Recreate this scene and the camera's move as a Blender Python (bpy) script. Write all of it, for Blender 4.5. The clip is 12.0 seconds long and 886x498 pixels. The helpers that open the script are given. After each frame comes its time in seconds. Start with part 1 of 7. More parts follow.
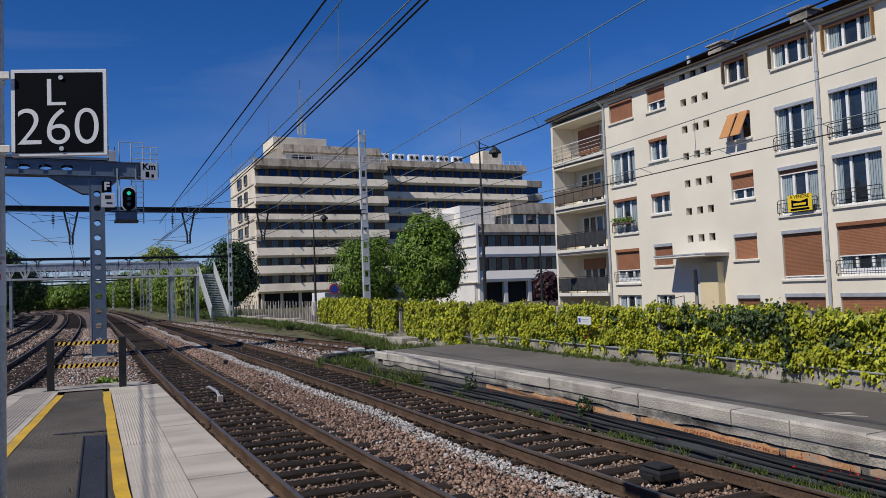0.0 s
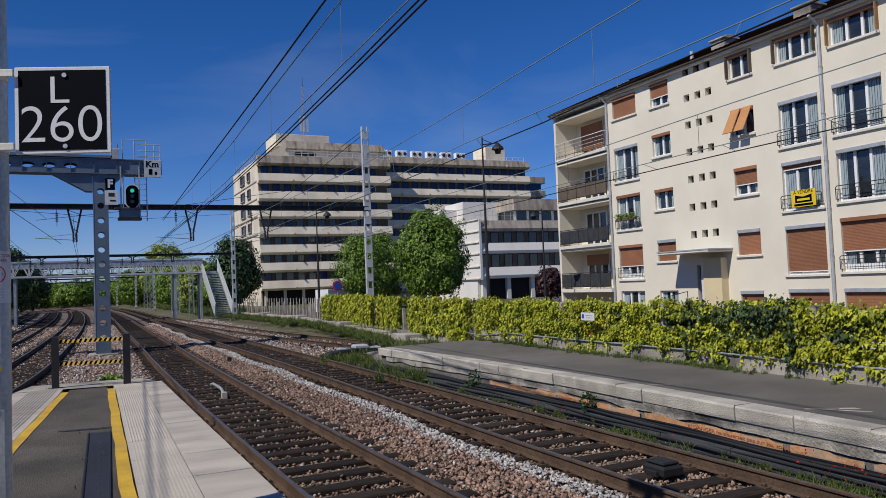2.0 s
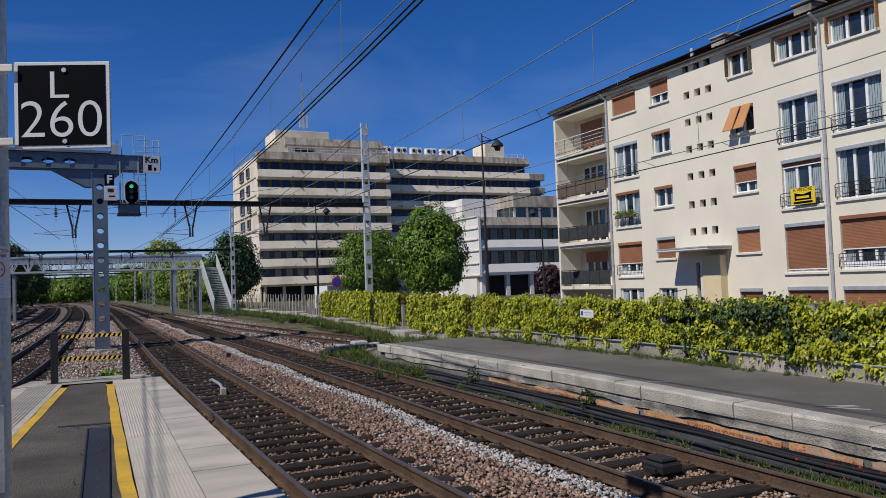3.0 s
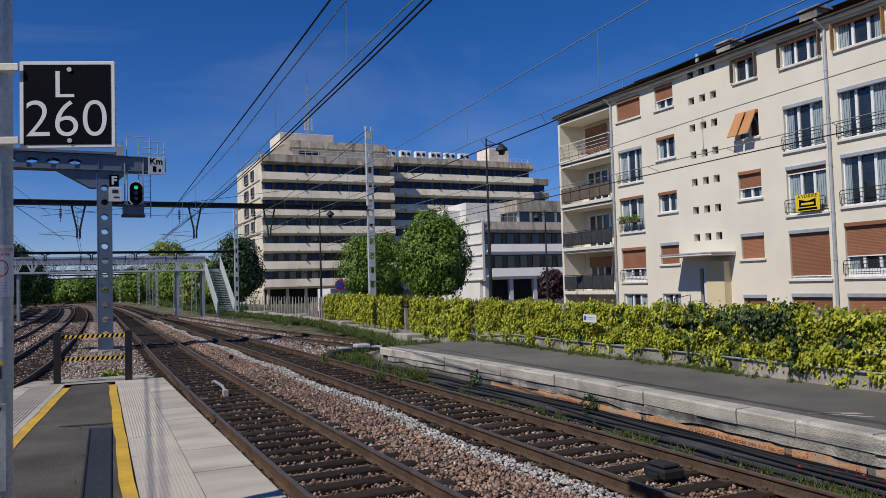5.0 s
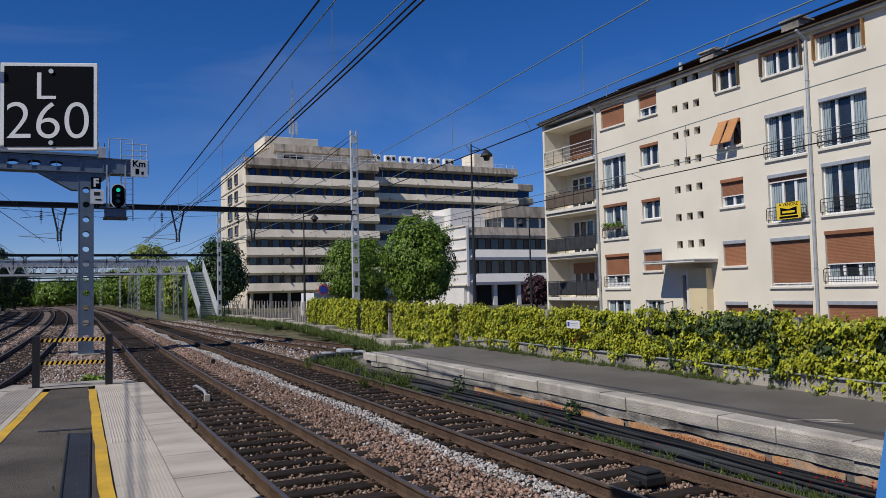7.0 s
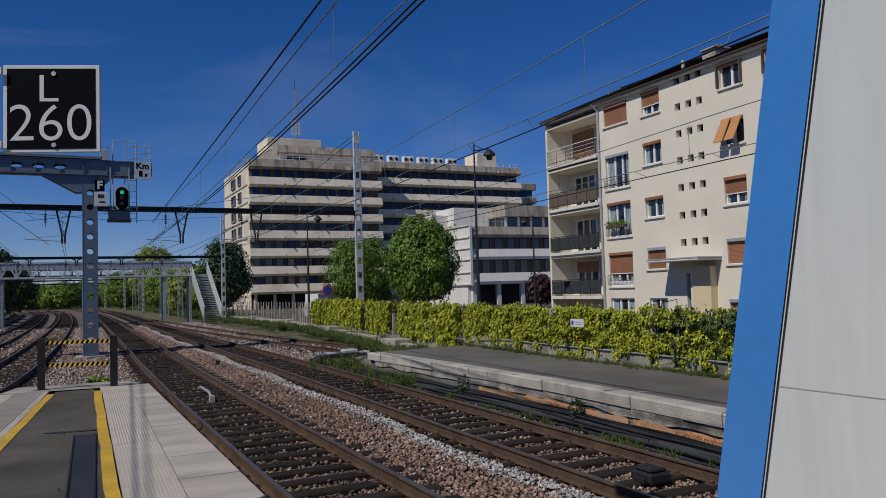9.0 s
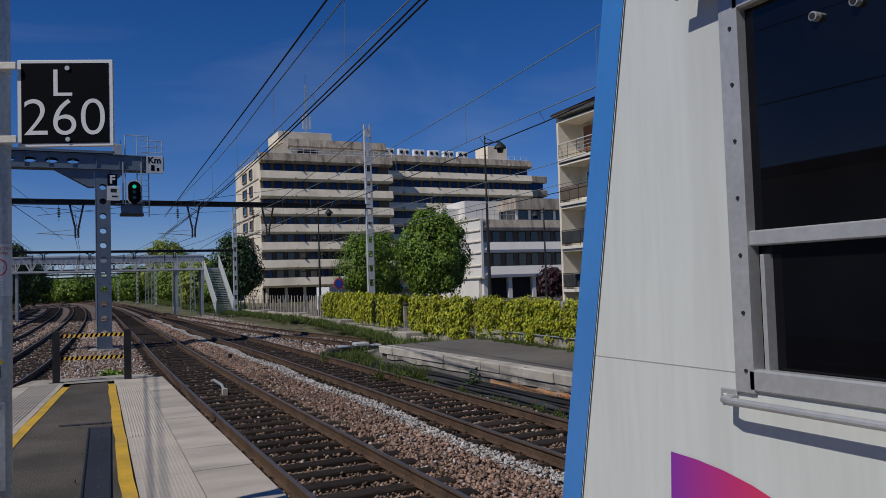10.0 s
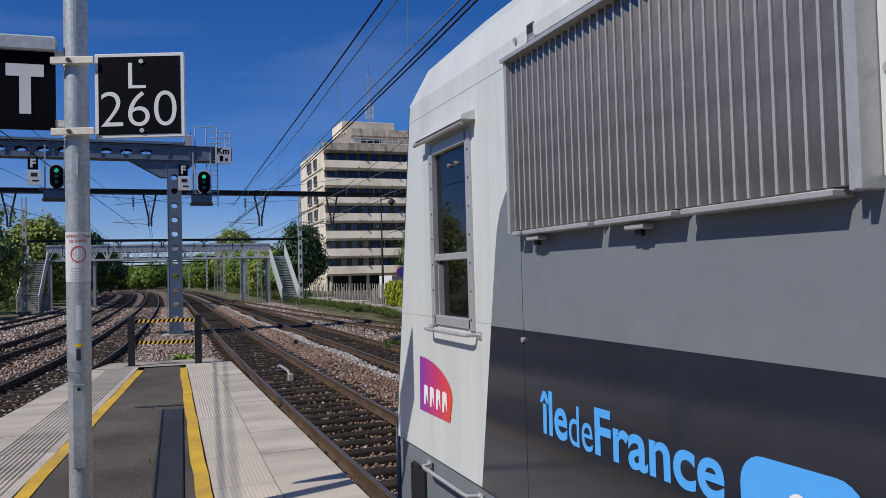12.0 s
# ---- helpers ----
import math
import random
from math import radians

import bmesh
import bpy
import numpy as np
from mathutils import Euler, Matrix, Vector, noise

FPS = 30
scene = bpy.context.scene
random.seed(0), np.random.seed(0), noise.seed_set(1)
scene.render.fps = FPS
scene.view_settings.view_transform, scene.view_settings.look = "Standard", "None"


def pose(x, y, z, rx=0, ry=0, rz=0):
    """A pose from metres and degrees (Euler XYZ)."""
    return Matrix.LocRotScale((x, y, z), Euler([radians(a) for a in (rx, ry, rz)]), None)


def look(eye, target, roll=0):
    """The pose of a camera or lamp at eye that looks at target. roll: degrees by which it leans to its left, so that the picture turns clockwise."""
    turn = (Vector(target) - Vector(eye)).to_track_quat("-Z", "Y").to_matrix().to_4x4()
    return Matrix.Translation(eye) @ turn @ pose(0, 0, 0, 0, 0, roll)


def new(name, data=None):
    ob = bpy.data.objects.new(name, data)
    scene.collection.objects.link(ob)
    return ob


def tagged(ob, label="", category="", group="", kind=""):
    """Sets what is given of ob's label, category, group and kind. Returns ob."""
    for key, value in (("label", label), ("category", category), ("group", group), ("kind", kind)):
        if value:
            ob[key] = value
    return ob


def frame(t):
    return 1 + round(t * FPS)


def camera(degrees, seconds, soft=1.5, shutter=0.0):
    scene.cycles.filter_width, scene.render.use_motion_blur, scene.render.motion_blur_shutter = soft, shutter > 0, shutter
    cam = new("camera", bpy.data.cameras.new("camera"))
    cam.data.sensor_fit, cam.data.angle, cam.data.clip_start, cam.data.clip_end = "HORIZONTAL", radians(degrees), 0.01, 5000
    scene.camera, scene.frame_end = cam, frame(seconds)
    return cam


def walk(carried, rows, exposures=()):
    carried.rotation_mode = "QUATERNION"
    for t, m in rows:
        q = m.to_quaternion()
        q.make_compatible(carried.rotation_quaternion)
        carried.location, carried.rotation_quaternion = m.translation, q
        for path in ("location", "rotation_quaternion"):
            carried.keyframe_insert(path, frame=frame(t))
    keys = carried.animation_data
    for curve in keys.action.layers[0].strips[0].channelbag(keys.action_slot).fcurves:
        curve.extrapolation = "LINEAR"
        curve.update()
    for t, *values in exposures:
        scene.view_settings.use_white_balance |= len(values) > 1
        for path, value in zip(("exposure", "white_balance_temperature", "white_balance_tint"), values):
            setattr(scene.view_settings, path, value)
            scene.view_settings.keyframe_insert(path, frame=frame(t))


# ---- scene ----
# ---- camera ----
cam = camera(60.0, 12.0, soft=0.5)


def eye_pose(x, y, z, yaw, pitch, roll):
    return pose(x, y, z, 0, 0, yaw) @ pose(0, 0, 0, pitch) @ pose(0, 0, 0, 0, roll) @ pose(0, 0, 0, 90)


PATH = [
    (0.0, 0.002, -0.000, 2.422, -25.97, 2.82, 2.15),
    (0.5, -0.001, -0.001, 2.419, -26.03, 2.59, 2.31),
    (1.0, -0.001, -0.006, 2.421, -25.89, 2.55, 2.30),
    (1.5, -0.002, -0.012, 2.422, -25.77, 2.63, 2.32),
    (2.0, 0.000, 0.000, 2.420, -25.73, 2.57, 2.31),
    (2.5, 0.001, 0.001, 2.418, -25.83, 2.35, 2.24),
    (3.0, -0.003, 0.005, 2.419, -25.78, 2.32, 2.14),
    (5.0, 0.001, 0.010, 2.410, -25.53, 2.62, 1.65),
    (5.5, 0.005, 0.012, 2.411, -25.72, 2.39, 1.35),
    (6.0, 0.005, 0.014, 2.413, -26.17, 2.55, 1.15),
    (6.5, 0.006, 0.005, 2.414, -26.63, 2.76, 1.21),
    (7.0, 0.003, 0.010, 2.415, -26.71, 2.97, 1.30),
    (9.0, 0.007, 0.003, 2.409, -26.44, 2.96, 1.73),
    (9.5, 0.005, 0.019, 2.409, -26.21, 2.67, 1.82),
    (10.0, 0.000, 0.015, 2.408, -25.62, 2.48, 1.83),
    (10.5, -0.001, 0.026, 2.410, -24.61, 2.43, 1.91),
    (11.0, -0.005, 0.014, 2.405, -23.45, 2.28, 1.85),
    (11.5, -0.006, 0.022, 2.406, -22.14, 1.96, 1.67),
    (12.0, -0.004, 0.023, 2.404, -20.98, 1.79, 1.53),

]
walk(cam, [(r[0], eye_pose(*r[1:])) for r in PATH],
     exposures=[(0.0, 0.0), (6.8, 0.0), (8.0, -0.22), (9.0, -0.38), (9.6, -0.42), (10.5, -0.25), (11.2, -0.18), (12.0, 0.1)])

# ---- light ----
SUN_AZ, SUN_EL = math.atan2(-0.955, -0.297), radians(47)
sky_world = bpy.data.worlds.new("sky")
scene.world = sky_world
sky_world.use_nodes = True
_n = sky_world.node_tree.nodes
_sky = _n.new("ShaderNodeTexSky")
_sky.sky_type, _sky.sun_disc = "NISHITA", False
_sky.sun_elevation, _sky.sun_rotation = SUN_EL, SUN_AZ
_sky.air_density, _sky.dust_density, _sky.ozone_density, _sky.altitude = 1.0, 0.0, 3.0, 1500
_hs = _n.new("ShaderNodeHueSaturation")
_hs.inputs["Saturation"].default_value = 1.22
_tint = _n.new("ShaderNodeMixRGB")
_tint.blend_type = "MULTIPLY"
_tint.inputs[0].default_value, _tint.inputs[2].default_value = 1.0, (0.92, 0.96, 1.28, 1)
sky_world.node_tree.links.new(_sky.outputs[0], _tint.inputs[1])
sky_world.node_tree.links.new(_tint.outputs[0], _hs.inputs["Color"])
# thin streaks of high cloud
_wc, _wm, _wn, _wr, _wx = (_n.new("ShaderNode" + k) for k in ("TexCoord", "Mapping", "TexNoise", "MapRange", "MixRGB"))
_wm.inputs["Scale"].default_value, _wm.inputs["Rotation"].default_value = (1.2, 3.0, 6.0), (0.3, 0.5, 0.6)
_wn.inputs["Scale"].default_value, _wn.inputs["Detail"].default_value, _wn.inputs["Distortion"].default_value = 1.6, 8, 0.6
_wr.inputs[1].default_value, _wr.inputs[2].default_value, _wr.inputs[4].default_value = 0.5, 0.8, 0.16
_wx.inputs[2].default_value = (7.0, 8.0, 9.5, 1)
_wl = sky_world.node_tree.links
_wl.new(_wc.outputs["Generated"], _wm.inputs[0]), _wl.new(_wm.outputs[0], _wn.inputs[0]), _wl.new(_wn.outputs[0], _wr.inputs[0])
_wl.new(_wr.outputs[0], _wx.inputs[0]), _wl.new(_hs.outputs[0], _wx.inputs[1]), _wl.new(_wx.outputs[0], _n["Background"].inputs[0])
_n["Background"].inputs[1].default_value = 0.068
_sun = bpy.data.lights.new("sun", "SUN")
_sun.energy, _sun.angle, _sun.color = 3.9, radians(0.5), (1.0, 0.95, 0.87)
_s = Vector((math.sin(SUN_AZ) * math.cos(SUN_EL), math.cos(SUN_AZ) * math.cos(SUN_EL), math.sin(SUN_EL)))
new("sun", _sun).matrix_world = look(_s * 100, (0, 0, 0))


# ---- materials ----
def mat(name, col, rough=0.8, metal=0.0, var=0.25, scale=2.0, fine=40.0, bump=0.2, stain=None, stain_amt=0.5,
        rand=0.0, spec=0.5, stretch=(1, 1, 1), island=0.0):
    """A weathered surface: base colour varied at two scales, with fine relief and, if asked, streaky stains."""
    m = bpy.data.materials.new(name)
    m.use_nodes = True
    nt = m.node_tree
    N, L = nt.nodes, nt.links
    b = N["Principled BSDF"]
    tc = N.new("ShaderNodeTexCoord")
    mp = N.new("ShaderNodeMapping")
    mp.inputs["Scale"].default_value = stretch
    L.new(tc.outputs["Object"], mp.inputs[0])
    n1, n2 = N.new("ShaderNodeTexNoise"), N.new("ShaderNodeTexNoise")
    n1.inputs["Scale"].default_value, n2.inputs["Scale"].default_value = scale, fine
    n1.inputs["Detail"].default_value = n2.inputs["Detail"].default_value = 4
    L.new(mp.outputs[0], n1.inputs[0]), L.new(mp.outputs[0], n2.inputs[0])
    add = N.new("ShaderNodeMath")
    add.operation = "ADD"
    L.new(n1.outputs[0], add.inputs[0]), L.new(n2.outputs[0], add.inputs[1])
    mr = N.new("ShaderNodeMapRange")
    mr.inputs[1].default_value, mr.inputs[2].default_value = 0.74, 1.26
    mr.inputs[3].default_value, mr.inputs[4].default_value = 1 - var, 1 + var
    L.new(add.outputs[0], mr.inputs[0])
    val = mr.outputs[0]
    if rand or island:
        if island:
            g = N.new("ShaderNodeNewGeometry")
            src, amt = g.outputs["Random Per Island"], island
        else:
            g = N.new("ShaderNodeObjectInfo")
            src, amt = g.outputs["Random"], rand
        r = N.new("ShaderNodeMapRange")
        r.inputs[3].default_value, r.inputs[4].default_value = 1 - amt, 1 + amt
        L.new(src, r.inputs[0])
        mu = N.new("ShaderNodeMath")
        mu.operation = "MULTIPLY"
        L.new(val, mu.inputs[0]), L.new(r.outputs[0], mu.inputs[1])
        val = mu.outputs[0]
    sc = N.new("ShaderNodeVectorMath")
    sc.operation = "SCALE"
    sc.inputs[0].default_value = col
    L.new(val, sc.inputs["Scale"])
    out = sc.outputs[0]
    if stain:
        n3 = N.new("ShaderNodeTexNoise")
        n3.inputs["Scale"].default_value, n3.inputs["Detail"].default_value = scale * 0.7, 6
        L.new(mp.outputs[0], n3.inputs[0])
        m3 = N.new("ShaderNodeMapRange")
        m3.inputs[1].default_value, m3.inputs[2].default_value = 0.48, 0.7
        m3.inputs[4].default_value = stain_amt
        L.new(n3.outputs[0], m3.inputs[0])
        mx = N.new("ShaderNodeMixRGB")
        mx.inputs[2].default_value = (*stain, 1)
        L.new(m3.outputs[0], mx.inputs[0]), L.new(out, mx.inputs[1])
        out = mx.outputs[0]
    L.new(out, b.inputs["Base Color"])
    b.inputs["Roughness"].default_value, b.inputs["Metallic"].default_value = rough, metal
    b.inputs["Specular IOR Level"].default_value = spec if rough < 0.8 else min(spec, 0.22)
    if bump:
        bp = N.new("ShaderNodeBump")
        bp.inputs["Strength"].default_value, bp.inputs["Distance"].default_value = bump, 0.02
        L.new(n2.outputs[0], bp.inputs["Height"]), L.new(bp.outputs[0], b.inputs["Normal"])
    return m


def leaf_mat(name, col, amt=0.4):
    m = mat(name, col, 0.5, var=0.2, scale=0.6, fine=9, bump=0, island=amt, spec=0.35)
    nt = m.node_tree
    b, o = nt.nodes["Principled BSDF"], nt.nodes["Material Output"]
    tr, mx = nt.nodes.new("ShaderNodeBsdfTranslucent"), nt.nodes.new("ShaderNodeMixShader")
    nt.links.new(b.inputs["Base Color"].links[0].from_socket, tr.inputs[0])
    mx.inputs[0].default_value = 0.22
    nt.links.new(b.outputs[0], mx.inputs[1]), nt.links.new(tr.outputs[0], mx.inputs[2])
    nt.links.new(mx.outputs[0], o.inputs[0])
    return m


def glass_mat(name, col, rough=0.03, spec=0.8):
    """Dark window glass that mirrors the sky."""
    m = mat(name, col, rough, var=0.3, scale=1.5, fine=3, bump=0, spec=spec)
    return m


def glow_mat(name, col, strength):
    m = bpy.data.materials.new(name)
    m.use_nodes = True
    b = m.node_tree.nodes["Principled BSDF"]
    b.inputs["Base Color"].default_value = b.inputs["Emission Color"].default_value = (*col, 1)
    b.inputs["Emission Strength"].default_value = strength
    return m


M_EARTH = mat("earth", (0.13, 0.12, 0.07), 0.95, var=0.4, scale=0.3, fine=12, stain=(0.08, 0.11, 0.03), stain_amt=0.7)
M_BALLAST = mat("ballast_bed", (0.16, 0.125, 0.105), 0.95, var=0.5, scale=1.2, fine=30, bump=1.0, stain=(0.10, 0.07, 0.05))
M_STONE = mat("ballast_stone", (0.235, 0.155, 0.117), 0.9, var=0.4, scale=0.35, fine=25, bump=0.3, island=0.6)
M_STONE_OILY = mat("oily_crib_stone", (0.215, 0.148, 0.108), 0.85, var=0.45, scale=0.5, fine=25, bump=0.3, island=0.6)
M_PORCH = mat("yellow_cream_paint", (0.66, 0.55, 0.34), 0.85, var=0.06, scale=1, fine=40, bump=0.1)
M_STONE_PALE = mat("pale_ballast_stone", (0.40, 0.38, 0.36), 0.9, var=0.25, scale=2, fine=25, bump=0.3, island=0.4)
M_SLEEPER = mat("sleeper_wood", (0.03, 0.022, 0.017), 0.85, var=0.5, scale=3, fine=50, bump=0.5, rand=0.3, stretch=(1, 8, 8))
M_RAIL = mat("rusty_rail", (0.088, 0.056, 0.037), 0.8, var=0.4, scale=2, fine=30, bump=0.2, stain=(0.05, 0.035, 0.026), stain_amt=0.5)
M_RAILTOP = mat("polished_rail_head", (0.24, 0.205, 0.17), 0.42, 0.8, var=0.15, scale=3, fine=20, bump=0)
M_ASPHALT = mat("asphalt", (0.115, 0.10, 0.083), 0.9, var=0.4, scale=1.1, fine=120, bump=0.9, stain=(0.065, 0.057, 0.048), stain_amt=0.5)
M_SLAB = mat("pale_concrete_slab", (0.46, 0.41, 0.345), 0.85, var=0.14, scale=1.3, fine=90, bump=0.3, stain=(0.29, 0.265, 0.23), stain_amt=0.65, rand=0.08, stretch=(1.0, 2.6, 1))
M_TACTILE = mat("tactile_slab", (0.46, 0.41, 0.345), 0.85, var=0.12, scale=1.5, fine=60, bump=0.2, stain=(0.36, 0.33, 0.3), stain_amt=0.4)
M_YELLOW = mat("yellow_paint", (0.58, 0.35, 0.025), 0.7, var=0.22, scale=3, fine=60, bump=0.2, stain=(0.35, 0.25, 0.08), stain_amt=0.5)
M_DRAIN = mat("dark_channel_cover", (0.022, 0.023, 0.029), 0.7, var=0.4, scale=2, fine=60)
M_OLDCONC = mat("old_concrete", (0.34, 0.31, 0.265), 0.9, var=0.3, scale=1.4, fine=45, bump=0.8, stain=(0.10, 0.09, 0.08), stain_amt=0.8, rand=0.14)
M_COPING = mat("weathered_coping_stone", (0.47, 0.435, 0.375), 0.9, var=0.22, scale=1.6, fine=50, bump=0.9, stain=(0.20, 0.18, 0.155), stain_amt=0.6, rand=0.12)
M_ASPHALTGREY = mat("bleached_asphalt", (0.155, 0.142, 0.124), 0.9, var=0.25, scale=0.8, fine=120, bump=0.7, stain=(0.105, 0.096, 0.085), stain_amt=0.6)
M_OLDWALL = mat("broken_render", (0.38, 0.35, 0.30), 0.95, var=0.3, scale=2.6, fine=30, bump=0.9, stain=(0.06, 0.055, 0.05), stain_amt=0.9)
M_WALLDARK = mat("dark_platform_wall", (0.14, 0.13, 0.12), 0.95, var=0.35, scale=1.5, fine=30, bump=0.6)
M_WARNBAND = mat("faded_orange_paint", (0.47, 0.25, 0.12), 0.85, var=0.35, scale=3.5, fine=30, bump=0.3, stain=(0.36, 0.32, 0.27), stain_amt=0.9)
M_WARNTEXT = mat("faded_red_lettering", (0.40, 0.14, 0.07), 0.85, var=0.2, bump=0)
M_TRUNK = mat("cable_trunking", (0.06, 0.065, 0.07), 0.6, var=0.3, scale=3, fine=30)
M_GRASS = leaf_mat("grass_blade", (0.105, 0.145, 0.033), 0.5)
M_HEDGE = leaf_mat("creeper_leaf", (0.36, 0.37, 0.022), 0.5)
M_HEDGEMID = leaf_mat("green_creeper_leaf", (0.15, 0.205, 0.02), 0.5)
# Dark green of the ivy, also the painted shade inside the hedge.
M_HEDGEDARK = leaf_mat("ivy_and_hedge_shade_leaf", (0.045, 0.075, 0.02), 0.5)
M_TREE = leaf_mat("chestnut_leaf", (0.14, 0.225, 0.026), 0.55)
M_TREELIGHT = leaf_mat("light_leaf", (0.25, 0.30, 0.065), 0.45)
M_TREEDARK = leaf_mat("dark_leaf", (0.045, 0.085, 0.028), 0.45)
M_REDLEAF = leaf_mat("purple_leaf", (0.06, 0.025, 0.03), 0.4)
M_POPPY = leaf_mat("poppy_petal", (0.55, 0.02, 0.012), 0.3)
M_BARK = mat("bark", (0.10, 0.08, 0.06), 0.95, var=0.4, scale=4, fine=30, bump=0.8)
M_RENDER = mat("cream_render", (0.72, 0.66, 0.54), 0.9, var=0.06, scale=0.5, fine=60, bump=0.15, stain=(0.60, 0.54, 0.43), stain_amt=0.35)
M_SILL = mat("pale_sill", (0.66, 0.62, 0.54), 0.85, var=0.1, scale=3, fine=40)
M_ROOFTILE = mat("brown_roof_tile", (0.085, 0.06, 0.048), 0.85, var=0.3, scale=2, fine=30, bump=0.4, island=0.25)
M_WHITE = mat("white_frame", (0.78, 0.78, 0.76), 0.5, var=0.05, bump=0.05)
M_ZINC = mat("zinc_grey", (0.42, 0.44, 0.46), 0.5, 0.3, var=0.15, scale=3, fine=20)
M_SHUTTER = mat("brown_roller_shutter", (0.27, 0.115, 0.055), 0.6, var=0.12, scale=1, fine=10, bump=0.1, rand=0.22)
M_ORANGE = mat("orange_shutter", (0.50, 0.235, 0.085), 0.6, var=0.12, scale=2, fine=20)
M_WOODBR = mat("varnished_wood", (0.32, 0.17, 0.06), 0.6, var=0.2, scale=3, fine=30)
M_GLASS = glass_mat("window_glass", (0.02, 0.025, 0.03))
M_GLASSBLUE = glass_mat("blue_tinted_glass", (0.008, 0.03, 0.115), 0.1, 0.3)
M_CURTAIN = mat("curtain", (0.30, 0.36, 0.38), 0.9, var=0.2, scale=6, fine=20, stretch=(1, 8, 0.3))
M_IRON = mat("black_iron", (0.02, 0.02, 0.021), 0.6, 0.2, var=0.2, scale=5, fine=30)
M_SCREEN = mat("dark_screen_cloth", (0.045, 0.047, 0.05), 0.8, var=0.3, scale=3, fine=60)
# Near-black colour standing in for shade inside openings and rooms.
M_DARK = mat("opening_shade", (0.02, 0.019, 0.018), 0.9, var=0.2)
M_OFFICE = mat("office_concrete", (0.72, 0.64, 0.515), 0.9, var=0.1, scale=0.3, fine=8, bump=0.2, stain=(0.40, 0.34, 0.265), stain_amt=0.5, stretch=(1.5, 1.5, 0.8))
M_OFFICEDIRTY = mat("dirty_parapet", (0.37, 0.32, 0.26), 0.95, var=0.3, scale=0.5, fine=6, bump=0.3, stain=(0.10, 0.085, 0.07), stain_amt=0.8, stretch=(3, 3, 0.4))
M_MULLION = mat("brown_window_panel", (0.135, 0.105, 0.08), 0.8, var=0.2)
M_WHITEBLD = mat("white_cladding", (0.70, 0.67, 0.62), 0.85, var=0.06, scale=0.3, fine=10, bump=0.1, stain=(0.50, 0.48, 0.45), stain_amt=0.4, stretch=(1, 1, 0.5))
M_STEELBLUE = mat("blue_grey_painted_steel", (0.115, 0.155, 0.21), 0.55, 0.1, var=0.15, scale=2, fine=20)
M_GALV = mat("galvanised_steel", (0.42, 0.45, 0.46), 0.5, 0.5, var=0.2, scale=3, fine=40, bump=0.1)
M_GALVBRIGHT = mat("pale_galvanised_steel", (0.55, 0.57, 0.57), 0.55, 0.3, var=0.12, scale=3, fine=40)
M_WIRE = mat("dark_copper_wire", (0.018, 0.018, 0.018), 0.6, 0.4, var=0.1, bump=0)
M_WIREPALE = mat("patinated_wire", (0.25, 0.30, 0.28), 0.6, 0.4, var=0.1, bump=0)
M_SIGNBLACK = mat("sign_black", (0.002, 0.0025, 0.005), 0.6, var=0.15, bump=0, spec=0.06)
M_SIGNWHITE = mat("sign_white", (0.62, 0.63, 0.63), 0.5, var=0.05, bump=0)
M_GREEN = glow_mat("signal_green", (0.02, 0.6, 0.36), 0.8)
M_RED = mat("sign_red", (0.6, 0.03, 0.02), 0.5, var=0.05, bump=0)
M_BLUESIGN = mat("sign_blue", (0.02, 0.06, 0.35), 0.5, var=0.05, bump=0)
M_ADYELLOW = mat("banner_yellow", (0.75, 0.52, 0.02), 0.6, var=0.05, bump=0)
M_TRAINWHITE = mat("train_white", (0.58, 0.605, 0.585), 0.35, var=0.05, scale=0.8, fine=6, bump=0.02, stain=(0.43, 0.43, 0.40), stain_amt=0.42, stretch=(5, 5, 0.45))
M_TRAINBLUE = mat("train_blue", (0.055, 0.24, 0.62), 0.3, var=0.05, scale=2, fine=20, bump=0.02)
M_TRAINGREY = mat("train_grey", (0.17, 0.19, 0.21), 0.4, var=0.05, scale=1, fine=8, bump=0.02)
M_TRAINNAVY = mat("train_navy", (0.020, 0.024, 0.036), 0.12, var=0.1, scale=1, fine=8, bump=0.006, spec=0.6)
M_LOGOBLUE = mat("lettering_blue", (0.08, 0.38, 0.85), 0.4, var=0.03, bump=0)
M_ALU = mat("brushed_aluminium", (0.46, 0.465, 0.465), 0.4, 0.4, var=0.1, scale=4, fine=40, bump=0.05)
# Brown base and blotches stand for dark reflections and shade on the blades.
M_GRILLE = mat("reflection_tinted_grille_metal", (0.235, 0.20, 0.168), 0.32, 0.75, var=0.18, scale=1.4, fine=20, bump=0.1, stain=(0.11, 0.085, 0.062), stain_amt=0.85, stretch=(1, 1, 0.4))
M_SEAM = mat("panel_seam", (0.36, 0.37, 0.36), 0.6, var=0.1, bump=0)
M_RUBBER = mat("black_rubber", (0.015, 0.015, 0.016), 0.7, var=0.1, bump=0)
M_CABGLASS = glass_mat("cab_glass", (0.004, 0.004, 0.005), 0.02, 0.4)
M_CARRED = mat("red_car_paint", (0.35, 0.02, 0.02), 0.3, var=0.05, bump=0)
M_CARWHITE = mat("white_car_paint", (0.7, 0.7, 0.7), 0.3, var=0.05, bump=0)
M_CARGREY = mat("grey_car_paint", (0.12, 0.13, 0.15), 0.3, var=0.05, bump=0)


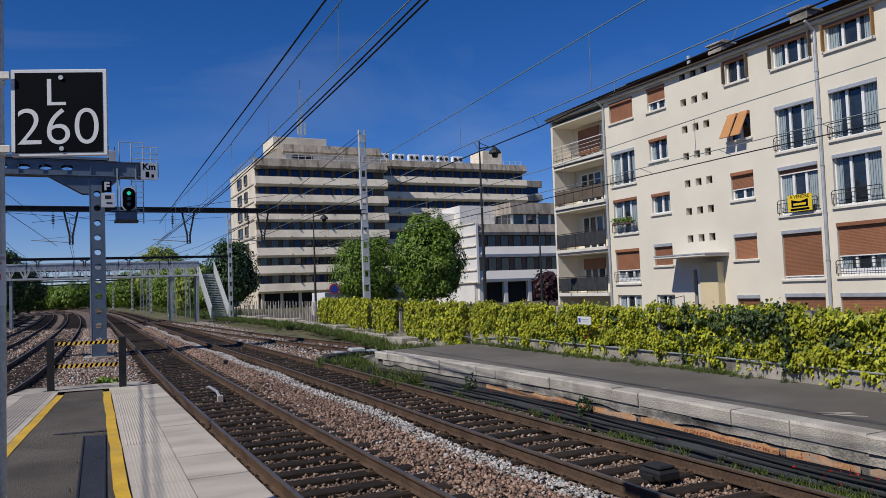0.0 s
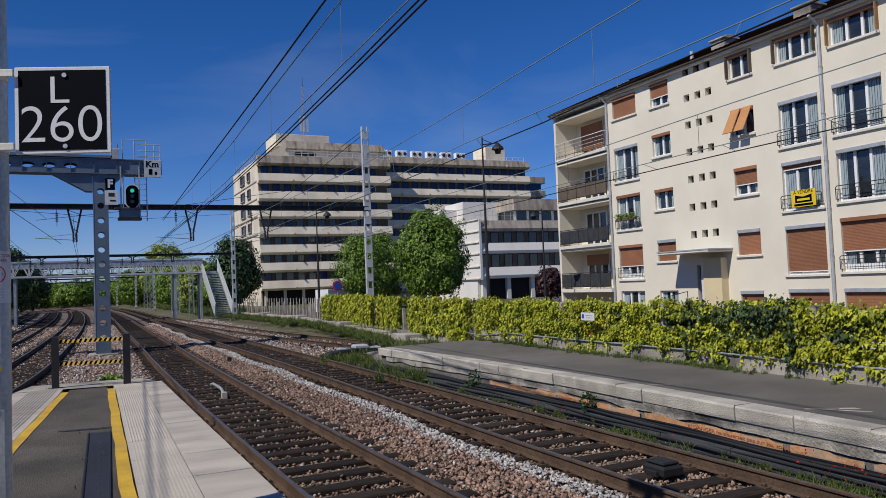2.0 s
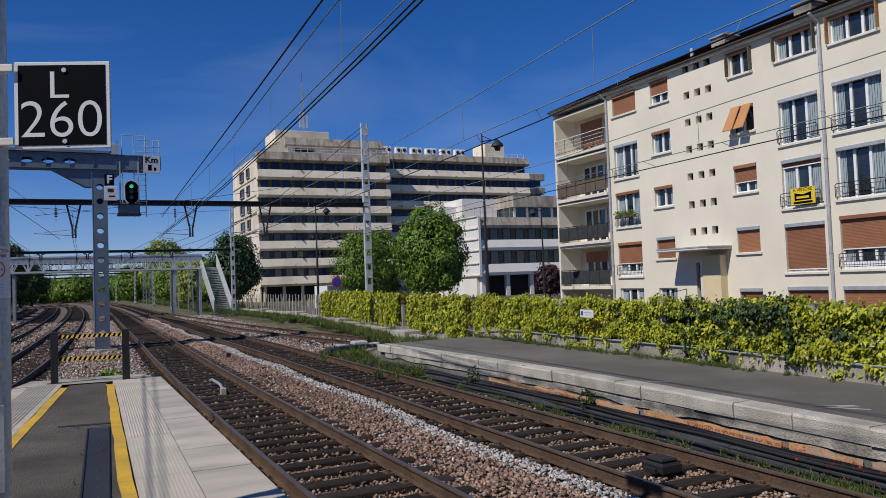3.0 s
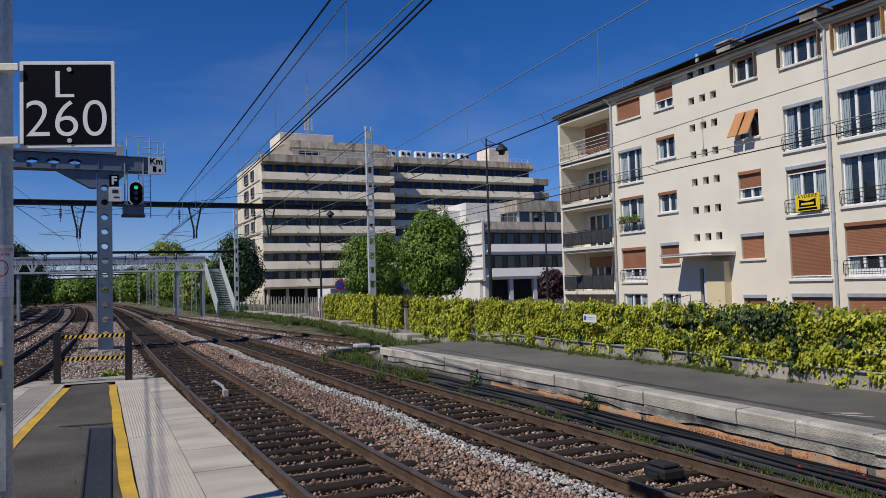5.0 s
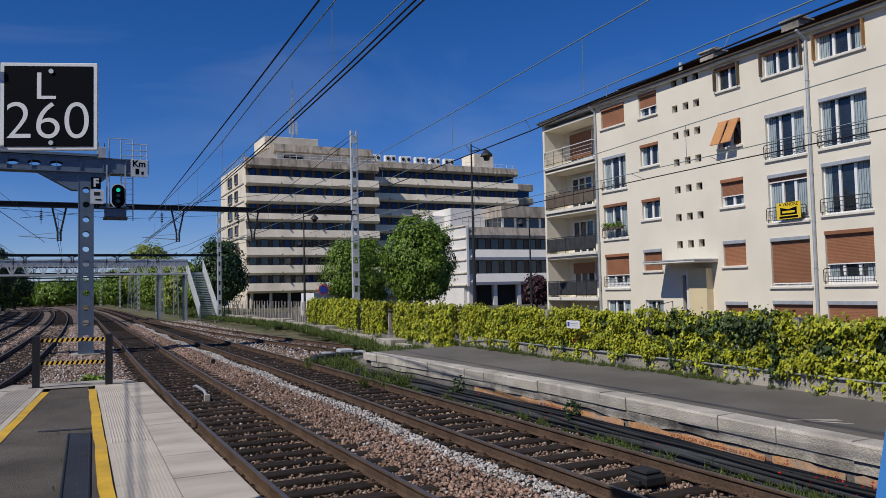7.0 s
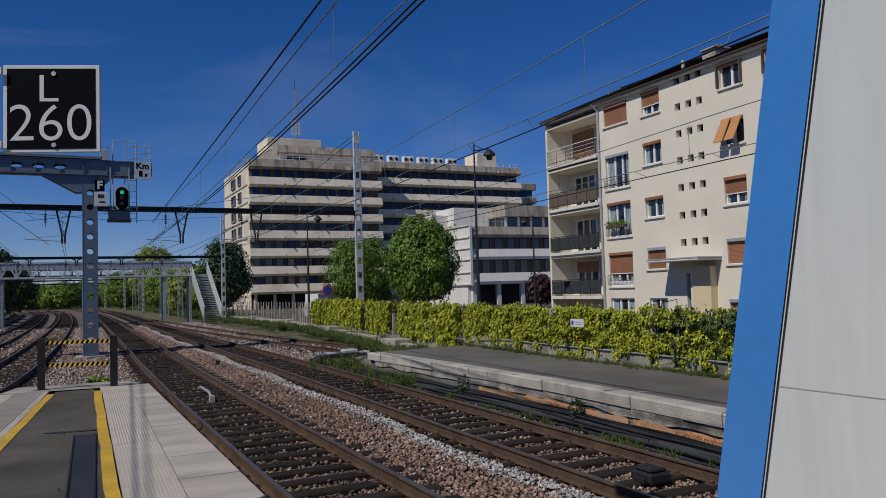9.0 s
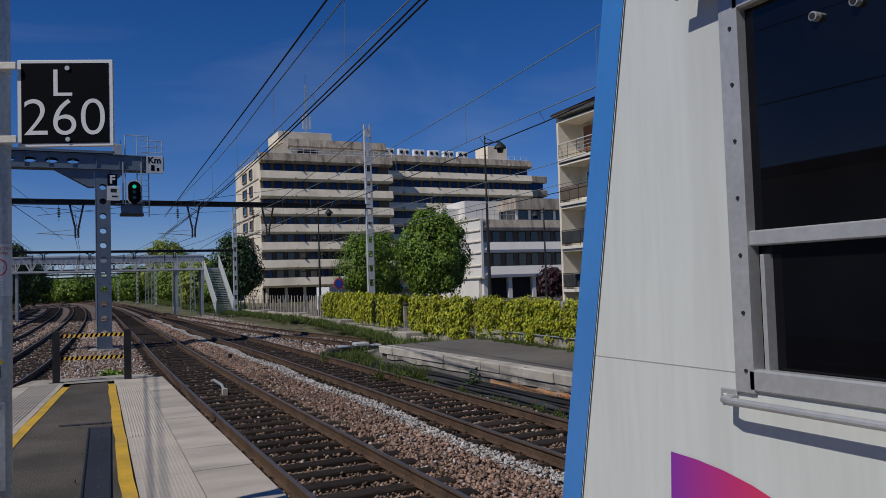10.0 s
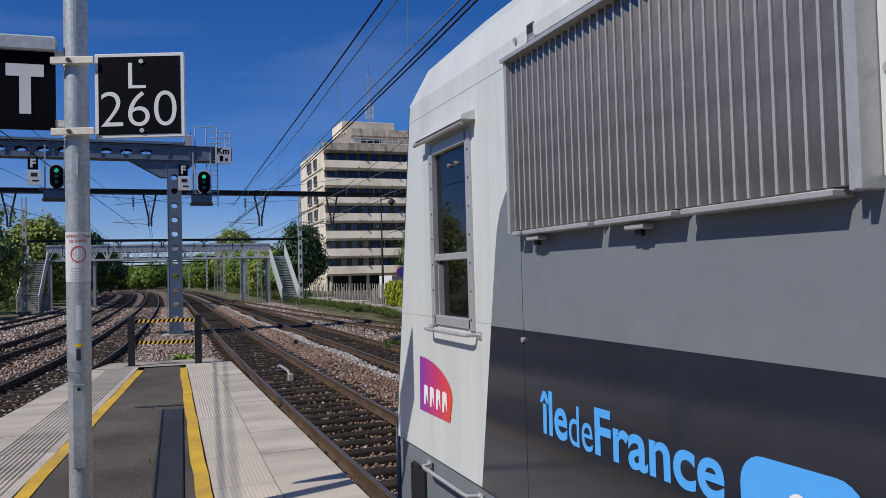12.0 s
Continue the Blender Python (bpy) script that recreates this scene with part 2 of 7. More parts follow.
# ---- builders ----
class Mesh:
    """Collects boxes, bars, prisms and faces of several materials into one mesh."""

    def __init__(self):
        self.v, self.f, self.m, self.mats, self.weld = [], [], [], [], False

    def slot(self, material):
        if material not in self.mats:
            self.mats.append(material)
        return self.mats.index(material)

    def faces(self, vs, fs, material):
        o, s = len(self.v), self.slot(material)
        self.v += [tuple(p) for p in vs]
        self.f += [tuple(o + i for i in f) for f in fs]
        self.m += [s] * len(fs)
        return self

    def box(self, x0, x1, y0, y1, z0, z1, material, bevel=0.0):
        b = min(bevel, abs(x1 - x0) * 0.45, abs(y1 - y0) * 0.45, abs(z1 - z0) * 0.45)
        if b <= 0:
            vs = [(x, y, z) for x in (x0, x1) for y in (y0, y1) for z in (z0, z1)]
            return self.faces(vs, [(0, 1, 3, 2), (4, 6, 7, 5), (0, 4, 5, 1), (2, 3, 7, 6), (0, 2, 6, 4), (1, 5, 7, 3)], material)
        vs = []
        for z, i in ((z0, b), (z0 + b, 0), (z1 - b, 0), (z1, b)):
            vs += [(x0 + i, y0 + i, z), (x1 - i, y0 + i, z), (x1 - i, y1 - i, z), (x0 + i, y1 - i, z)]
        fs = [(3, 2, 1, 0), (12, 13, 14, 15)]
        for k in range(3):
            for j in range(4):
                a, c = 4 * k + j, 4 * k + (j + 1) % 4
                fs.append((a, c, c + 4, a + 4))
        return self.faces(vs, fs, material)

    def prism(self, outline, a, b, axis, material):
        """An outline of 2D points pushed along an axis from a to b (axis x: outline is y,z; y: x,z; z: x,y)."""
        n = len(outline)
        put = {"x": lambda p, t: (t, p[0], p[1]), "y": lambda p, t: (p[0], t, p[1]), "z": lambda p, t: (p[0], p[1], t)}[axis]
        vs = [put(p, a) for p in outline] + [put(p, b) for p in outline]
        fs = [tuple(range(n))[::-1], tuple(range(n, 2 * n))]
        fs += [(i, (i + 1) % n, n + (i + 1) % n, n + i) for i in range(n)]
        return self.faces(vs, fs, material)

    def bar(self, p, q, r, material, n=6, r2=None):
        """A round bar from p to q."""
        p, q = Vector(p), Vector(q)
        d = (q - p).normalized()
        u = d.orthogonal().normalized()
        w = d.cross(u)
        r2 = r if r2 is None else r2
        vs = [p + (u * math.cos(t) + w * math.sin(t)) * r for t in (2 * math.pi * i / n for i in range(n))]
        vs += [q + (u * math.cos(t) + w * math.sin(t)) * r2 for t in (2 * math.pi * i / n for i in range(n))]
        fs = [tuple(range(n))[::-1], tuple(range(n, 2 * n))] + [(i, (i + 1) % n, n + (i + 1) % n, n + i) for i in range(n)]
        return self.faces(vs, fs, material)

    def chain(self, pts, r, material, n=5):
        """One bent tube through the points."""
        P = [Vector(p) for p in pts]
        vs, u = [], None
        for i, p in enumerate(P):
            d = (P[min(i + 1, len(P) - 1)] - P[max(i - 1, 0)]).normalized()
            u = d.orthogonal().normalized() if u is None else (u - d * u.dot(d)).normalized()
            w = d.cross(u)
            vs += [p + (u * math.cos(t) + w * math.sin(t)) * r for t in (2 * math.pi * k / n for k in range(n))]
        fs = [tuple(range(n))[::-1], tuple(range(n * (len(P) - 1), n * len(P)))]
        fs += [(n * i + k, n * i + (k + 1) % n, n * i + n + (k + 1) % n, n * i + n + k) for i in range(len(P) - 1) for k in range(n)]
        return self.faces(vs, fs, material)

    def data(self, name, weld=False):
        me = bpy.data.meshes.new(name)
        me.from_pydata(self.v, [], self.f)
        for m in self.mats:
            me.materials.append(m)
        me.polygons.foreach_set("material_index", self.m)
        bm = bmesh.new()
        bm.from_mesh(me)
        if weld or self.weld:
            bmesh.ops.remove_doubles(bm, verts=bm.verts, dist=1e-4)
        bmesh.ops.recalc_face_normals(bm, faces=bm.faces)
        bm.to_mesh(me)
        bm.free()
        me.update()
        return me


def part(name, mesh, parent=None, label="", at=None, smooth=False):
    """One mesh object under a thing or part."""
    me = mesh.data(name) if isinstance(mesh, Mesh) else mesh
    ob = new(name, me)
    ob.parent = parent
    if at is not None:
        ob.matrix_basis = at
    if label:
        tagged(ob, label)
    if smooth:
        me.shade_smooth()
    return ob


def thing(name, at, label, category, group="", kind=""):
    ob = new(name)
    ob.matrix_basis = at if isinstance(at, Matrix) else Matrix.Translation(at)
    ob.empty_display_size = 0.2
    return tagged(ob, label, category, group, kind)


def solo(name, mesh, at, label, category, group="", kind="", smooth=False):
    """A thing, or a piece of the setting, of one mesh."""
    ob = part(name, mesh, None, "", at if isinstance(at, Matrix) else Matrix.Translation(at), smooth)
    return tagged(ob, label, category, group, kind)


def lettering(name, body, size, material, parent, at, depth=0.004, label="", align="CENTER", bold=0.0, squeeze=1.0, fit=None):
    """Raised letters as a mesh, facing +z of their pose; fit: the width and height that they fill."""
    cu = bpy.data.curves.new(name, "FONT")
    cu.body, cu.size, cu.extrude, cu.align_x, cu.align_y, cu.offset = body, size, depth, align, "CENTER", bold
    tmp = bpy.data.objects.new(name, cu)
    me = bpy.data.meshes.new_from_object(tmp)
    bpy.data.objects.remove(tmp)
    me.materials.clear()
    me.materials.append(material)
    if fit:
        xs, ys = [v.co.x for v in me.vertices], [v.co.y for v in me.vertices]
        sx, sy = fit[0] / (max(xs) - min(xs)), fit[1] / (max(ys) - min(ys))
        ox = {"CENTER": (max(xs) + min(xs)) / 2, "LEFT": min(xs)}[align]
        me.transform(Matrix.Diagonal((sx, sy, 1, 1)) @ Matrix.Translation((-ox, -(max(ys) + min(ys)) / 2, 0)))
    elif squeeze != 1.0:
        me.transform(Matrix.Diagonal((squeeze, 1, 1, 1)))
    return part(name, me, parent, label, at)


def curve_x(knots):
    """A smooth line x(y) through knots (y, x)."""
    ys, xs = [k[0] for k in knots], [k[1] for k in knots]
    sl = np.gradient(xs, ys)

    def at(y):
        i = min(max(int(np.searchsorted(ys, y)) - 1, 0), len(ys) - 2)
        h = ys[i + 1] - ys[i]
        s = (y - ys[i]) / h
        if s < 0 or s > 1:
            return xs[i] + sl[i] * (y - ys[i]) if s < 0 else xs[i + 1] + sl[i + 1] * (y - ys[i + 1])
        return ((2 * s ** 3 - 3 * s ** 2 + 1) * xs[i] + (s ** 3 - 2 * s ** 2 + s) * h * sl[i]
                + (-2 * s ** 3 + 3 * s ** 2) * xs[i + 1] + (s ** 3 - s ** 2) * h * sl[i + 1])
    return at


def big_mesh(name, verts, faces, mats, index=None):
    """A mesh straight from arrays, for stuff of many small pieces with faces of one size."""
    me = bpy.data.meshes.new(name)
    n = faces.shape[1]
    me.vertices.add(len(verts))
    me.vertices.foreach_set("co", np.ascontiguousarray(verts, dtype=np.float32).ravel())
    me.loops.add(faces.size)
    me.loops.foreach_set("vertex_index", np.ascontiguousarray(faces, dtype=np.int32).ravel())
    me.polygons.add(len(faces))
    me.polygons.foreach_set("loop_start", np.arange(0, faces.size, n, dtype=np.int32))
    for m in mats:
        me.materials.append(m)
    if index is not None:
        me.polygons.foreach_set("material_index", np.ascontiguousarray(index, dtype=np.int32))
    me.update(calc_edges=True)
    return me


def spin(rng, n):
    """Random turns as 3 x 3 matrices."""
    q = rng.normal(size=(n, 4))
    q /= np.linalg.norm(q, axis=1)[:, None]
    w, x, y, z = q.T
    return np.stack([1 - 2 * (y * y + z * z), 2 * (x * y - z * w), 2 * (x * z + y * w), 2 * (x * y + z * w), 1 - 2 * (x * x + z * z),
                     2 * (y * z - x * w), 2 * (x * z - y * w), 2 * (y * z + x * w), 1 - 2 * (x * x + y * y)], 1).reshape(n, 3, 3)


def stones(name, centres, sizes, rng, mats, index):
    """Broken stones: knocked-about octahedra with flat facets."""
    base = np.array([(1, 0, 0), (-1, 0, 0), (0, 1, 0), (0, -1, 0), (0, 0, 1), (0, 0, -1)], float)
    tri = np.array([(0, 2, 4), (2, 1, 4), (1, 3, 4), (3, 0, 4), (2, 0, 5), (1, 2, 5), (3, 1, 5), (0, 3, 5)])
    n = len(centres)
    v = base[None] * rng.uniform(0.55, 1.1, (n, 6, 1)) + rng.normal(0, 0.22, (n, 6, 3))
    v = np.einsum("nij,nkj->nki", spin(rng, n), v) * sizes[:, None, None] * np.array([1, 1, 0.85])
    v += centres[:, None, :]
    f = tri[None] + (np.arange(n) * 6)[:, None, None]
    return big_mesh(name, v.reshape(-1, 3), f.reshape(-1, 3), mats, np.repeat(index, 8))


def leaves(name, centres, normals, sizes, rng, mats, index=None, lobed=False, droop=False, loose=0.45, blade=False):
    """Leaves: small folded blades, each an island of its own; drooping ones hang tip down."""
    n = len(centres)
    a = rng.normal(size=(n, 3))
    nn = normals + rng.normal(0, loose, (n, 3))
    nn /= np.linalg.norm(nn, axis=1)[:, None]
    if droop:
        g = np.array([0, 0, -1.0]) + 0.45 * a
        u = g - nn * (g * nn).sum(1)[:, None]
    else:
        u = np.cross(nn, a)
    u /= np.linalg.norm(u, axis=1)[:, None] + 1e-9
    w = np.cross(nn, u)
    s = sizes[:, None]
    if blade:
        u = np.array([0, 0, 1.0]) + 0.5 * a
        u /= np.linalg.norm(u, axis=1)[:, None]
        w = np.cross(nn, u)
        pat = [(-0.5, 0.03, 0), (-0.5, -0.03, 0), (0.1, -0.05, 0.02), (0.75, -0.01, 0.2), (0.75, 0.01, 0.2), (0.1, 0.05, 0.02)]
    elif lobed:
        pat = [(-0.5, 0, 0), (-0.15, 0.42, 0.08), (0.12, 0.2, 0), (0.6, 0, -0.12), (0.12, -0.2, 0), (-0.15, -0.42, 0.08)]
    else:
        pat = [(-0.5, 0, 0), (-0.1, 0.3, 0.07), (0.3, 0.22, 0.03), (0.55, 0, -0.08), (0.3, -0.22, 0.03), (-0.1, -0.3, 0.07)]
    v = np.stack([centres + s * (p[0] * u + p[1] * w + p[2] * nn) for p in pat], 1)
    f = np.array([(0, 1, 2, 3), (0, 3, 4, 5)])[None] + (np.arange(n) * 6)[:, None, None]
    return big_mesh(name, v.reshape(-1, 3), f.reshape(-1, 4), mats, None if index is None else np.repeat(index, 2))


# ---- ground and tracks ----
RNG = np.random.default_rng(7)
solo("ground", Mesh().faces([(-900, -300, -0.42), (900, -300, -0.42), (900, 1500, -0.42), (-900, 1500, -0.42)], [(0, 1, 2, 3)], M_EARTH),
     (0, 0, 0), "dry grass and bare earth beside the railway", "ground", kind="structure")

TRACKS = {
    "one": ([(-40, 3.19), (0, 3.19), (20, 3.21), (28, 3.32), (41, 3.62), (59, 3.95), (100, 4.7), (150, 4.9), (220, 2.4), (330, -11)], -14, 300),
    "two": ([(-40, 6.65), (0, 6.68), (10, 6.75), (20, 6.92), (28, 7.0), (42, 7.05), (60, 7.3), (100, 8.1), (150, 8.4), (220, 5.9), (330, -7.5)], -14, 300),
    "three": ([(24.5, 12.05), (28.5, 11.55), (38, 10.45), (47, 9.8), (60, 9.2), (75, 8.65), (96, 8.02)], 24.5, 94),
    "left": ([(-40, -11.5), (0, -5.3), (10, -3.95), (20, -2.75), (28, -1.95), (36, -1.45), (45, -1.05), (60, -0.5), (85, 0.1), (127, 0.4), (160, 0.0), (220, -3.4), (330, -17)], -14, 300),
    "far": ([(-40, -15), (0, -9.6), (20, -6.75), (30, -5.5), (40, -4.5), (50, -3.95), (75, -3.3), (127, -3.1), (160, -3.6), (220, -7), (330, -20.5)], -14, 300),
    "outer": ([(-40, -21), (0, -15), (20, -12.2), (40, -9.6), (53, -8.2), (71, -7.0), (100, -6.6), (160, -7.2), (220, -10.6), (330, -24)], -14, 300),
}
LINE = {k: curve_x(v[0]) for k, v in TRACKS.items()}


def bed(ys, x_of, half, z, drop, material):
    """A ballast bed with sloping shoulders."""
    m = Mesh()
    prof = [(-half - 0.5, -drop), (-half, 0), (half, 0), (half + 0.5, -drop)]
    vs = [(x_of(y) + px, y, z + pz) for y in ys for px, pz in prof]
    fs = [(4 * i + j, 4 * i + j + 1, 4 * i + j + 5, 4 * i + j + 4) for i in range(len(ys) - 1) for j in range(3)]
    return m.faces(vs, fs, material)


def rail_mesh(x_of, side, y0, y1):
    """A flat-bottomed rail of 172 mm: foot, web and head, with a polished running surface."""
    m = Mesh()
    prof = [(-0.07, -0.172), (-0.07, -0.16), (-0.012, -0.145), (-0.01, -0.04), (-0.036, -0.03), (-0.036, -0.006), (-0.028, 0.0),
            (0.028, 0.0), (0.036, -0.006), (0.036, -0.03), (0.01, -0.04), (0.012, -0.145), (0.07, -0.16), (0.07, -0.172)]
    ys = [y for y in np.concatenate([np.arange(y0, min(60, y1), 1.0), np.arange(min(60, y1), y1 + 0.1, 4.0)])]
    n = len(prof)
    vs = [(x_of(y) + side * 0.7525 + p, y, q) for y in ys for p, q in prof]
    for i in range(len(ys) - 1):
        for j in range(n - 1):
            top = j == 6
            m.f.append((n * i + j, n * i + j + 1, n * (i + 1) + j + 1, n * (i + 1) + j))
            m.m.append(m.slot(M_RAILTOP if top else M_RAIL))
    m.v = vs
    return m


SLEEPER = Mesh().box(-1.3, 1.3, -0.125, 0.125, -0.30, -0.168, M_SLEEPER, 0.02)
for s in (-0.7525, 0.7525):
    SLEEPER.box(s - 0.17, s + 0.17, -0.08, 0.08, -0.167, -0.155, M_RAIL)
    for k in (-0.11, 0.11):
        SLEEPER.box(s + k - 0.02, s + k + 0.02, -0.03, 0.03, -0.155, -0.115, M_RAIL, 0.008)
SLEEPER = SLEEPER.data("sleeper")

LABELS = {"one": "main-line track with dark wooden sleepers beside the platform", "two": "main-line track with dark wooden sleepers in brown ballast",
          "three": "rusty siding track joining the main line", "left": "railway track curving past the tapered platform",
          "far": "railway track beyond the tapered platform", "outer": "outermost railway track in pale ballast"}
for key, (knots, y0, y1) in TRACKS.items():
    tr = thing("railway_track", (0, 0, 0), LABELS[key], "railway track", "station tracks")
    part("rail", rail_mesh(LINE[key], -1, y0, y1), tr)
    part("rail", rail_mesh(LINE[key], 1, y0, y1), tr)
    rest = Mesh()
    for k in range(int((y1 - y0) / 0.62)):
        y = y0 + 0.3 + 0.62 * k
        x = LINE[key](y)
        turn = -math.degrees(math.atan(LINE[key](y + 0.5) - LINE[key](y - 0.5)))
        if (key in ("one", "two") and 0 < y < 62) or (key == "left" and 12 < y < 40):
            part("sleeper", SLEEPER, tr, at=pose(x + 0.02 * math.sin(k * 7.1), y, 0.006 * math.sin(k * 3.3), 0, 0, turn + 0.6 * math.sin(k * 5.7)))
        elif y < 170:
            rest.box(x - 1.3, x + 1.3, y - 0.12, y + 0.12, -0.30, -0.17, M_SLEEPER)
    tagged(part("sleeper_run", rest, tr), kind="stuff")

# one bed under all the tracks, then shoulders
bedm = Mesh()
ys = list(np.arange(-16, 60, 1.5)) + list(np.arange(60, 320, 6.0))
vs, nx = [], 26
for y in ys:
    xl, xr = LINE["outer"](y) - 2.6, LINE["two"](y) + (2.0 if y < 22 else 2.0 + min(1, (y - 22) / 6) * (max(0, LINE["three"](y) - LINE["two"](y)) if y < 94 else 0))
    for i in range(nx):
        x = xl + (xr - xl) * i / (nx - 1)
        d = min(abs(x - LINE[k](y)) for k in LINE if k != "three" or 24 < y < 95)
        z = -0.25 - 0.05 * min(1, max(0, d - 1.4) / 0.5) + 0.035 * noise.noise((x * 0.8, y * 0.5, 0))
        if i in (0, nx - 1):
            z = -0.55
        vs.append((x, y, z))
bedm.faces(vs, [(nx * i + j, nx * i + j + 1, nx * i + nx + j + 1, nx * i + nx + j) for i in range(len(ys) - 1) for j in range(nx - 1)], M_BALLAST)
solo("ballast_bed", bedm, (0, 0, 0), "brown and pink ballast bed under the tracks", "ballast", kind="structure", smooth=True)


def ballast(name, count, x_fn, y_range, size, z, pale, label, power=1.7, stone=None):
    rng = np.random.default_rng(count)
    u = rng.random(count) ** power
    y = y_range[0] + (y_range[1] - y_range[0]) * u
    x = x_fn(y, rng.random(count))
    keep = np.ones(count, bool)
    if callable(z):
        zz = np.array([z(a, b) for a, b in zip(x, y)])
    else:
        zz = np.full(count, z)
    sz = size * rng.uniform(0.6, 1.3, count) * (1 + 0.012 * np.maximum(0, y - 15))
    c = np.stack([x, y, zz + rng.normal(0, 0.012, count)], 1)[keep]
    solo(name, stones("ballast_stones", c, sz[keep], rng, [stone or M_STONE, M_STONE_PALE], (rng.random(len(c)) < pale).astype(int)),
         (0, 0, 0), label, "ballast", kind="stuff")


VX = {k: np.vectorize(LINE[k]) for k in LINE}
# in the cribs of the two near tracks, low between the sleepers
ballast("ballast_stones", 24000, lambda y, r: VX["one"](y) - 1.45 + 2.9 * r, (2, 45), 0.036, -0.225, 0.03, "dark brown ballast stones between the sleepers", stone=M_STONE_OILY)
ballast("ballast_stones", 24001, lambda y, r: VX["two"](y) - 1.45 + 2.9 * r, (2, 45), 0.036, -0.225, 0.04, "brown ballast stones between the dark sleepers", stone=M_STONE_OILY)


def hump(x, y):
    a, b = LINE["one"](y) + 1.2, LINE["two"](y) - 1.2
    s = max(0.0, min(1.0, (x - a) / (b - a)))
    return -0.22 + 0.10 * math.sin(math.pi * s)


ballast("ballast_stones", 30000, lambda y, r: VX["one"](y) + 0.95 + (VX["two"](y) - VX["one"](y) - 2.05) * r, (2.5, 70), 0.041, hump, 0.05,
        "heaped pink and brown ballast stones between two tracks")
ballast("ballast_stones", 9000, lambda y, r: VX["two"](y) - 1.05 - 0.62 * np.abs(r - 0.35) - 0.1 * np.sin(y * 0.7), (2.5, 75), 0.036, -0.15, 0.93,
        "pale grey fresh ballast stones along a rail")
ballast("ballast_stones", 7000, lambda y, r: VX["two"](y) + 0.95 + 0.85 * r, (2, 40), 0.034, -0.2, 0.12, "brown ballast stones beside the old platform")
ballast("ballast_stones", 9002, lambda y, r: VX["two"](y) + 1.1 + 3.2 * r, (20, 80), 0.05, -0.19, 0.45, "mixed ballast stones round the siding", 1.2)
ballast("ballast_stones", 16000, lambda y, r: VX["left"](y) + 1.2 + (VX["one"](y) - VX["left"](y) - 2.3) * r, (15.5, 75), 0.045, -0.19, 0.3,
        "brown and pale ballast stones round the signal mast", 1.4)
ballast("ballast_stones", 22000, lambda y, r: VX["far"](y) - 1.4 + (VX["left"](y) - VX["far"](y) + 2.7) * r, (14, 80), 0.05, -0.215, 0.25,
        "brown and pale ballast stones beyond the platform", 1.3)
ballast("ballast_stones", 9003, lambda y, r: VX["outer"](y) - 2 + (VX["far"](y) - VX["outer"](y) + 0.5) * r, (25, 90), 0.07, -0.2, 0.4,
        "pale ballast stones along the outer track", 1.2)

# ---- platform one, tapering to its end ----
PZ = 0.85
p1 = thing("platform_near", (0, 0, 0), "tapered station platform of asphalt and pale concrete slabs", "platform", kind="structure")


def left_edge(y):
    return float(np.interp(y, [-14, -3, 5, 10.2, 12.1, 15.1], [-4.6, -3.35, -2.45, -1.66, -1.42, -0.97]))


def yel_l(y):
    return float(np.interp(y, [-14, 6.4, 14.8], [-2.75, -0.96, -0.2]))


def yel_r(y):
    return float(np.interp(y, [-14, 5.8, 8, 14.1], [0.2, 0.28, 0.33, 0.47]))


core = Mesh()
outl = [(1.37, -14), (1.37, 14.9), (left_edge(15.1) + 0.04, 15.2)] + [(left_edge(y) + 0.04, y) for y in (12.1, 10.2, 5, -3, -14)]
core.prism(outl, -0.45, PZ - 0.06, "z", M_OLDCONC)
part("platform_base", core, p1, "old grey concrete base")
asp = Mesh()
ysl = [-14, -6, 0, 5.8, 8, 11, 14.8]
asp.faces([(yel_l(y) + 0.1, y, PZ - 0.004) for y in ysl] + [(yel_r(y) + 0.02, y, PZ - 0.004) for y in ysl],
          [(i, i + 7, i + 8, i + 1) for i in range(6)], M_ASPHALT)
part("asphalt_surface", asp, p1, "worn dark asphalt")
for fx, lab in ((yel_l, "yellow painted line"), (yel_r, "yellow painted line, worn")):
    ln = Mesh()
    yy = list(np.arange(-14, 14.2, 0.5)) + [14.45]
    wob = [0.006 * math.sin(y * 2.3) + 0.005 * math.sin(y * 5.1) for y in yy]
    ln.faces([(fx(y) + w, y, PZ + 0.003) for y, w in zip(yy, wob)] + [(fx(y) + 0.115 + w * 0.6, y, PZ + 0.003) for y, w in zip(yy, wob)],
             [(i, i + len(yy), i + len(yy) + 1, i + 1) for i in range(len(yy) - 1)], M_YELLOW)
    part("yellow_line", ln, p1, lab)
# channel cover and patched asphalt
ch = Mesh()
ch.faces([(0.12, 9.95, PZ + 0.002), (0.36, 9.8, PZ + 0.002), (0.21, 5.85, PZ + 0.002), (0.0, 5.95, PZ + 0.002), (-0.2, 0, PZ + 0.002), (0.02, 0, PZ + 0.002)],
         [(0, 3, 2, 1), (3, 4, 5, 2)], M_DRAIN)
part("channel_cover", ch, p1, "dark sunken channel cover")
for xa, xb, xc in ((0.12, 0.0, -0.2), (0.345, 0.195, 0.005)):
    part("channel_edge", Mesh().chain([(xa, 9.85, PZ + 0.003), (xb, 5.9, PZ + 0.003), (xc, 0, PZ + 0.003)], 0.012, M_RUBBER, 6), p1, "black raised joint of the channel")
for i in range(14):
    yb_ = 9.5 - i * 0.33
    part("bolt", Mesh().bar((0.12 + 0.13 * (yb_ - 5.9) / 4, yb_, PZ), (0.12 + 0.13 * (yb_ - 5.9) / 4, yb_, PZ + 0.006), 0.011, M_TRUNK, 8), p1)
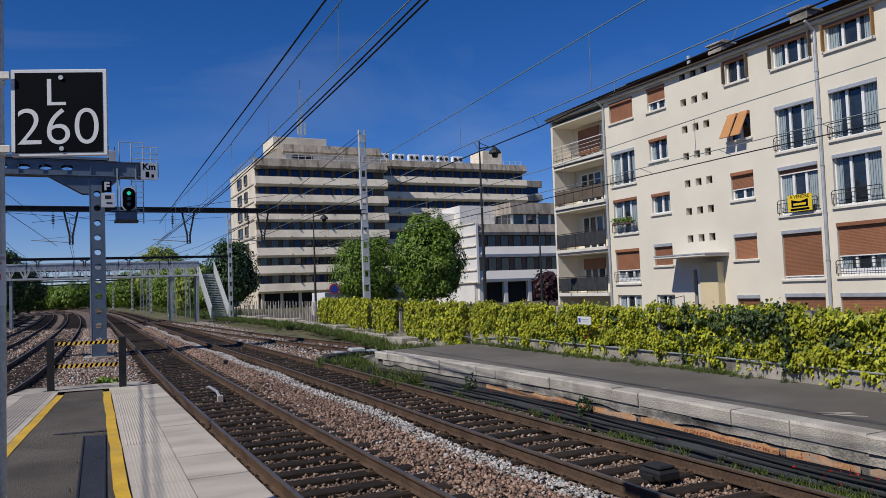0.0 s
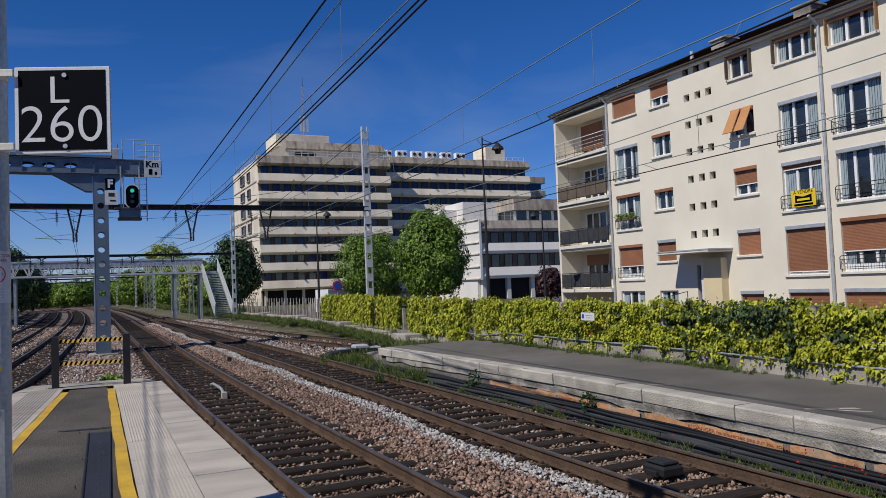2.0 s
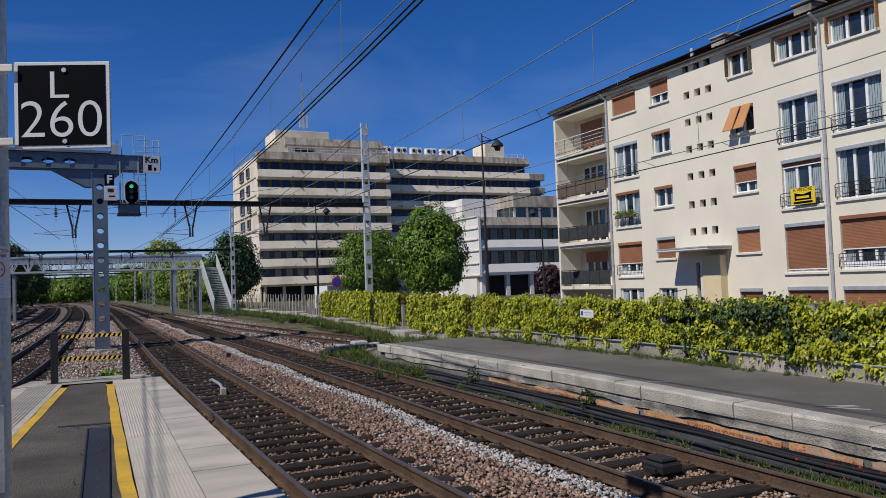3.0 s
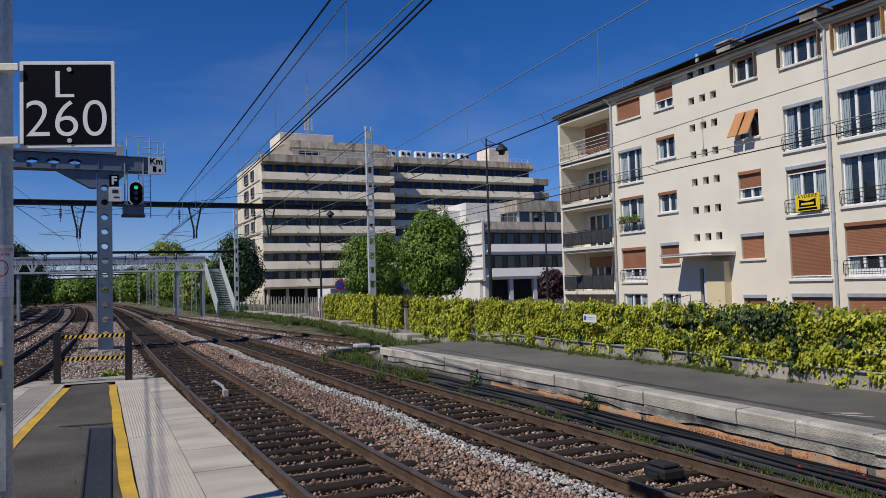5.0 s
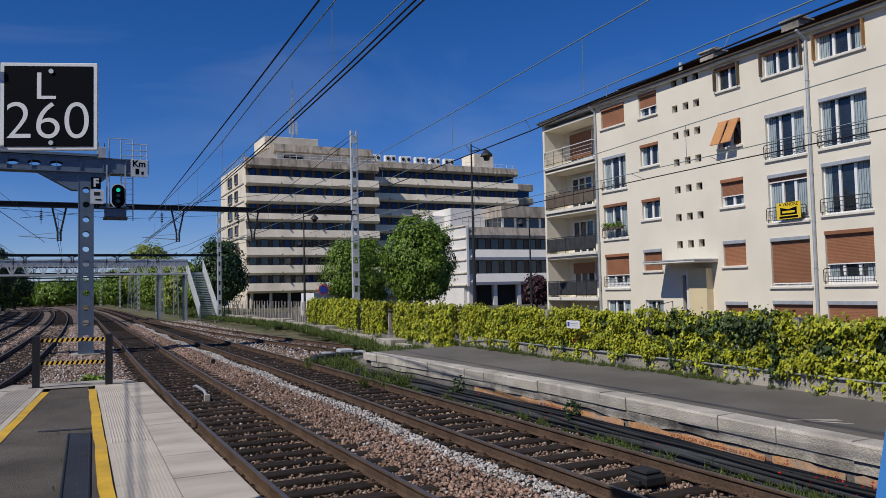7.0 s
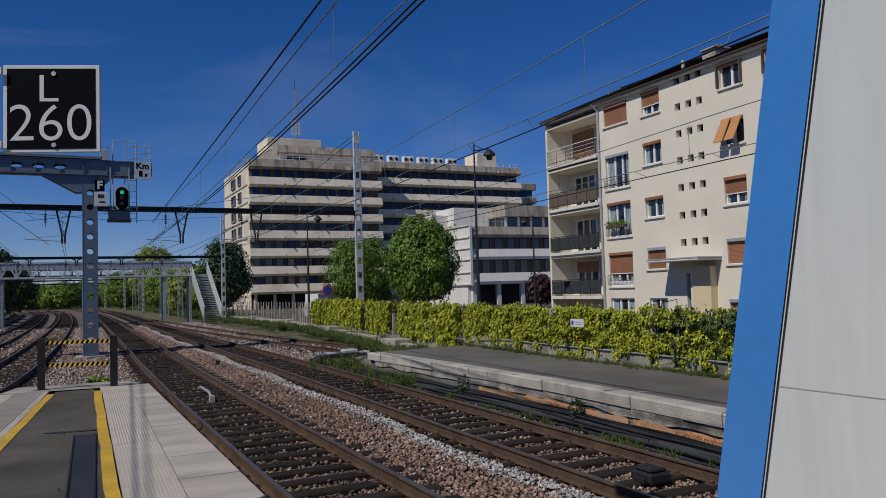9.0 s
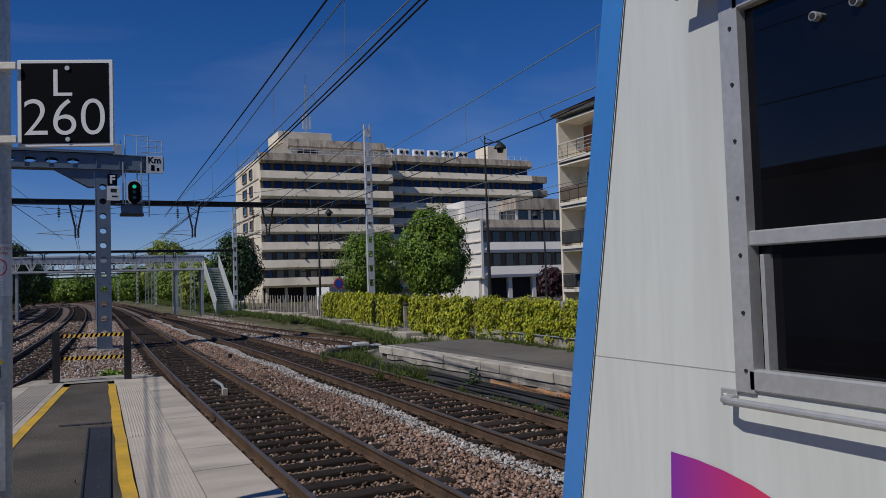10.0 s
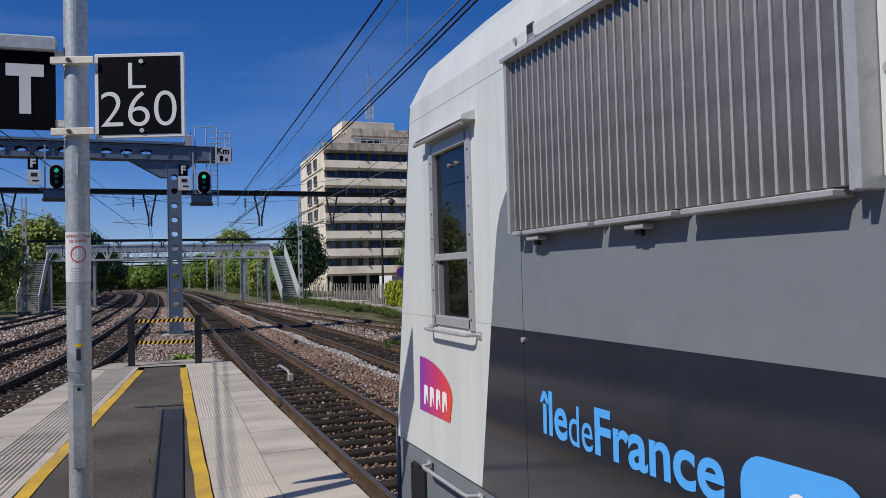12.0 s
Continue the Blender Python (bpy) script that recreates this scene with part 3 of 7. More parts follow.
# a broken seam and repairs across the asphalt
crk = Mesh()
n_ = 40
seam_ = [(-0.2 + 0.62 * i / n_, 10.28 - 0.12 * i / n_ + 0.03 * noise.noise((i * 0.35, 1, 0)), 0.035 + 0.05 * abs(noise.noise((i * 0.6, 7, 0)))) for i in range(n_ + 1)]
crk.faces([(x, y - w, PZ + 0.0025) for x, y, w in seam_] + [(x, y + w, PZ + 0.0025) for x, y, w in seam_], [(i, i + 1, i + n_ + 2, i + n_ + 1) for i in range(n_)], M_DRAIN)
part("asphalt_seam", crk, p1, "dark broken seam across the asphalt")
# edge slabs, each on its own, with a tactile strip inside them
for k in range(29):
    y0, y1 = -14 + k * 1.0, -14 + (k + 1) * 1.0 - 0.008
    if y0 > 14:
        y1 = 14.85
    t0, t1 = yel_r(y0) + 0.13, yel_r(y1) + 0.13
    s0, s1 = t0 + 0.46, t1 + 0.46
    sl = Mesh().prism([(s0, y0), (1.41, y0), (1.41, y1), (s1, y1)], PZ - 0.12, PZ + 0.002 * math.sin(k * 2.1), "z", M_SLAB)
    part("edge_slab", sl, p1)
    ta = Mesh().prism([(t0, y0), (s0 - 0.008, y0), (s1 - 0.008, y1), (t1, y1)], PZ - 0.05, PZ, "z", M_TACTILE)
    if y0 > 2:
        for j in range(13):
            a0, a1 = t0 + 0.05 + j * 0.03, t1 + 0.05 + j * 0.03
            if y0 < 8.5:
                for i in range(30):
                    yy = y0 + 0.03 + i * 0.032
                    a = a0 + (a1 - a0) * (yy - y0)
                    ta.faces([(a - 0.009, yy - 0.009, PZ), (a + 0.009, yy - 0.009, PZ), (a + 0.009, yy + 0.009, PZ), (a - 0.009, yy + 0.009, PZ), (a, yy, PZ + 0.006)],
                             [(0, 1, 4), (1, 2, 4), (2, 3, 4), (3, 0, 4)], M_TACTILE)
            else:
                ta.faces([(a0 - 0.009, y0 + 0.02, PZ), (a0, y0 + 0.02, PZ + 0.005), (a0 + 0.009, y0 + 0.02, PZ),
                          (a1 - 0.009, y1 - 0.02, PZ), (a1, y1 - 0.02, PZ + 0.005), (a1 + 0.009, y1 - 0.02, PZ)], [(0, 1, 4, 3), (1, 2, 5, 4)], M_TACTILE)
    part("tactile_slab", ta, p1)
    l0, l1 = yel_l(y0) - 0.01, yel_l(y1) - 0.01
    e0, e1 = left_edge(y0), left_edge(y1)
    ls = Mesh().prism([(e0, y0), (l0, y0), (l1, y1), (e1, y1)], PZ - 0.12, PZ + 0.002 * math.sin(k * 1.7), "z", M_SLAB)
    if y0 > 3:
        for j in range(10):
            a0, a1 = l0 - 0.1 - j * 0.045, l1 - 0.1 - j * 0.045
            if a0 - 0.1 > e0 and a1 - 0.1 > e1:
                ls.faces([(a0 - 0.012, y0 + 0.02, PZ + 0.002), (a0, y0 + 0.02, PZ + 0.01), (a0 + 0.012, y0 + 0.02, PZ + 0.002),
                          (a1 - 0.012, y1 - 0.02, PZ + 0.002), (a1, y1 - 0.02, PZ + 0.01), (a1 + 0.012, y1 - 0.02, PZ + 0.002)], [(0, 1, 4, 3), (1, 2, 5, 4)], M_SLAB)
    part("edge_slab", ls, p1)
ramp = Mesh().faces([(1.4, 14.86, PZ - 0.004), (-0.97, 15.1, PZ - 0.004), (-0.75, 16.3, PZ - 0.03), (1.15, 16.15, PZ - 0.03), (1.55, 16.6, -0.4), (-1.1, 16.8, -0.4), (1.4, 14.8, -0.4), (-0.97, 15.0, -0.4)],
                    [(0, 1, 2, 3), (3, 2, 5, 4), (0, 3, 4, 6), (1, 7, 5, 2)], M_OLDCONC)
part("platform_end", ramp, p1, "grey concrete end of the platform")

# ---- old platform across the tracks ----
P2 = 0.55
p2 = thing("platform_far", (0, 0, 0), "disused low platform with asphalt top and weathered concrete edge", "platform", kind="structure")


def hedge_x(y):
    return float(np.interp(y, [-14, 7.7, 12.5, 16.6, 21.7, 26, 33, 46, 60, 85], [10.5, 11.0, 11.35, 11.45, 11.8, 12.6, 13.6, 15.2, 16.6, 16.0]))


def edge2(y):
    return float(np.interp(y, [-14, 5.8, 9.2, 12.5, 17.8, 21.5], [8.1, 8.17, 8.36, 8.52, 8.46, 8.3]))


top2 = Mesh()
yp = list(np.arange(-14, 22, 1.5)) + [22]
vs = []
for y in yp:
    vs += [(edge2(y) + 0.3, y, P2 - 0.003), (hedge_x(y) + 0.1, y, P2 + 0.02)]
vs += [(9.3, 26.5, 0.0), (12.6, 27.5, 0.05)]
n2 = len(yp) + 1
top2.faces(vs, [(2 * i, 2 * i + 1, 2 * i + 3, 2 * i + 2) for i in range(n2 - 1)], M_ASPHALTGREY)
top2.faces([(8.45, 21.7, P2 - 0.02), (9.3, 26.5, 0.0), (9.3, 26.5, -0.45), (8.45, 21.7, -0.45)], [(0, 1, 2, 3)], M_OLDCONC)
part("asphalt_surface", top2, p2, "worn grey asphalt")
for k in range(36):
    y0, y1 = -14 + k * 1.0 + 0.15 * math.sin(k * 2.7), -14 + (k + 1) * 1.0 - 0.015 + 0.15 * math.sin((k + 1) * 2.7)
    a, b = edge2(y0), edge2(y1)
    cop = Mesh()
    d, h = 0.012 * math.sin(k * 3.9), 0.008 * math.sin(k * 2.3)
    cop.faces([(a + d + 0.02, y0, P2 + h), (a + 0.36, y0, P2), (b + 0.36, y1, P2), (b + d + 0.02, y1, P2 + h),
               (a + d, y0, P2 - 0.03), (b + d, y1, P2 - 0.03), (a + d + 0.01, y0, P2 - 0.21), (b + d + 0.01, y1, P2 - 0.21), (a + 0.36, y0, P2 - 0.21), (b + 0.36, y1, P2 - 0.21)],
              [(0, 1, 2, 3), (0, 3, 5, 4), (4, 5, 7, 6), (6, 7, 9, 8), (0, 4, 6, 8, 1), (3, 2, 9, 7, 5)], M_COPING)
    part("coping_stone", cop, p2)
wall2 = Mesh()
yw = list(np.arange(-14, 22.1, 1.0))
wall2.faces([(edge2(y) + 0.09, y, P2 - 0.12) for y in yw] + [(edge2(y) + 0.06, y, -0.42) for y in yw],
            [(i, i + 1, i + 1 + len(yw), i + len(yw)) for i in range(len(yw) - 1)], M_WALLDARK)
part("platform_wall", wall2, p2, "dark rough wall below the edge")
bandm = Mesh()
yb = list(np.arange(-14, 15.6, 0.12))
hi_ = [0.165 + 0.05 * noise.noise((y * 1.7, 0, 0)) + 0.03 * noise.noise((y * 7, 2, 0)) for y in yb]
lo_ = [0.055 + 0.02 * noise.noise((y * 3, 5, 0)) + 0.02 * noise.noise((y * 9, 6, 0)) for y in yb]
bandm.faces([(edge2(y) + 0.04, y, h) for y, h in zip(yb, hi_)] + [(edge2(y) + 0.04, y, h) for y, h in zip(yb, lo_)],
            [(i, i + 1, i + 1 + len(yb), i + len(yb)) for i in range(len(yb) - 1) if noise.noise((yb[i] * 2.6, 9, 0)) > -0.38], M_WARNBAND)
part("warning_band", bandm, p2, "faded orange painted band")
for y in (4.3, 8.1, 11.9):
    lettering("lettering", "/// DANGER ne traversez pas sur les voies", 0.075, M_WARNTEXT, p2,
              pose(edge2(y) + 0.034, y, 0.11, 90, 0, -90 - math.degrees(math.atan(edge2(y + 1) - edge2(y)))), 0.002, "faded red lettering", squeeze=1.5)
tk = thing("cable_trunking", (0, 0, 0), "dark cable trunking along the old platform wall", "cable trunking")
for k in range(24):
    y0, y1 = -13 + k * 1.5, -13 + (k + 1) * 1.5 - 0.02
    w = Mesh()
    for dx, z0, z1, dep in ((0.12, -0.2, -0.02, 0.05), (0.2, -0.018, 0.03, 0.03)):
        a, b = edge2(y0) - 0.28 + dx, edge2(y1) - 0.28 + dx
        w.faces([(a, y0, z0), (a + dep * 2.4, y0, z0), (a + dep * 2.4, y0, z1), (a, y0, z1), (b, y1, z0), (b + dep * 2.4, y1, z0), (b + dep * 2.4, y1, z1), (b, y1, z1)],
                [(0, 1, 2, 3), (7, 6, 5, 4), (0, 3, 7, 4), (3, 2, 6, 7), (2, 1, 5, 6)], M_TRUNK)
    part("trunking_length", w, tk)
for dx, z in ((-0.02, -0.16), (0.03, -0.1), (0.07, -0.04), (0.1, 0.03), (0.17, 0.05), (0.22, 0.06)):
    cb = Mesh().chain([(edge2(y) - 0.22 + dx + 0.012 * math.sin(y * 1.3 + dx * 40), y, z + 0.012 * math.sin(y * 2.1 + dx * 90)) for y in np.arange(-13, 23, 0.6)], 0.022, M_RUBBER, 6)
    part("cable", cb, tk, "black cable", smooth=True)
pm2 = Mesh()
for x0, y0, x1, y1 in ((9.1, 7.0, 8.75, 7.25), (8.75, 7.25, 9.5, 6.75), (9.2, 6.6, 8.9, 7.1), (9.0, 14.2, 9.3, 14.0), (8.8, 10.4, 9.1, 10.2)):
    dx, dy = (y1 - y0) * 0.05, -(x1 - x0) * 0.05
    pm2.faces([(x0 - dx, y0 - dy, P2 + 0.004), (x0 + dx, y0 + dy, P2 + 0.004), (x1 + dx, y1 + dy, P2 + 0.004), (x1 - dx, y1 - dy, P2 + 0.004)], [(0, 1, 2, 3)], M_SLAB)
part("paint_mark", pm2, p2, "faded white paint marks")
# broken render on the wall above the painted band
bw = Mesh()
for k in range(140):
    y0 = -13.5 + k * 0.25
    y1 = y0 + 0.25
    za, zb = (0.19 + 0.1 * noise.noise((y * 1.1, 3, 0)) + 0.05 * noise.noise((y * 4.0, 8, 0)) for y in (y0, y1))
    bw.faces([(edge2(y0) + 0.035, y0, P2 - 0.2), (edge2(y1) + 0.035, y1, P2 - 0.2), (edge2(y1) + 0.045, y1, zb), (edge2(y0) + 0.045, y0, za)], [(0, 1, 2, 3)], M_OLDWALL)
part("broken_render", bw, p2, "broken stained concrete render")

# ---- apartment building ----
AX = 27.2
apt = thing("apartment_building", (AX, 30, 0), "four-storey cream rendered apartment block with a brown tiled roof", "apartment building")
EAVE = 12.42


def wallpiece(m, y0, y1, z0, z1, material=M_RENDER, x0=0.0, x1=0.35):
    m.box(x0, x1, y0 - 30, y1 - 30, z0, z1, material)


# openings: y0, y1, z0, z1, style
WIN = []
for z0, z1, st in ((11.12, 12.25, "closed"), (7.62, 9.5, "french"), (4.95, 6.85, "flowers"), (2.25, 4.1, "half"), (0.55, 1.6, "plain")):
    WIN.append((32.05, 34.0, z0, z1, st))
for z0, z1, st in ((11.1, 12.3, "half"), (8.5, 9.65, "plain"), (5.75, 6.8, "plain"), (3.1, 4.2, "closed"), (0.55, 1.6, "plain")):
    WIN.append((29.55, 30.88, z0, z1, st))
for z0, z1, st in ((11.2, 12.3, "wings"), (8.55, 9.75, "awning"), (5.85, 7.1, "half"), (3.15, 4.3, "closed"), (0.5, 1.55, "closed")):
    WIN.append((24.27, 25.55, z0, z1, st))
for z0, z1, st in ((11.2, 12.3, "wings3"), (7.6, 9.55, "french"), (4.9, 6.95, "banner"), (2.2, 4.25, "closed"), (0.5, 1.6, "closed")):
    WIN.append((21.03, 22.95, z0, z1, st))
for z0, z1, st in ((11.2, 12.3, "wood3"), (7.65, 9.65, "french"), (5.0, 7.05, "french"), (2.25, 4.35, "half"), (0.5, 1.6, "closed")):
    WIN.append((18.3, 20.35, z0, z1, st))
for z0, z1, st in ((11.2, 12.3, "wings"), (7.65, 9.65, "french"), (5.0, 7.05, "half"), (2.25, 4.35, "closed"), (0.5, 1.6, "closed")):
    WIN.append((14.6, 16.6, z0, z1, st))
VENTS = [(y, z) for y in (28.28, 27.55, 26.86) for z in (12.3, 11.0, 9.67, 8.34, 7.0, 5.63, 4.3)]
holes = [w[:4] for w in WIN] + [(y - 0.19, y + 0.19, z - 0.18, z + 0.18) for y, z in VENTS] + [(27.6, 28.2, -0.3, 2.8)]
# the front wall, cut into pieces round its openings
yc = sorted({12.0, 34.5} | {h[0] for h in holes} | {h[1] for h in holes})
fw = Mesh()
for a, b in zip(yc, yc[1:]):
    mid = (a + b) / 2
    zs = -0.4
    for h in sorted([h for h in holes if h[0] < mid < h[1]], key=lambda h: h[2]):
        wallpiece(fw, a, b, zs, h[2])
        zs = h[3]
    wallpiece(fw, a, b, zs, EAVE)
part("wall", fw, apt, "cream rendered front wall")
# near-black core as room shade behind the windows, end walls and loggia bay
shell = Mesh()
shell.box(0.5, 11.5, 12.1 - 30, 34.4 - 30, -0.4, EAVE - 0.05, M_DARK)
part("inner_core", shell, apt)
endw = Mesh()
endw.box(1.6, 11.9, 34.5 - 30, 39.6 - 30, -0.4, EAVE - 0.02, M_RENDER)
part("wall", Mesh().box(0.0, 11.9, 39.6 - 30, 39.8 - 30, -0.4, EAVE, M_RENDER), apt, "cream rendered end wall")
part("wall", Mesh().box(0.35, 11.9, 11.8 - 30, 12.0 - 30, -0.4, EAVE, M_RENDER), apt, "cream rendered end wall")
part("loggia_pier", Mesh().box(0.0, 1.6, 34.5 - 30, 34.65 - 30, -0.4, EAVE - 0.1, M_RENDER), apt)
part("wall", endw, apt, "cream rendered end wall and loggia back")


def window_unit(w):
    y0, y1, z0, z1, st = w
    a, b = y0 - 30, y1 - 30
    wd = b - a
    u = new("window")
    u.parent = apt
    gl = Mesh().box(0.2, 0.22, a, b, z0, z1, M_GLASS)
    part("pane", gl, u)
    fr = Mesh()
    lights = 3 if wd > 1.7 else 2
    for i in range(lights + 1):
        c = a + 0.03 + (wd - 0.06) * i / lights
        t = 0.03 if i in (0, lights) else 0.055
        fr.box(0.13, 0.2, c - t, c + t, z0, z1, M_WHITE, 0.008)
    fr.box(0.135, 0.2, a, b, z0, z0 + (0.3 if z1 - z0 > 1.7 and st == "half" else 0.07), M_WHITE)
    fr.box(0.135, 0.2, a, b, z1 - 0.07, z1, M_WHITE)
    part("window_frame", fr, u, "white window frame")
    if st in ("french", "banner", "wood3", "wings3", "plain", "half", "flowers"):
        rr = random.Random(int(y0 * 100 + z0 * 7))
        for s in ((a + 0.05, a + wd * rr.uniform(0.2, 0.36)), (b - wd * rr.uniform(0.12, 0.3), b - 0.05)):
            cu = Mesh()
            nf = max(4, int((s[1] - s[0]) / 0.05))
            pts = [(s[0] + (s[1] - s[0]) * i / nf, 0.25 + 0.006 * (i % 2)) for i in range(nf + 1)]
            cu.faces([(x, y, z) for y, x in pts for z in (z0 + 0.05, z1 - 0.05)], [(2 * i, 2 * i + 1, 2 * i + 3, 2 * i + 2) for i in range(nf)], M_CURTAIN)
            part("curtain", cu, u, "pale drawn curtain").location.x = -0.055
    sill = Mesh().box(-0.09, 0.34, a - 0.09, b + 0.09, z0 - 0.11, z0 - 0.002, M_SILL, 0.015)
    part("window_sill", sill, u)
    if z0 > 1.7 or st == "closed":
        bx = Mesh().box(-0.05, 0.13, a + 0.01, b - 0.01, z1 - 0.16, z1 - 0.003, M_ZINC if st in ("french", "banner") or (st == "closed" and z0 < 5) else M_SHUTTER, 0.01)
        part("shutter_box", bx, u)
    drop = {"closed": 1.0, "half": 0.62, "banner": 0.16, "flowers": 0.05}.get(st, 0)
    if st == "closed" and int(y0 * 10) % 3 == 0:
        drop = 0.94
    if drop:
        sh = Mesh()
        sh.weld = True
        zb = z1 - (z1 - z0) * drop
        n = max(2, int((z1 - zb) / 0.055))
        for i in range(n):
            za, zt = zb + (z1 - zb) * i / n, zb + (z1 - zb) * (i + 1) / n
            sh.faces([(0.085, a + 0.02, za), (0.085, b - 0.02, za), (0.0805, b - 0.02, (za + zt) / 2), (0.0805, a + 0.02, (za + zt) / 2),
                      (0.085, b - 0.02, zt), (0.085, a + 0.02, zt)], [(0, 1, 2, 3), (3, 2, 4, 5)], M_SHUTTER)
        sh.box(0.07, 0.1, a + 0.02, b - 0.02, zb - 0.03, zb + 0.01, M_WHITE)
        part("roller_shutter", sh, u, "brown roller shutter")
    if st in ("french", "flowers", "banner") or (st == "half" and wd > 1.7):
        gr = Mesh()
        zt = z0 + 0.62
        gr.chain([(0.0, a - 0.02, z0 + 0.1), (-0.14, a - 0.02, z0 + 0.1), (-0.14, a - 0.02, zt - 0.06), (-0.14, a + 0.04, zt), (-0.14, b - 0.04, zt),
                  (-0.14, b + 0.02, zt - 0.06), (-0.14, b + 0.02, z0 + 0.1), (0.0, b + 0.02, z0 + 0.1)], 0.018, M_IRON)
        for z in (z0 + 0.1, zt - 0.14):
            gr.bar((-0.14, a, z), (-0.14, b, z), 0.012, M_IRON, 5)
        for i in range(1, int(wd / 0.11)):
            gr.bar((-0.14, a + i * 0.11, z0 + 0.1), (-0.14, a + i * 0.11, zt - 0.14), 0.007, M_IRON, 4)
        part("railing", gr, u, "black iron window railing")
    if st in ("wings", "wings3", "wood3"):
        mt = M_WOODBR if st == "wood3" else M_MULLION
        for s, e in ((a - 0.02, -1), (b + 0.02, 1)):
            wg = Mesh().box(-0.2, 0.0, min(s, s + e * 0.035), max(s, s + e * 0.035), z0 + 0.02, z1 - 0.02, mt, 0.008)
            for i in range(8):
                zz = z0 + 0.12 + i * (z1 - z0 - 0.2) / 8
                wg.box(-0.17, -0.03, min(s, s + e * 0.035) - 0.008, max(s, s + e * 0.035) + 0.008, zz, zz + 0.05, mt)
            part("folding_shutter", wg, u, "open wooden folding shutter")
    if st == "awning":
        for i, sgn in ((0, 0), (1, 1)):
            c = a + wd * (0.27 + 0.5 * i)
            aw = Mesh()
            aw.faces([(-0.02, c - 0.28, z1), (-0.02, c + 0.22, z1), (-0.55, c + 0.32, z0 + 0.1), (-0.55, c - 0.22, z0 + 0.1),
                      (-0.05, c - 0.28, z1 + 0.02), (-0.05, c + 0.22, z1 + 0.02), (-0.58, c + 0.32, z0 + 0.12), (-0.58, c - 0.22, z0 + 0.12)],
                     [(0, 1, 2, 3), (7, 6, 5, 4), (0, 4, 5, 1), (1, 5, 6, 2), (2, 6, 7, 3), (3, 7, 4, 0)], M_ORANGE)
            part("propped_shutter", aw, u, "orange shutter propped open outwards")


for w in WIN:
    window_unit(w)
# stair-well openings, with a near-black sheet for the shade inside
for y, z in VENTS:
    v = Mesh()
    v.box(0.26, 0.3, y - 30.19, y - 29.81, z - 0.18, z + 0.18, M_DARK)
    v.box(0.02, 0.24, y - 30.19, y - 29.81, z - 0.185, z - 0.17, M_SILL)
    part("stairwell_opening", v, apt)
# loggias
for i, (z, mt) in enumerate(((9.75, M_WHITE), (7.05, M_WOODBR), (4.38, M_IRON), (1.75, M_IRON))):
    lg = new("loggia")
    lg.parent = apt
    part("floor_slab", Mesh().box(-0.12, 1.6, 4.65, 9.6, z - 0.2, z, M_SILL, 0.02), lg)
    part("ceiling_slab", Mesh().box(0.0, 1.6, 4.65, 9.6, z + 2.3, z + 2.42, M_RENDER), lg)
    wd = new("window")
    wd.parent = lg
    part("pane", Mesh().box(1.54, 1.56, 6.9, 8.9, z + 0.1, z + 2.0, M_GLASS), wd)
    fr = Mesh()
    for c in (6.9, 7.57, 8.23, 8.9):
        fr.box(1.48, 1.55, c - 0.05, c + 0.05, z + 0.1, z + 2.0, M_WHITE)
    fr.box(1.48, 1.55, 6.9, 8.9, z + 1.93, z + 2.03, M_WHITE)
    part("window_frame", fr, wd)
    if i in (0, 3):
        part("roller_shutter", Mesh().box(1.44, 1.5, 6.85, 8.95, z + (0.5 if i == 0 else 1.4), z + 2.05, M_SHUTTER), wd)
    rl = Mesh()
    rl.chain([(0.0, 4.7, z + 0.95), (-0.1, 4.75, z + 0.95), (-0.1, 9.5, z + 0.95), (0.0, 9.6, z + 0.95)], 0.022, M_WHITE if i == 0 else M_IRON)
    rl.bar((-0.1, 4.72, z + 0.15), (-0.1, 9.55, z + 0.15), 0.015, M_IRON)
    for k in range(6):
        rl.bar((-0.1, 4.75 + k * 0.95, z - 0.05), (-0.1, 4.75 + k * 0.95, z + 0.95), 0.014, M_IRON, 5)
    part("railing", rl, lg)
    if i > 0:
        sc = Mesh()
        nn = 60
        for k in range(nn):
            y = 4.75 + 4.75 * k / nn
            sc.box(-0.085, -0.075, y, y + 4.75 / nn - 0.008, z + 0.12, z + 0.9 + 0.01 * math.sin(k * 2.2), M_MULLION if i == 1 else M_SCREEN)
        part("privacy_screen", sc, lg, "brown slatted privacy screen" if i == 1 else "dark grey privacy screen")
    else:
        for zz in (0.3, 0.5, 0.72):
            part("railing_bar", Mesh().bar((-0.1, 4.75, z + zz), (-0.1, 9.5, z + zz), 0.01, M_WHITE), lg)
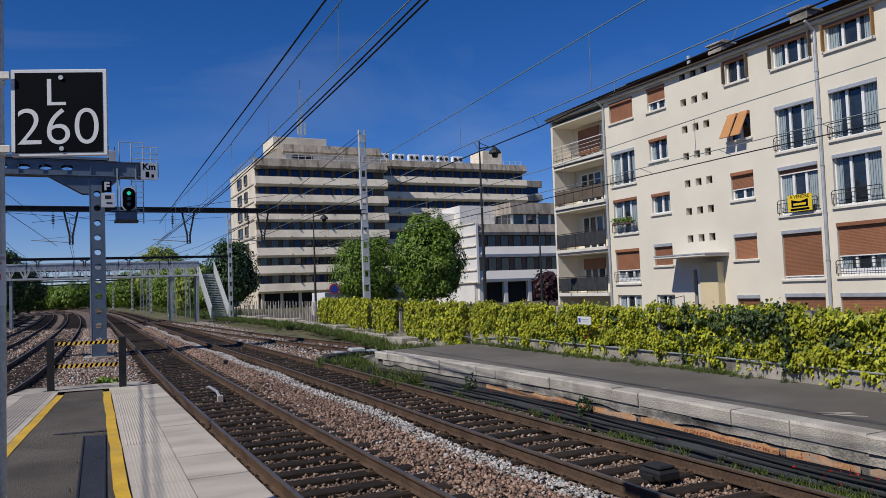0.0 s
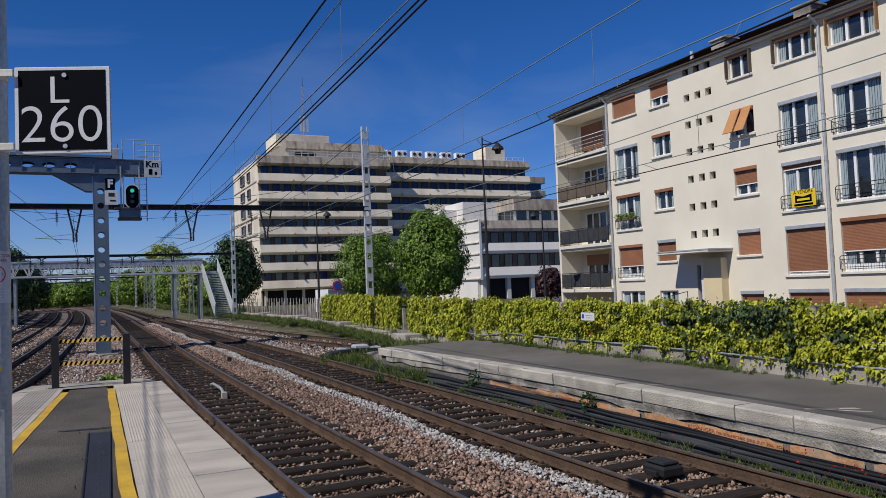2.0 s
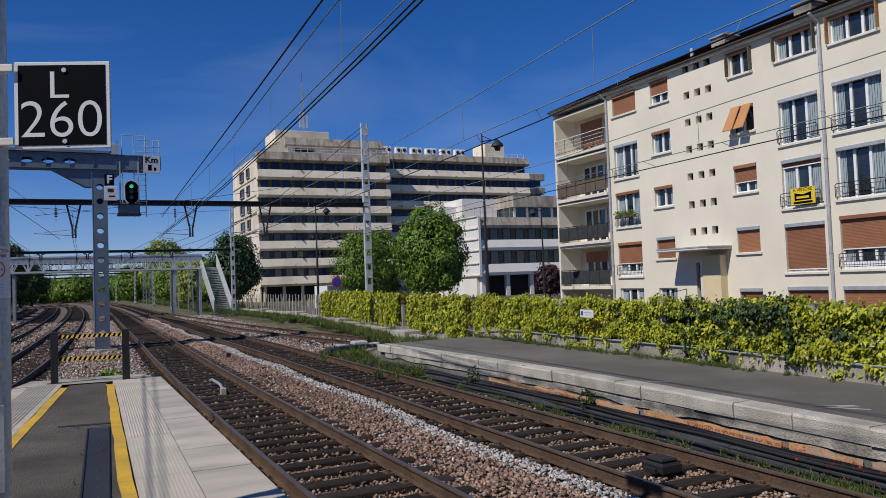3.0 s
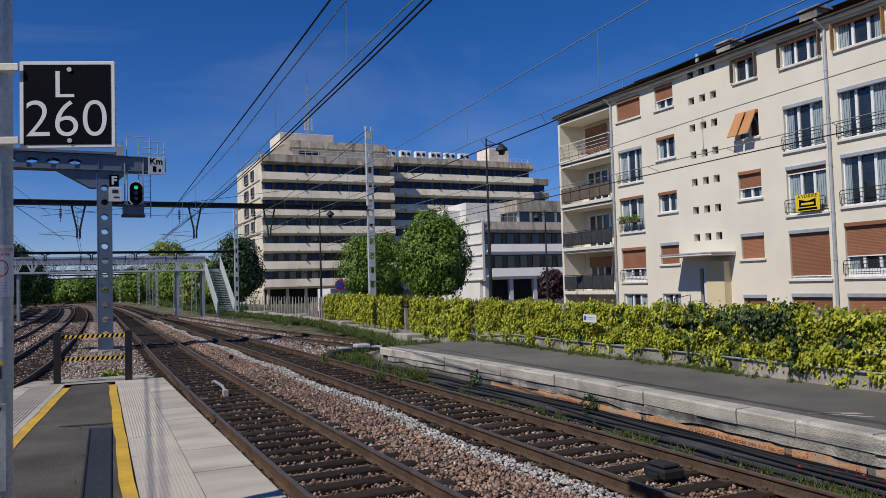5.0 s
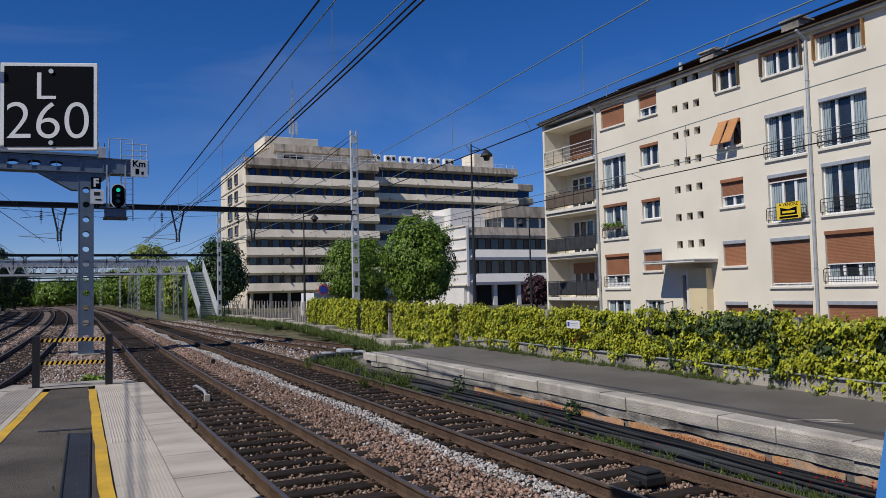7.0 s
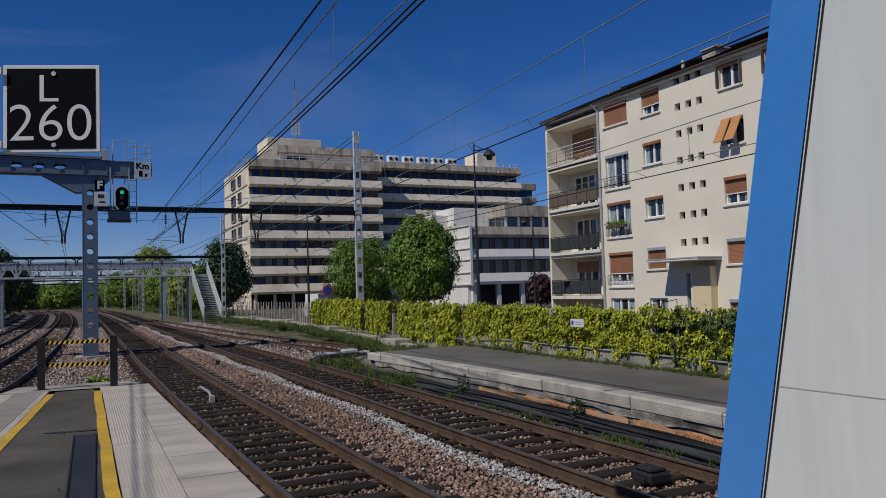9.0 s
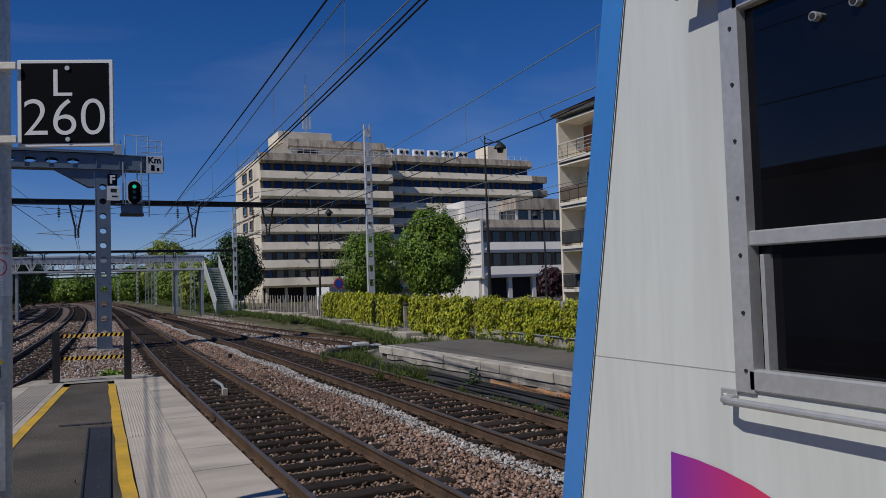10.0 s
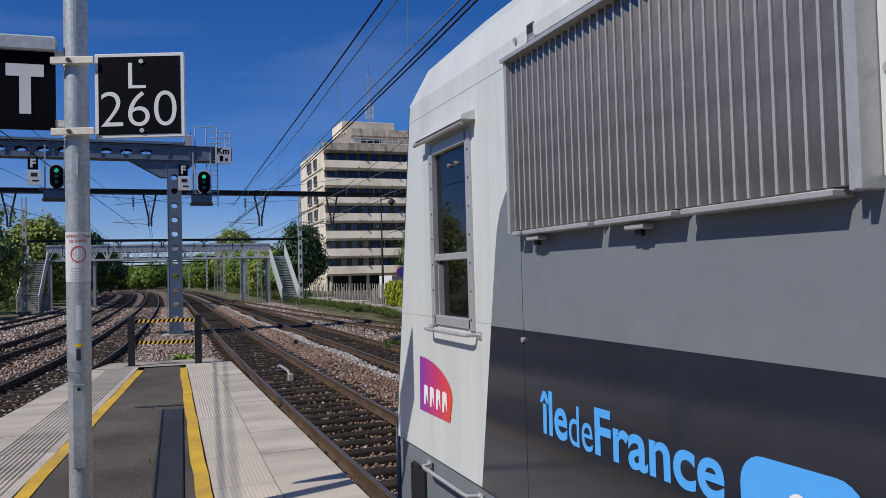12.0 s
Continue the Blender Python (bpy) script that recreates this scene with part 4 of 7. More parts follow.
# eaves, gutter and roof
ev = Mesh()
ev.box(-0.26, 12.3, 11.5 - 30, 39.86 - 30, EAVE, EAVE + 0.1, M_SILL)
part("eave_board", ev, apt)
gt = Mesh()
for i in range(8):
    t0, t1 = math.pi + math.pi * i / 8, math.pi + math.pi * (i + 1) / 8
    gt.faces([(-0.33 + 0.075 * math.cos(t), y, EAVE + 0.17 + 0.075 * math.sin(t)) for t in (t0, t1) for y in (-18.5, 9.88)], [(0, 1, 3, 2)], M_MULLION)
part("gutter", gt, apt, "brown painted gutter")
rf = Mesh()
S = 0.42
for r in range(20):
    xa, xb = -0.3 + r * 0.34, -0.3 + (r + 1) * 0.34 + 0.04
    za, zb = EAVE + 0.17 + r * 0.34 * S + 0.05, EAVE + 0.17 + (r + 1) * 0.34 * S
    for k in range(94):
        y = -18.4 + k * 0.3
        rf.faces([(xa, y, za), (xa, y + 0.15, za + 0.02), (xa, y + 0.3, za), (xb, y, zb), (xb, y + 0.15, zb + 0.02), (xb, y + 0.3, zb)], [(0, 1, 4, 3), (1, 2, 5, 4)], M_ROOFTILE)
rf.faces([(6.2, -18.5, EAVE + 3.02), (6.2, 9.95, EAVE + 3.02), (12.6, 9.95, EAVE + 0.1), (12.6, -18.5, EAVE + 0.1)], [(0, 1, 2, 3)], M_ROOFTILE)
rf.faces([(-0.3, 9.86, EAVE + 0.1), (6.2, 9.86, EAVE + 2.98), (12.6, 9.86, EAVE + 0.1)], [(0, 1, 2)], M_RENDER)
tagged(part("roof", rf, apt, "brown tiled roof"), kind="stuff")
for y in (28.4, 23.4):
    cm = Mesh().box(2.4, 3.3, y - 30.45, y - 29.55, EAVE + 1.0, EAVE + 1.75, M_OLDCONC, 0.03)
    cm.box(2.3, 3.4, y - 30.52, y - 29.48, EAVE + 1.75, EAVE + 1.84, M_OLDCONC, 0.02)
    for k in range(3):
        cm.box(2.6, 3.1, y - 30.42 + k * 0.3, y - 30.22 + k * 0.3, EAVE + 1.84, EAVE + 1.97, M_OLDCONC, 0.02)
    part("chimney", cm, apt, "grey concrete chimney stack")
part("vent_pipe", Mesh().bar((1.6, -0.6, EAVE + 0.7), (1.6, -0.6, EAVE + 1.4), 0.1, M_ZINC, 10), apt, "zinc vent pipe")
for y in (34.45, 20.75):
    dp = Mesh().bar((-0.09, y - 30, -0.2), (-0.09, y - 30, EAVE - 0.25), 0.065, M_ZINC, 8)
    dp.bar((-0.09, y - 30, EAVE - 0.25), (-0.6, y - 30, EAVE + 0.1), 0.06, M_ZINC, 8)
    for z in np.arange(1, 12, 1.9):
        dp.bar((-0.09, y - 30, z), (-0.09, y - 30, z + 0.05), 0.08, M_ZINC, 8)
    part("downpipe", dp, apt, "grey zinc downpipe")
# porch
po = new("porch")
po.parent = apt
part("canopy", Mesh().box(-1.5, 0.0, -4.1, -0.75, 3.36, 3.46, M_SILL, 0.02).box(-1.52, -0.02, -4.12, -0.73, 3.46, 3.52, M_ZINC), po)
part("side_wall", Mesh().box(-0.42, 0.0, -3.75, -2.62, -0.4, 3.1, M_PORCH, 0.02), po, "yellowish painted porch wall")
part("door_jamb", Mesh().box(-0.36, 0.02, -2.6, -2.42, -0.4, 3.0, M_SIGNWHITE, 0.01), po, "pale blue-white jamb")
part("door", Mesh().box(0.18, 0.22, -2.38, -1.82, -0.3, 2.7, M_REDLEAF).box(0.22, 0.34, -2.38, -1.82, -0.3, 2.8, M_DARK), po, "dark purple-brown entrance door")
part("handrail", Mesh().chain([(-0.3, -1.4, 0.6), (-1.3, -1.4, 0.6), (-1.3, -1.4, 1.4), (-0.3, -1.4, 1.55), (-0.3, -1.4, 0.6)], 0.025, M_IRON), po)
# for-sale banner, hung on a railing
bn = thing("sale_banner", (AX - 0.2, 21.8, 5.25), "yellow and black for-sale banner hung on an iron railing", "banner")
part("cloth", Mesh().box(-0.02, 0.0, -0.58, 0.58, -0.27, 0.42, M_ADYELLOW), bn)
part("black_shape", Mesh().faces([(-0.025, 0.4, 0.22), (-0.025, 0.05, 0.14), (-0.025, -0.05, 0.14), (-0.025, -0.4, 0.22), (-0.025, -0.4, -0.1), (-0.025, 0.4, -0.1)], [(0, 1, 2, 3, 4, 5)], M_SIGNBLACK), bn)
lettering("lettering", "A VENDRE", 0.2, M_SIGNBLACK, bn, pose(-0.024, 0, 0.33, 90, 0, -90), 0.002)
for z, w in ((0.02, 0.3), (-0.19, 0.45)):
    part("text_bar", Mesh().box(-0.027, -0.024, -w, w, z - 0.045, z + 0.045, M_ADYELLOW if z > 0 else M_SIGNBLACK), bn)
fbx = thing("flower_box", (AX - 0.2, 33.0, 5.42), "window boxes with green plants hung on an iron railing", "flower box")
for dy in (-0.55, 0.05, 0.6):
    part("planter", Mesh().box(-0.1, 0.08, dy - 0.2, dy + 0.2, 0, 0.16, M_MULLION, 0.02), fbx)
_fr = np.random.default_rng(5)
_fc = np.stack([_fr.normal(-0.03, 0.07, 420), _fr.choice([-0.55, 0.05, 0.6], 420) + _fr.normal(0, 0.14, 420), 0.14 + np.abs(_fr.normal(0, 0.13, 420))], 1)
tagged(part("foliage", leaves("foliage", _fc, _fr.normal(0, 1, (420, 3)), np.full(420, 0.09), _fr, [M_TREE]), fbx), kind="stuff")

# ---- office block ----
OY = 141.0
off = thing("office_block", (44, OY, 0), "tall seventies office block with cream concrete bands and blue windows", "office building")


def band_rows(parent, x0, x1, y, z_low, storey, count, height, step=2.13, tilt=0.5):
    """Storeys: sloping concrete parapets with a recessed strip of windows between brown panels over each."""
    for i in range(count):
        z = z_low + storey * i
        last = i == count - 1
        pm = Mesh().prism([(y - tilt, z), (y - tilt - 0.5, z + 0.4), (y - tilt - 0.1, z + height), (y + 0.9, z + height), (y + 0.9, z)], x0, x1, "x", M_OFFICEDIRTY if last else M_OFFICE)
        par = part("parapet", pm, parent, "stained concrete parapet" if last else "")
        k = x0 + 6.4
        while k < x1 - 1:
            part("water_spout", Mesh().prism([(y - tilt - 1.0, z + 0.35), (y - tilt - 1.0, z + 0.5), (y - tilt - 0.3, z + 0.75), (y - tilt - 0.3, z + 0.35)], k - 0.1, k + 0.1, "x", M_OFFICEDIRTY), par)
            k += 6.39
        if last:
            continue
        za, zb = z + height - 0.05, z + storey
        part("panel_strip", Mesh().box(x0 + 0.3, x1 - 0.3, y + 0.66, y + 0.72, za, zb, M_MULLION), parent, "brown panels between the windows")
        for j in range(int((x1 - x0 - 0.8) / step)):
            xa = x0 + 0.75 + j * step
            wn = new("window")
            wn.parent = parent
            part("pane", Mesh().box(xa + 0.06, xa + step * 0.64 - 0.06, y + 0.6, y + 0.63, za + 0.05, zb - 0.06, M_GLASSBLUE if i > 3 or (i + j) % 5 == 0 else M_GLASS), wn)
            fr_w = Mesh()
            for xf in (xa, xa + step * 0.64 - 0.06):
                fr_w.box(xf, xf + 0.06, y + 0.54, y + 0.65, za, zb, M_IRON)
            fr_w.box(xa + 0.06, xa + step * 0.64 - 0.06, y + 0.55, y + 0.65, zb - 0.08, zb, M_IRON)
            part("window_frame", fr_w, wn)


lw = new("left_wing")
lw.parent = off
band_rows(lw, 30.7 - 44, 56.7 - 44, 0.0, 2.35, 3.31, 8, 1.82)
part("wall", Mesh().box(30.9 - 44, 56.5 - 44, 0.8, 24.5, -0.4, 26.9, M_OFFICE), lw, "cream concrete end wall")
for k in range(8):
    part("ground_floor_pier", Mesh().box(-12.5 + k * 3.5, -12 + k * 3.5, 0.2, 0.7, -0.4, 2.4, M_OFFICE), lw)
# Near-black sheet paints the shade behind the piers.
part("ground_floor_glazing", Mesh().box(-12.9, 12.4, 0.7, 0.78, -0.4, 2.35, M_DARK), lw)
# end wall: two columns of windows in brown frames with concrete boxes below, and floor ledges
for i in range(7):
    z = 3.6 + 3.31 * i
    for ya, yb2 in ((12.6, 16.4), (7.2, 9.9)):
        wn = new("window")
        wn.parent = lw
        part("pane", Mesh().box(30.84 - 44, 30.88 - 44, ya + 0.2, yb2 - 0.2, z + 0.25, z + 1.75, M_GLASS), wn)
        part("window_frame", Mesh().box(30.7 - 44, 30.9 - 44, ya, ya + 0.2, z, z + 1.95, M_MULLION).box(30.7 - 44, 30.9 - 44, yb2 - 0.2, yb2, z, z + 1.95, M_MULLION)
             .box(30.7 - 44, 30.9 - 44, ya + 0.2, yb2 - 0.2, z + 1.75, z + 1.95, M_MULLION).box(30.6 - 44, 30.9 - 44, ya + 0.2, yb2 - 0.2, z + 0.05, z + 0.25, M_OFFICEDIRTY), wn, "brown window surround")
    part("floor_ledge", Mesh().box(30.78 - 44, 30.9 - 44, 0.8, 24.4, z - 0.75, z - 0.55, M_OFFICEDIRTY), lw)
# rooftop plant room: cream wall, leaning stained parapet, box and railing
ph = new("penthouse")
ph.parent = off
part("wall", Mesh().prism([(-12.6, 26.9), (-7.6, 30.2), (12.6, 30.2), (12.6, 26.9)], 2.6, 16, "y", M_OFFICE), ph, "cream plant room wall with a sloping end")
part("parapet", Mesh().prism([(2.4, 29.0), (1.9, 29.3), (2.4, 30.75), (3.4, 30.75), (3.4, 29.0)], -7.4, 12.6, "x", M_OFFICEDIRTY), ph, "stained leaning roof parapet")
part("opening", Mesh().box(-5.6, -1.4, 2.5, 2.58, 27.2, 28.7, M_DARK), ph)
part("roof_box", Mesh().box(-8.6, 2.0, 4.4, 13, 30.2, 32.5, M_OFFICE, 0.05), ph)
rr_ = Mesh()
for x in np.arange(-7.5, 12.9, 1.27):
    rr_.bar((x, -0.2, 26.4), (x, -0.2, 28.5), 0.05, M_WHITE, 4)
for z in (27.5, 28.0, 28.5):
    rr_.bar((-7.5, -0.2, z), (12.5, -0.2, z), 0.05, M_WHITE, 4)
part("roof_railing", rr_, off, "white roof railing")
rr_ = Mesh()
for k in range(14):
    rr_.bar((-13, 1 + k * 1.7, 26.9), (-13, 1 + k * 1.7, 28.3), 0.04, M_GALV, 4)
for z in (27.6, 28.3):
    rr_.bar((-13, 1, z), (-13, 23.1, z), 0.04, M_GALV, 4)
part("roof_railing", rr_, off, "grey roof railing on the end wall")
an = Mesh()
for dx, dy in ((-0.3, 0), (0.3, 0), (0, 0.4)):
    an.bar((-2.6 + dx, 6 + dy, 32.4), (-2.6 + dx * 0.5, 6 + dy * 0.5, 42.5), 0.055, M_GALV, 4)
for z in range(33, 42):
    an.bar((-2.85, 6, z), (-2.35, 6, z + 0.8), 0.04, M_GALV, 4)
    an.bar((-2.35, 6, z), (-2.85, 6, z + 0.8), 0.04, M_GALV, 4)
an.bar((-2.6, 6.1, 42.5), (-2.6, 6.1, 44.5), 0.05, M_RAIL, 4)
part("antenna_mast", an, off, "slender lattice antenna mast")
for dx in (-0.75, -0.1, 0.6):
    part("panel_antenna", Mesh().box(-2.75 + dx, -2.42 + dx, 5.4, 5.6, 33.4, 36.4 - 0.6 * (dx > 0), M_GALVBRIGHT, 0.05), off, "pale panel antenna")
rw = new("right_wing")
rw.parent = off
band_rows(rw, 55.0 - 44, 92.9 - 44, 6.0, 1.03, 3.29, 9, 1.72, 2.18)
part("wall", Mesh().box(55 - 44, 92.5 - 44, 6.8, 26, -0.4, 28.6, M_OFFICE), rw)
for i in (6, 7):
    part("parapet", Mesh().box(93 - 44, 99.4 - 44, 9, 18, 2.3 + 3.2 * i, 3.9 + 3.2 * i, M_OFFICEDIRTY, 0.1), rw)
    part("window", Mesh().box(93 - 44, 98.6 - 44, 9.6, 17, 0.7 + 3.2 * i, 2.3 + 3.2 * i, M_GLASSBLUE), rw)
part("plant_room", Mesh().box(85 - 44, 90 - 44, 11, 17, 28.6, 33.1, M_OFFICE, 0.05), rw)
for k in range(6):
    for d in (0.0, 1.27):
        x = 58.0 - 44 + k * 3.47 + d
        cu = new("cooling_unit")
        cu.parent = rw
        tagged(cu, "white rooftop cooling unit")
        part("case", Mesh().box(x, x + 1.1, 7.0, 8.1, 29.3, 30.75, M_WHITE, 0.06), cu)
        part("stand", Mesh().box(x + 0.05, x + 0.15, 7.1, 8.0, 28.6, 29.3, M_GALV).box(x + 0.95, x + 1.05, 7.1, 8.0, 28.6, 29.3, M_GALV), cu)
        part("fan", Mesh().bar((x + 0.55, 6.99, 30.05), (x + 0.55, 6.93, 30.05), 0.36, M_IRON, 12), cu)
rr_ = Mesh()
for x in np.arange(80, 93, 1.5):
    rr_.bar((x - 44, 6, 28.5), (x - 44, 6, 30.0), 0.04, M_WHITE, 4)
for z in (29.3, 30.0):
    rr_.bar((80 - 44, 6, z), (92.6 - 44, 6, z), 0.04, M_WHITE, 4)
part("roof_railing", rr_, rw, "white roof railing")

# ---- white annex ----
ann = thing("office_annex", (58, 95, 0), "white three-storey annex with dark strip windows", "office building")
for z0, z1, mt in ((2.85, 4.44, M_WHITEBLD), (6.35, 7.86, M_WHITEBLD), (9.5, 11.05, M_OFFICEDIRTY)):
    part("parapet", Mesh().prism([(-0.75, z0), (-0.85, z0 + 0.4), (-0.45, z1), (0.6, z1), (0.6, z0)], -6.9, 14, "x", mt), ann)
for z0, z1 in ((4.44, 6.35), (7.86, 9.5)):
    for j in range(9):
        xa = -6.75 + j * 2.13
        wn = new("window")
        wn.parent = ann
        part("pane", Mesh().box(xa + 0.12, xa + 1.4, 0.25, 0.32, z0 + 0.05, z1 - 0.12, M_GLASS), wn)
        part("window_frame", Mesh().box(xa, xa + 0.12, 0.12, 0.33, z0, z1, M_IRON).box(xa + 1.4, xa + 2.13, 0.17, 0.33, z0, z1, M_MULLION).box(xa + 0.12, xa + 1.4, 0.14, 0.33, z1 - 0.12, z1, M_IRON), wn, "dark frame and brown panel")
part("wall", Mesh().box(-6.85, 14, 0.35, 18, -0.4, 11.0, M_WHITEBLD).box(-6.95, -6.6, -0.9, 18, 2.7, 11.2, M_WHITEBLD), ann, "white clad wall")
part("upper_storey", Mesh().box(0.4, 14, 2.0, 14, 11.0, 12.7, M_GLASS).prism([(0.9, 12.75), (1.15, 14.4), (14.5, 14.4), (14.5, 12.75)], 0.0, 14, "x", M_OFFICEDIRTY), ann)
for z in (2.8, 4.5, 6.3, 7.9, 9.45, 11.1):
    part("floor_ledge", Mesh().box(-7.15, -6.95, -0.8, 18, z, z + 0.16, M_OFFICE), ann)
for j in range(6):
    part("window_post", Mesh().box(0.5 + j * 2.2, 0.9 + j * 2.2, 1.9, 2.05, 11.0, 12.7, M_WHITEBLD), ann)
part("roof_block", Mesh().box(-5.8, 0.1, 6, 12, 11.0, 14.4, M_WHITEBLD).box(-8.5, -5.8, 8, 14, 11.0, 13.4, M_WHITEBLD), ann)
for k in range(5):
    part("pier", Mesh().box(-6.4 + k * 4, -5.8 + k * 4, -0.3, 0.3, -0.4, 2.85, M_WHITEBLD), ann)
# Near-black sheet as painted shade between the annex piers.
part("ground_floor", Mesh().box(-6.0, 14, 0.32, 0.36, -0.4, 2.8, M_DARK), ann)
rl = Mesh()
for z in (11.9, 12.5):
    rl.bar((-6.7, 0.6, z), (0.1, 0.6, z), 0.04, M_GALV, 4)
for k in range(8):
    rl.bar((-6.7 + k * 0.97, 0.6, 11.0), (-6.7 + k * 0.97, 0.6, 12.5), 0.035, M_GALV, 4)
part("roof_railing", rl, ann)

# ---- trees ----


def tree(name, x, y, height, radius, base, material, count, leaf, label, cat="tree", squash=1.0, seed=0, z0=0.0, group=""):
    rng = np.random.default_rng(100 + seed)
    t = thing(name, (x, y, z0), label, cat, group)
    tk = Mesh()
    r0 = 0.045 * height ** 0.9
    tk.bar((0, 0, -0.5), (0.05, 0, base + 0.6), r0, M_BARK, 8, r0 * 0.7)
    ch = height - base
    cl = []
    for i in range(76):
        a = rng.uniform(0, 2 * math.pi)
        h = rng.uniform(0.12, 0.92)
        rad = radius * math.sin(math.pi * min(1, 0.18 + 0.8 * h)) ** 0.6 * rng.uniform(0.4, 0.82)
        c = np.array([rad * math.cos(a), rad * math.sin(a) * squash, base + ch * h])
        cl.append((c, radius * rng.uniform(0.16, 0.32)))
        if i < 9:
            tk.bar((0.05, 0, base + 0.3 + 0.3 * ch * h * rng.uniform(0.3, 1)), tuple(c), r0 * 0.32, M_BARK, 5, r0 * 0.08)
    part("trunk", tk, t)
    per = count // len(cl)
    cs, ns = [], []
    for c, r in cl:
        d = rng.normal(size=(per, 3))
        d /= np.linalg.norm(d, axis=1)[:, None]
        q = c + d * r * rng.uniform(0.55, 1.08, (per, 1)) ** 0.5 * np.array([1, 1, 0.85])
        cs.append(q), ns.append(d + np.array([0, 0, 0.4]))
    nf = count // 5
    d = rng.normal(size=(nf, 3))
    d /= np.linalg.norm(d, axis=1)[:, None]
    wob = np.array([1 + 0.34 * noise.noise((a * 2.2 + seed, b * 2.2, c * 2.2)) + 0.16 * noise.noise((a * 6, b * 6 + seed, c * 6)) for a, b, c in d])
    up = np.where(d[:, 2] > 0, 0.52, 0.46) * ch
    q = np.stack([d[:, 0] * radius * 0.95 * wob, d[:, 1] * radius * 0.95 * wob, base + 0.47 * ch + d[:, 2] * up * wob], 1)
    cs.append(q + rng.normal(0, 0.04 * radius, (nf, 3))), ns.append(d + np.array([0, 0, 0.4]))
    cs, ns = np.concatenate(cs), np.concatenate(ns)
    tagged(part("crown", leaves("crown", cs, ns, leaf * rng.uniform(0.6, 1.3, len(cs)), rng, [material], lobed=True, droop=True, loose=0.3), t), kind="stuff")
    return t


tree("chestnut_tree", 32.4, 70, 9.7, 3.5, 1.0, M_TREE, 42000, 0.27, "broad dense green chestnut tree behind the hedge", seed=1)
tree("young_tree", 23.6, 66, 7.0, 2.7, 1.4, M_TREE, 9000, 0.19, "slender mid-green tree with sparse leaves", seed=2)
tree("young_tree", 30.4, 80, 8.2, 3.0, 1.0, M_TREE, 17000, 0.25, "mid-green tree beside the chestnut", seed=3)
tree("dark_tree", 19.4, 105, 9.6, 3.6, 0.8, M_TREEDARK, 14000, 0.32, "dark green evergreen tree beside the office block", seed=4)
tree("purple_shrub", 43.8, 66, 3.5, 1.5, 0.6, M_REDLEAF, 3600, 0.3, "purple-leaved shrub beside the apartment block", "shrub", seed=5)
k = 0
for x, y, h, r, mt in ((-13.5, 72, 9.5, 4.0, M_TREELIGHT), (-17, 60, 9, 4.2, M_TREELIGHT), (-11.5, 96, 9.8, 4, M_TREELIGHT), (-13, 110, 11, 5, M_TREELIGHT), (-15, 126, 11, 6, M_TREE),
                      (-20, 84, 9, 5, M_TREELIGHT), (-22, 70, 8, 4, M_TREELIGHT), (-17, 145, 11, 6, M_TREEDARK), (-12.5, 168, 13, 6, M_TREEDARK), (-11, 200, 11, 6, M_TREEDARK), (-14, 185, 12, 6, M_TREE), (-24, 110, 12, 6, M_TREE),
                      (0, 252, 7, 7, M_TREE), (12, 272, 7.5, 7, M_TREE), (-9, 262, 7, 7, M_TREE), (-17, 250, 9, 7, M_TREEDARK), (6, 300, 8, 8, M_TREE), (-4, 310, 7.5, 8, M_TREE), (-14, 320, 9, 8, M_TREE), (22, 240, 10, 6, M_TREELIGHT), (-30, 330, 8, 9, M_TREE),
                      (19, 112, 6.5, 3.4, M_TREE), (17.5, 122, 6.5, 3.5, M_TREELIGHT), (18, 134, 7, 3.5, M_TREE), (19, 146, 8, 4, M_TREELIGHT), (19, 160, 9, 5, M_TREE), (20, 178, 11, 6, M_TREE),
                      (20, 200, 15, 6.5, M_TREELIGHT), (14, 205, 9, 5, M_TREE), (27, 190, 10, 5, M_TREE), (30, 215, 10, 6, M_TREE), (36, 200, 8, 5, M_TREEDARK), (16, 240, 8, 6, M_TREE)):
    k += 1
    tree("lineside_tree", x, y, h, r, 0.25, mt, 7000, 0.27 + 0.0014 * y, "leafy lineside tree in full spring leaf", seed=20 + k, group="lineside trees")


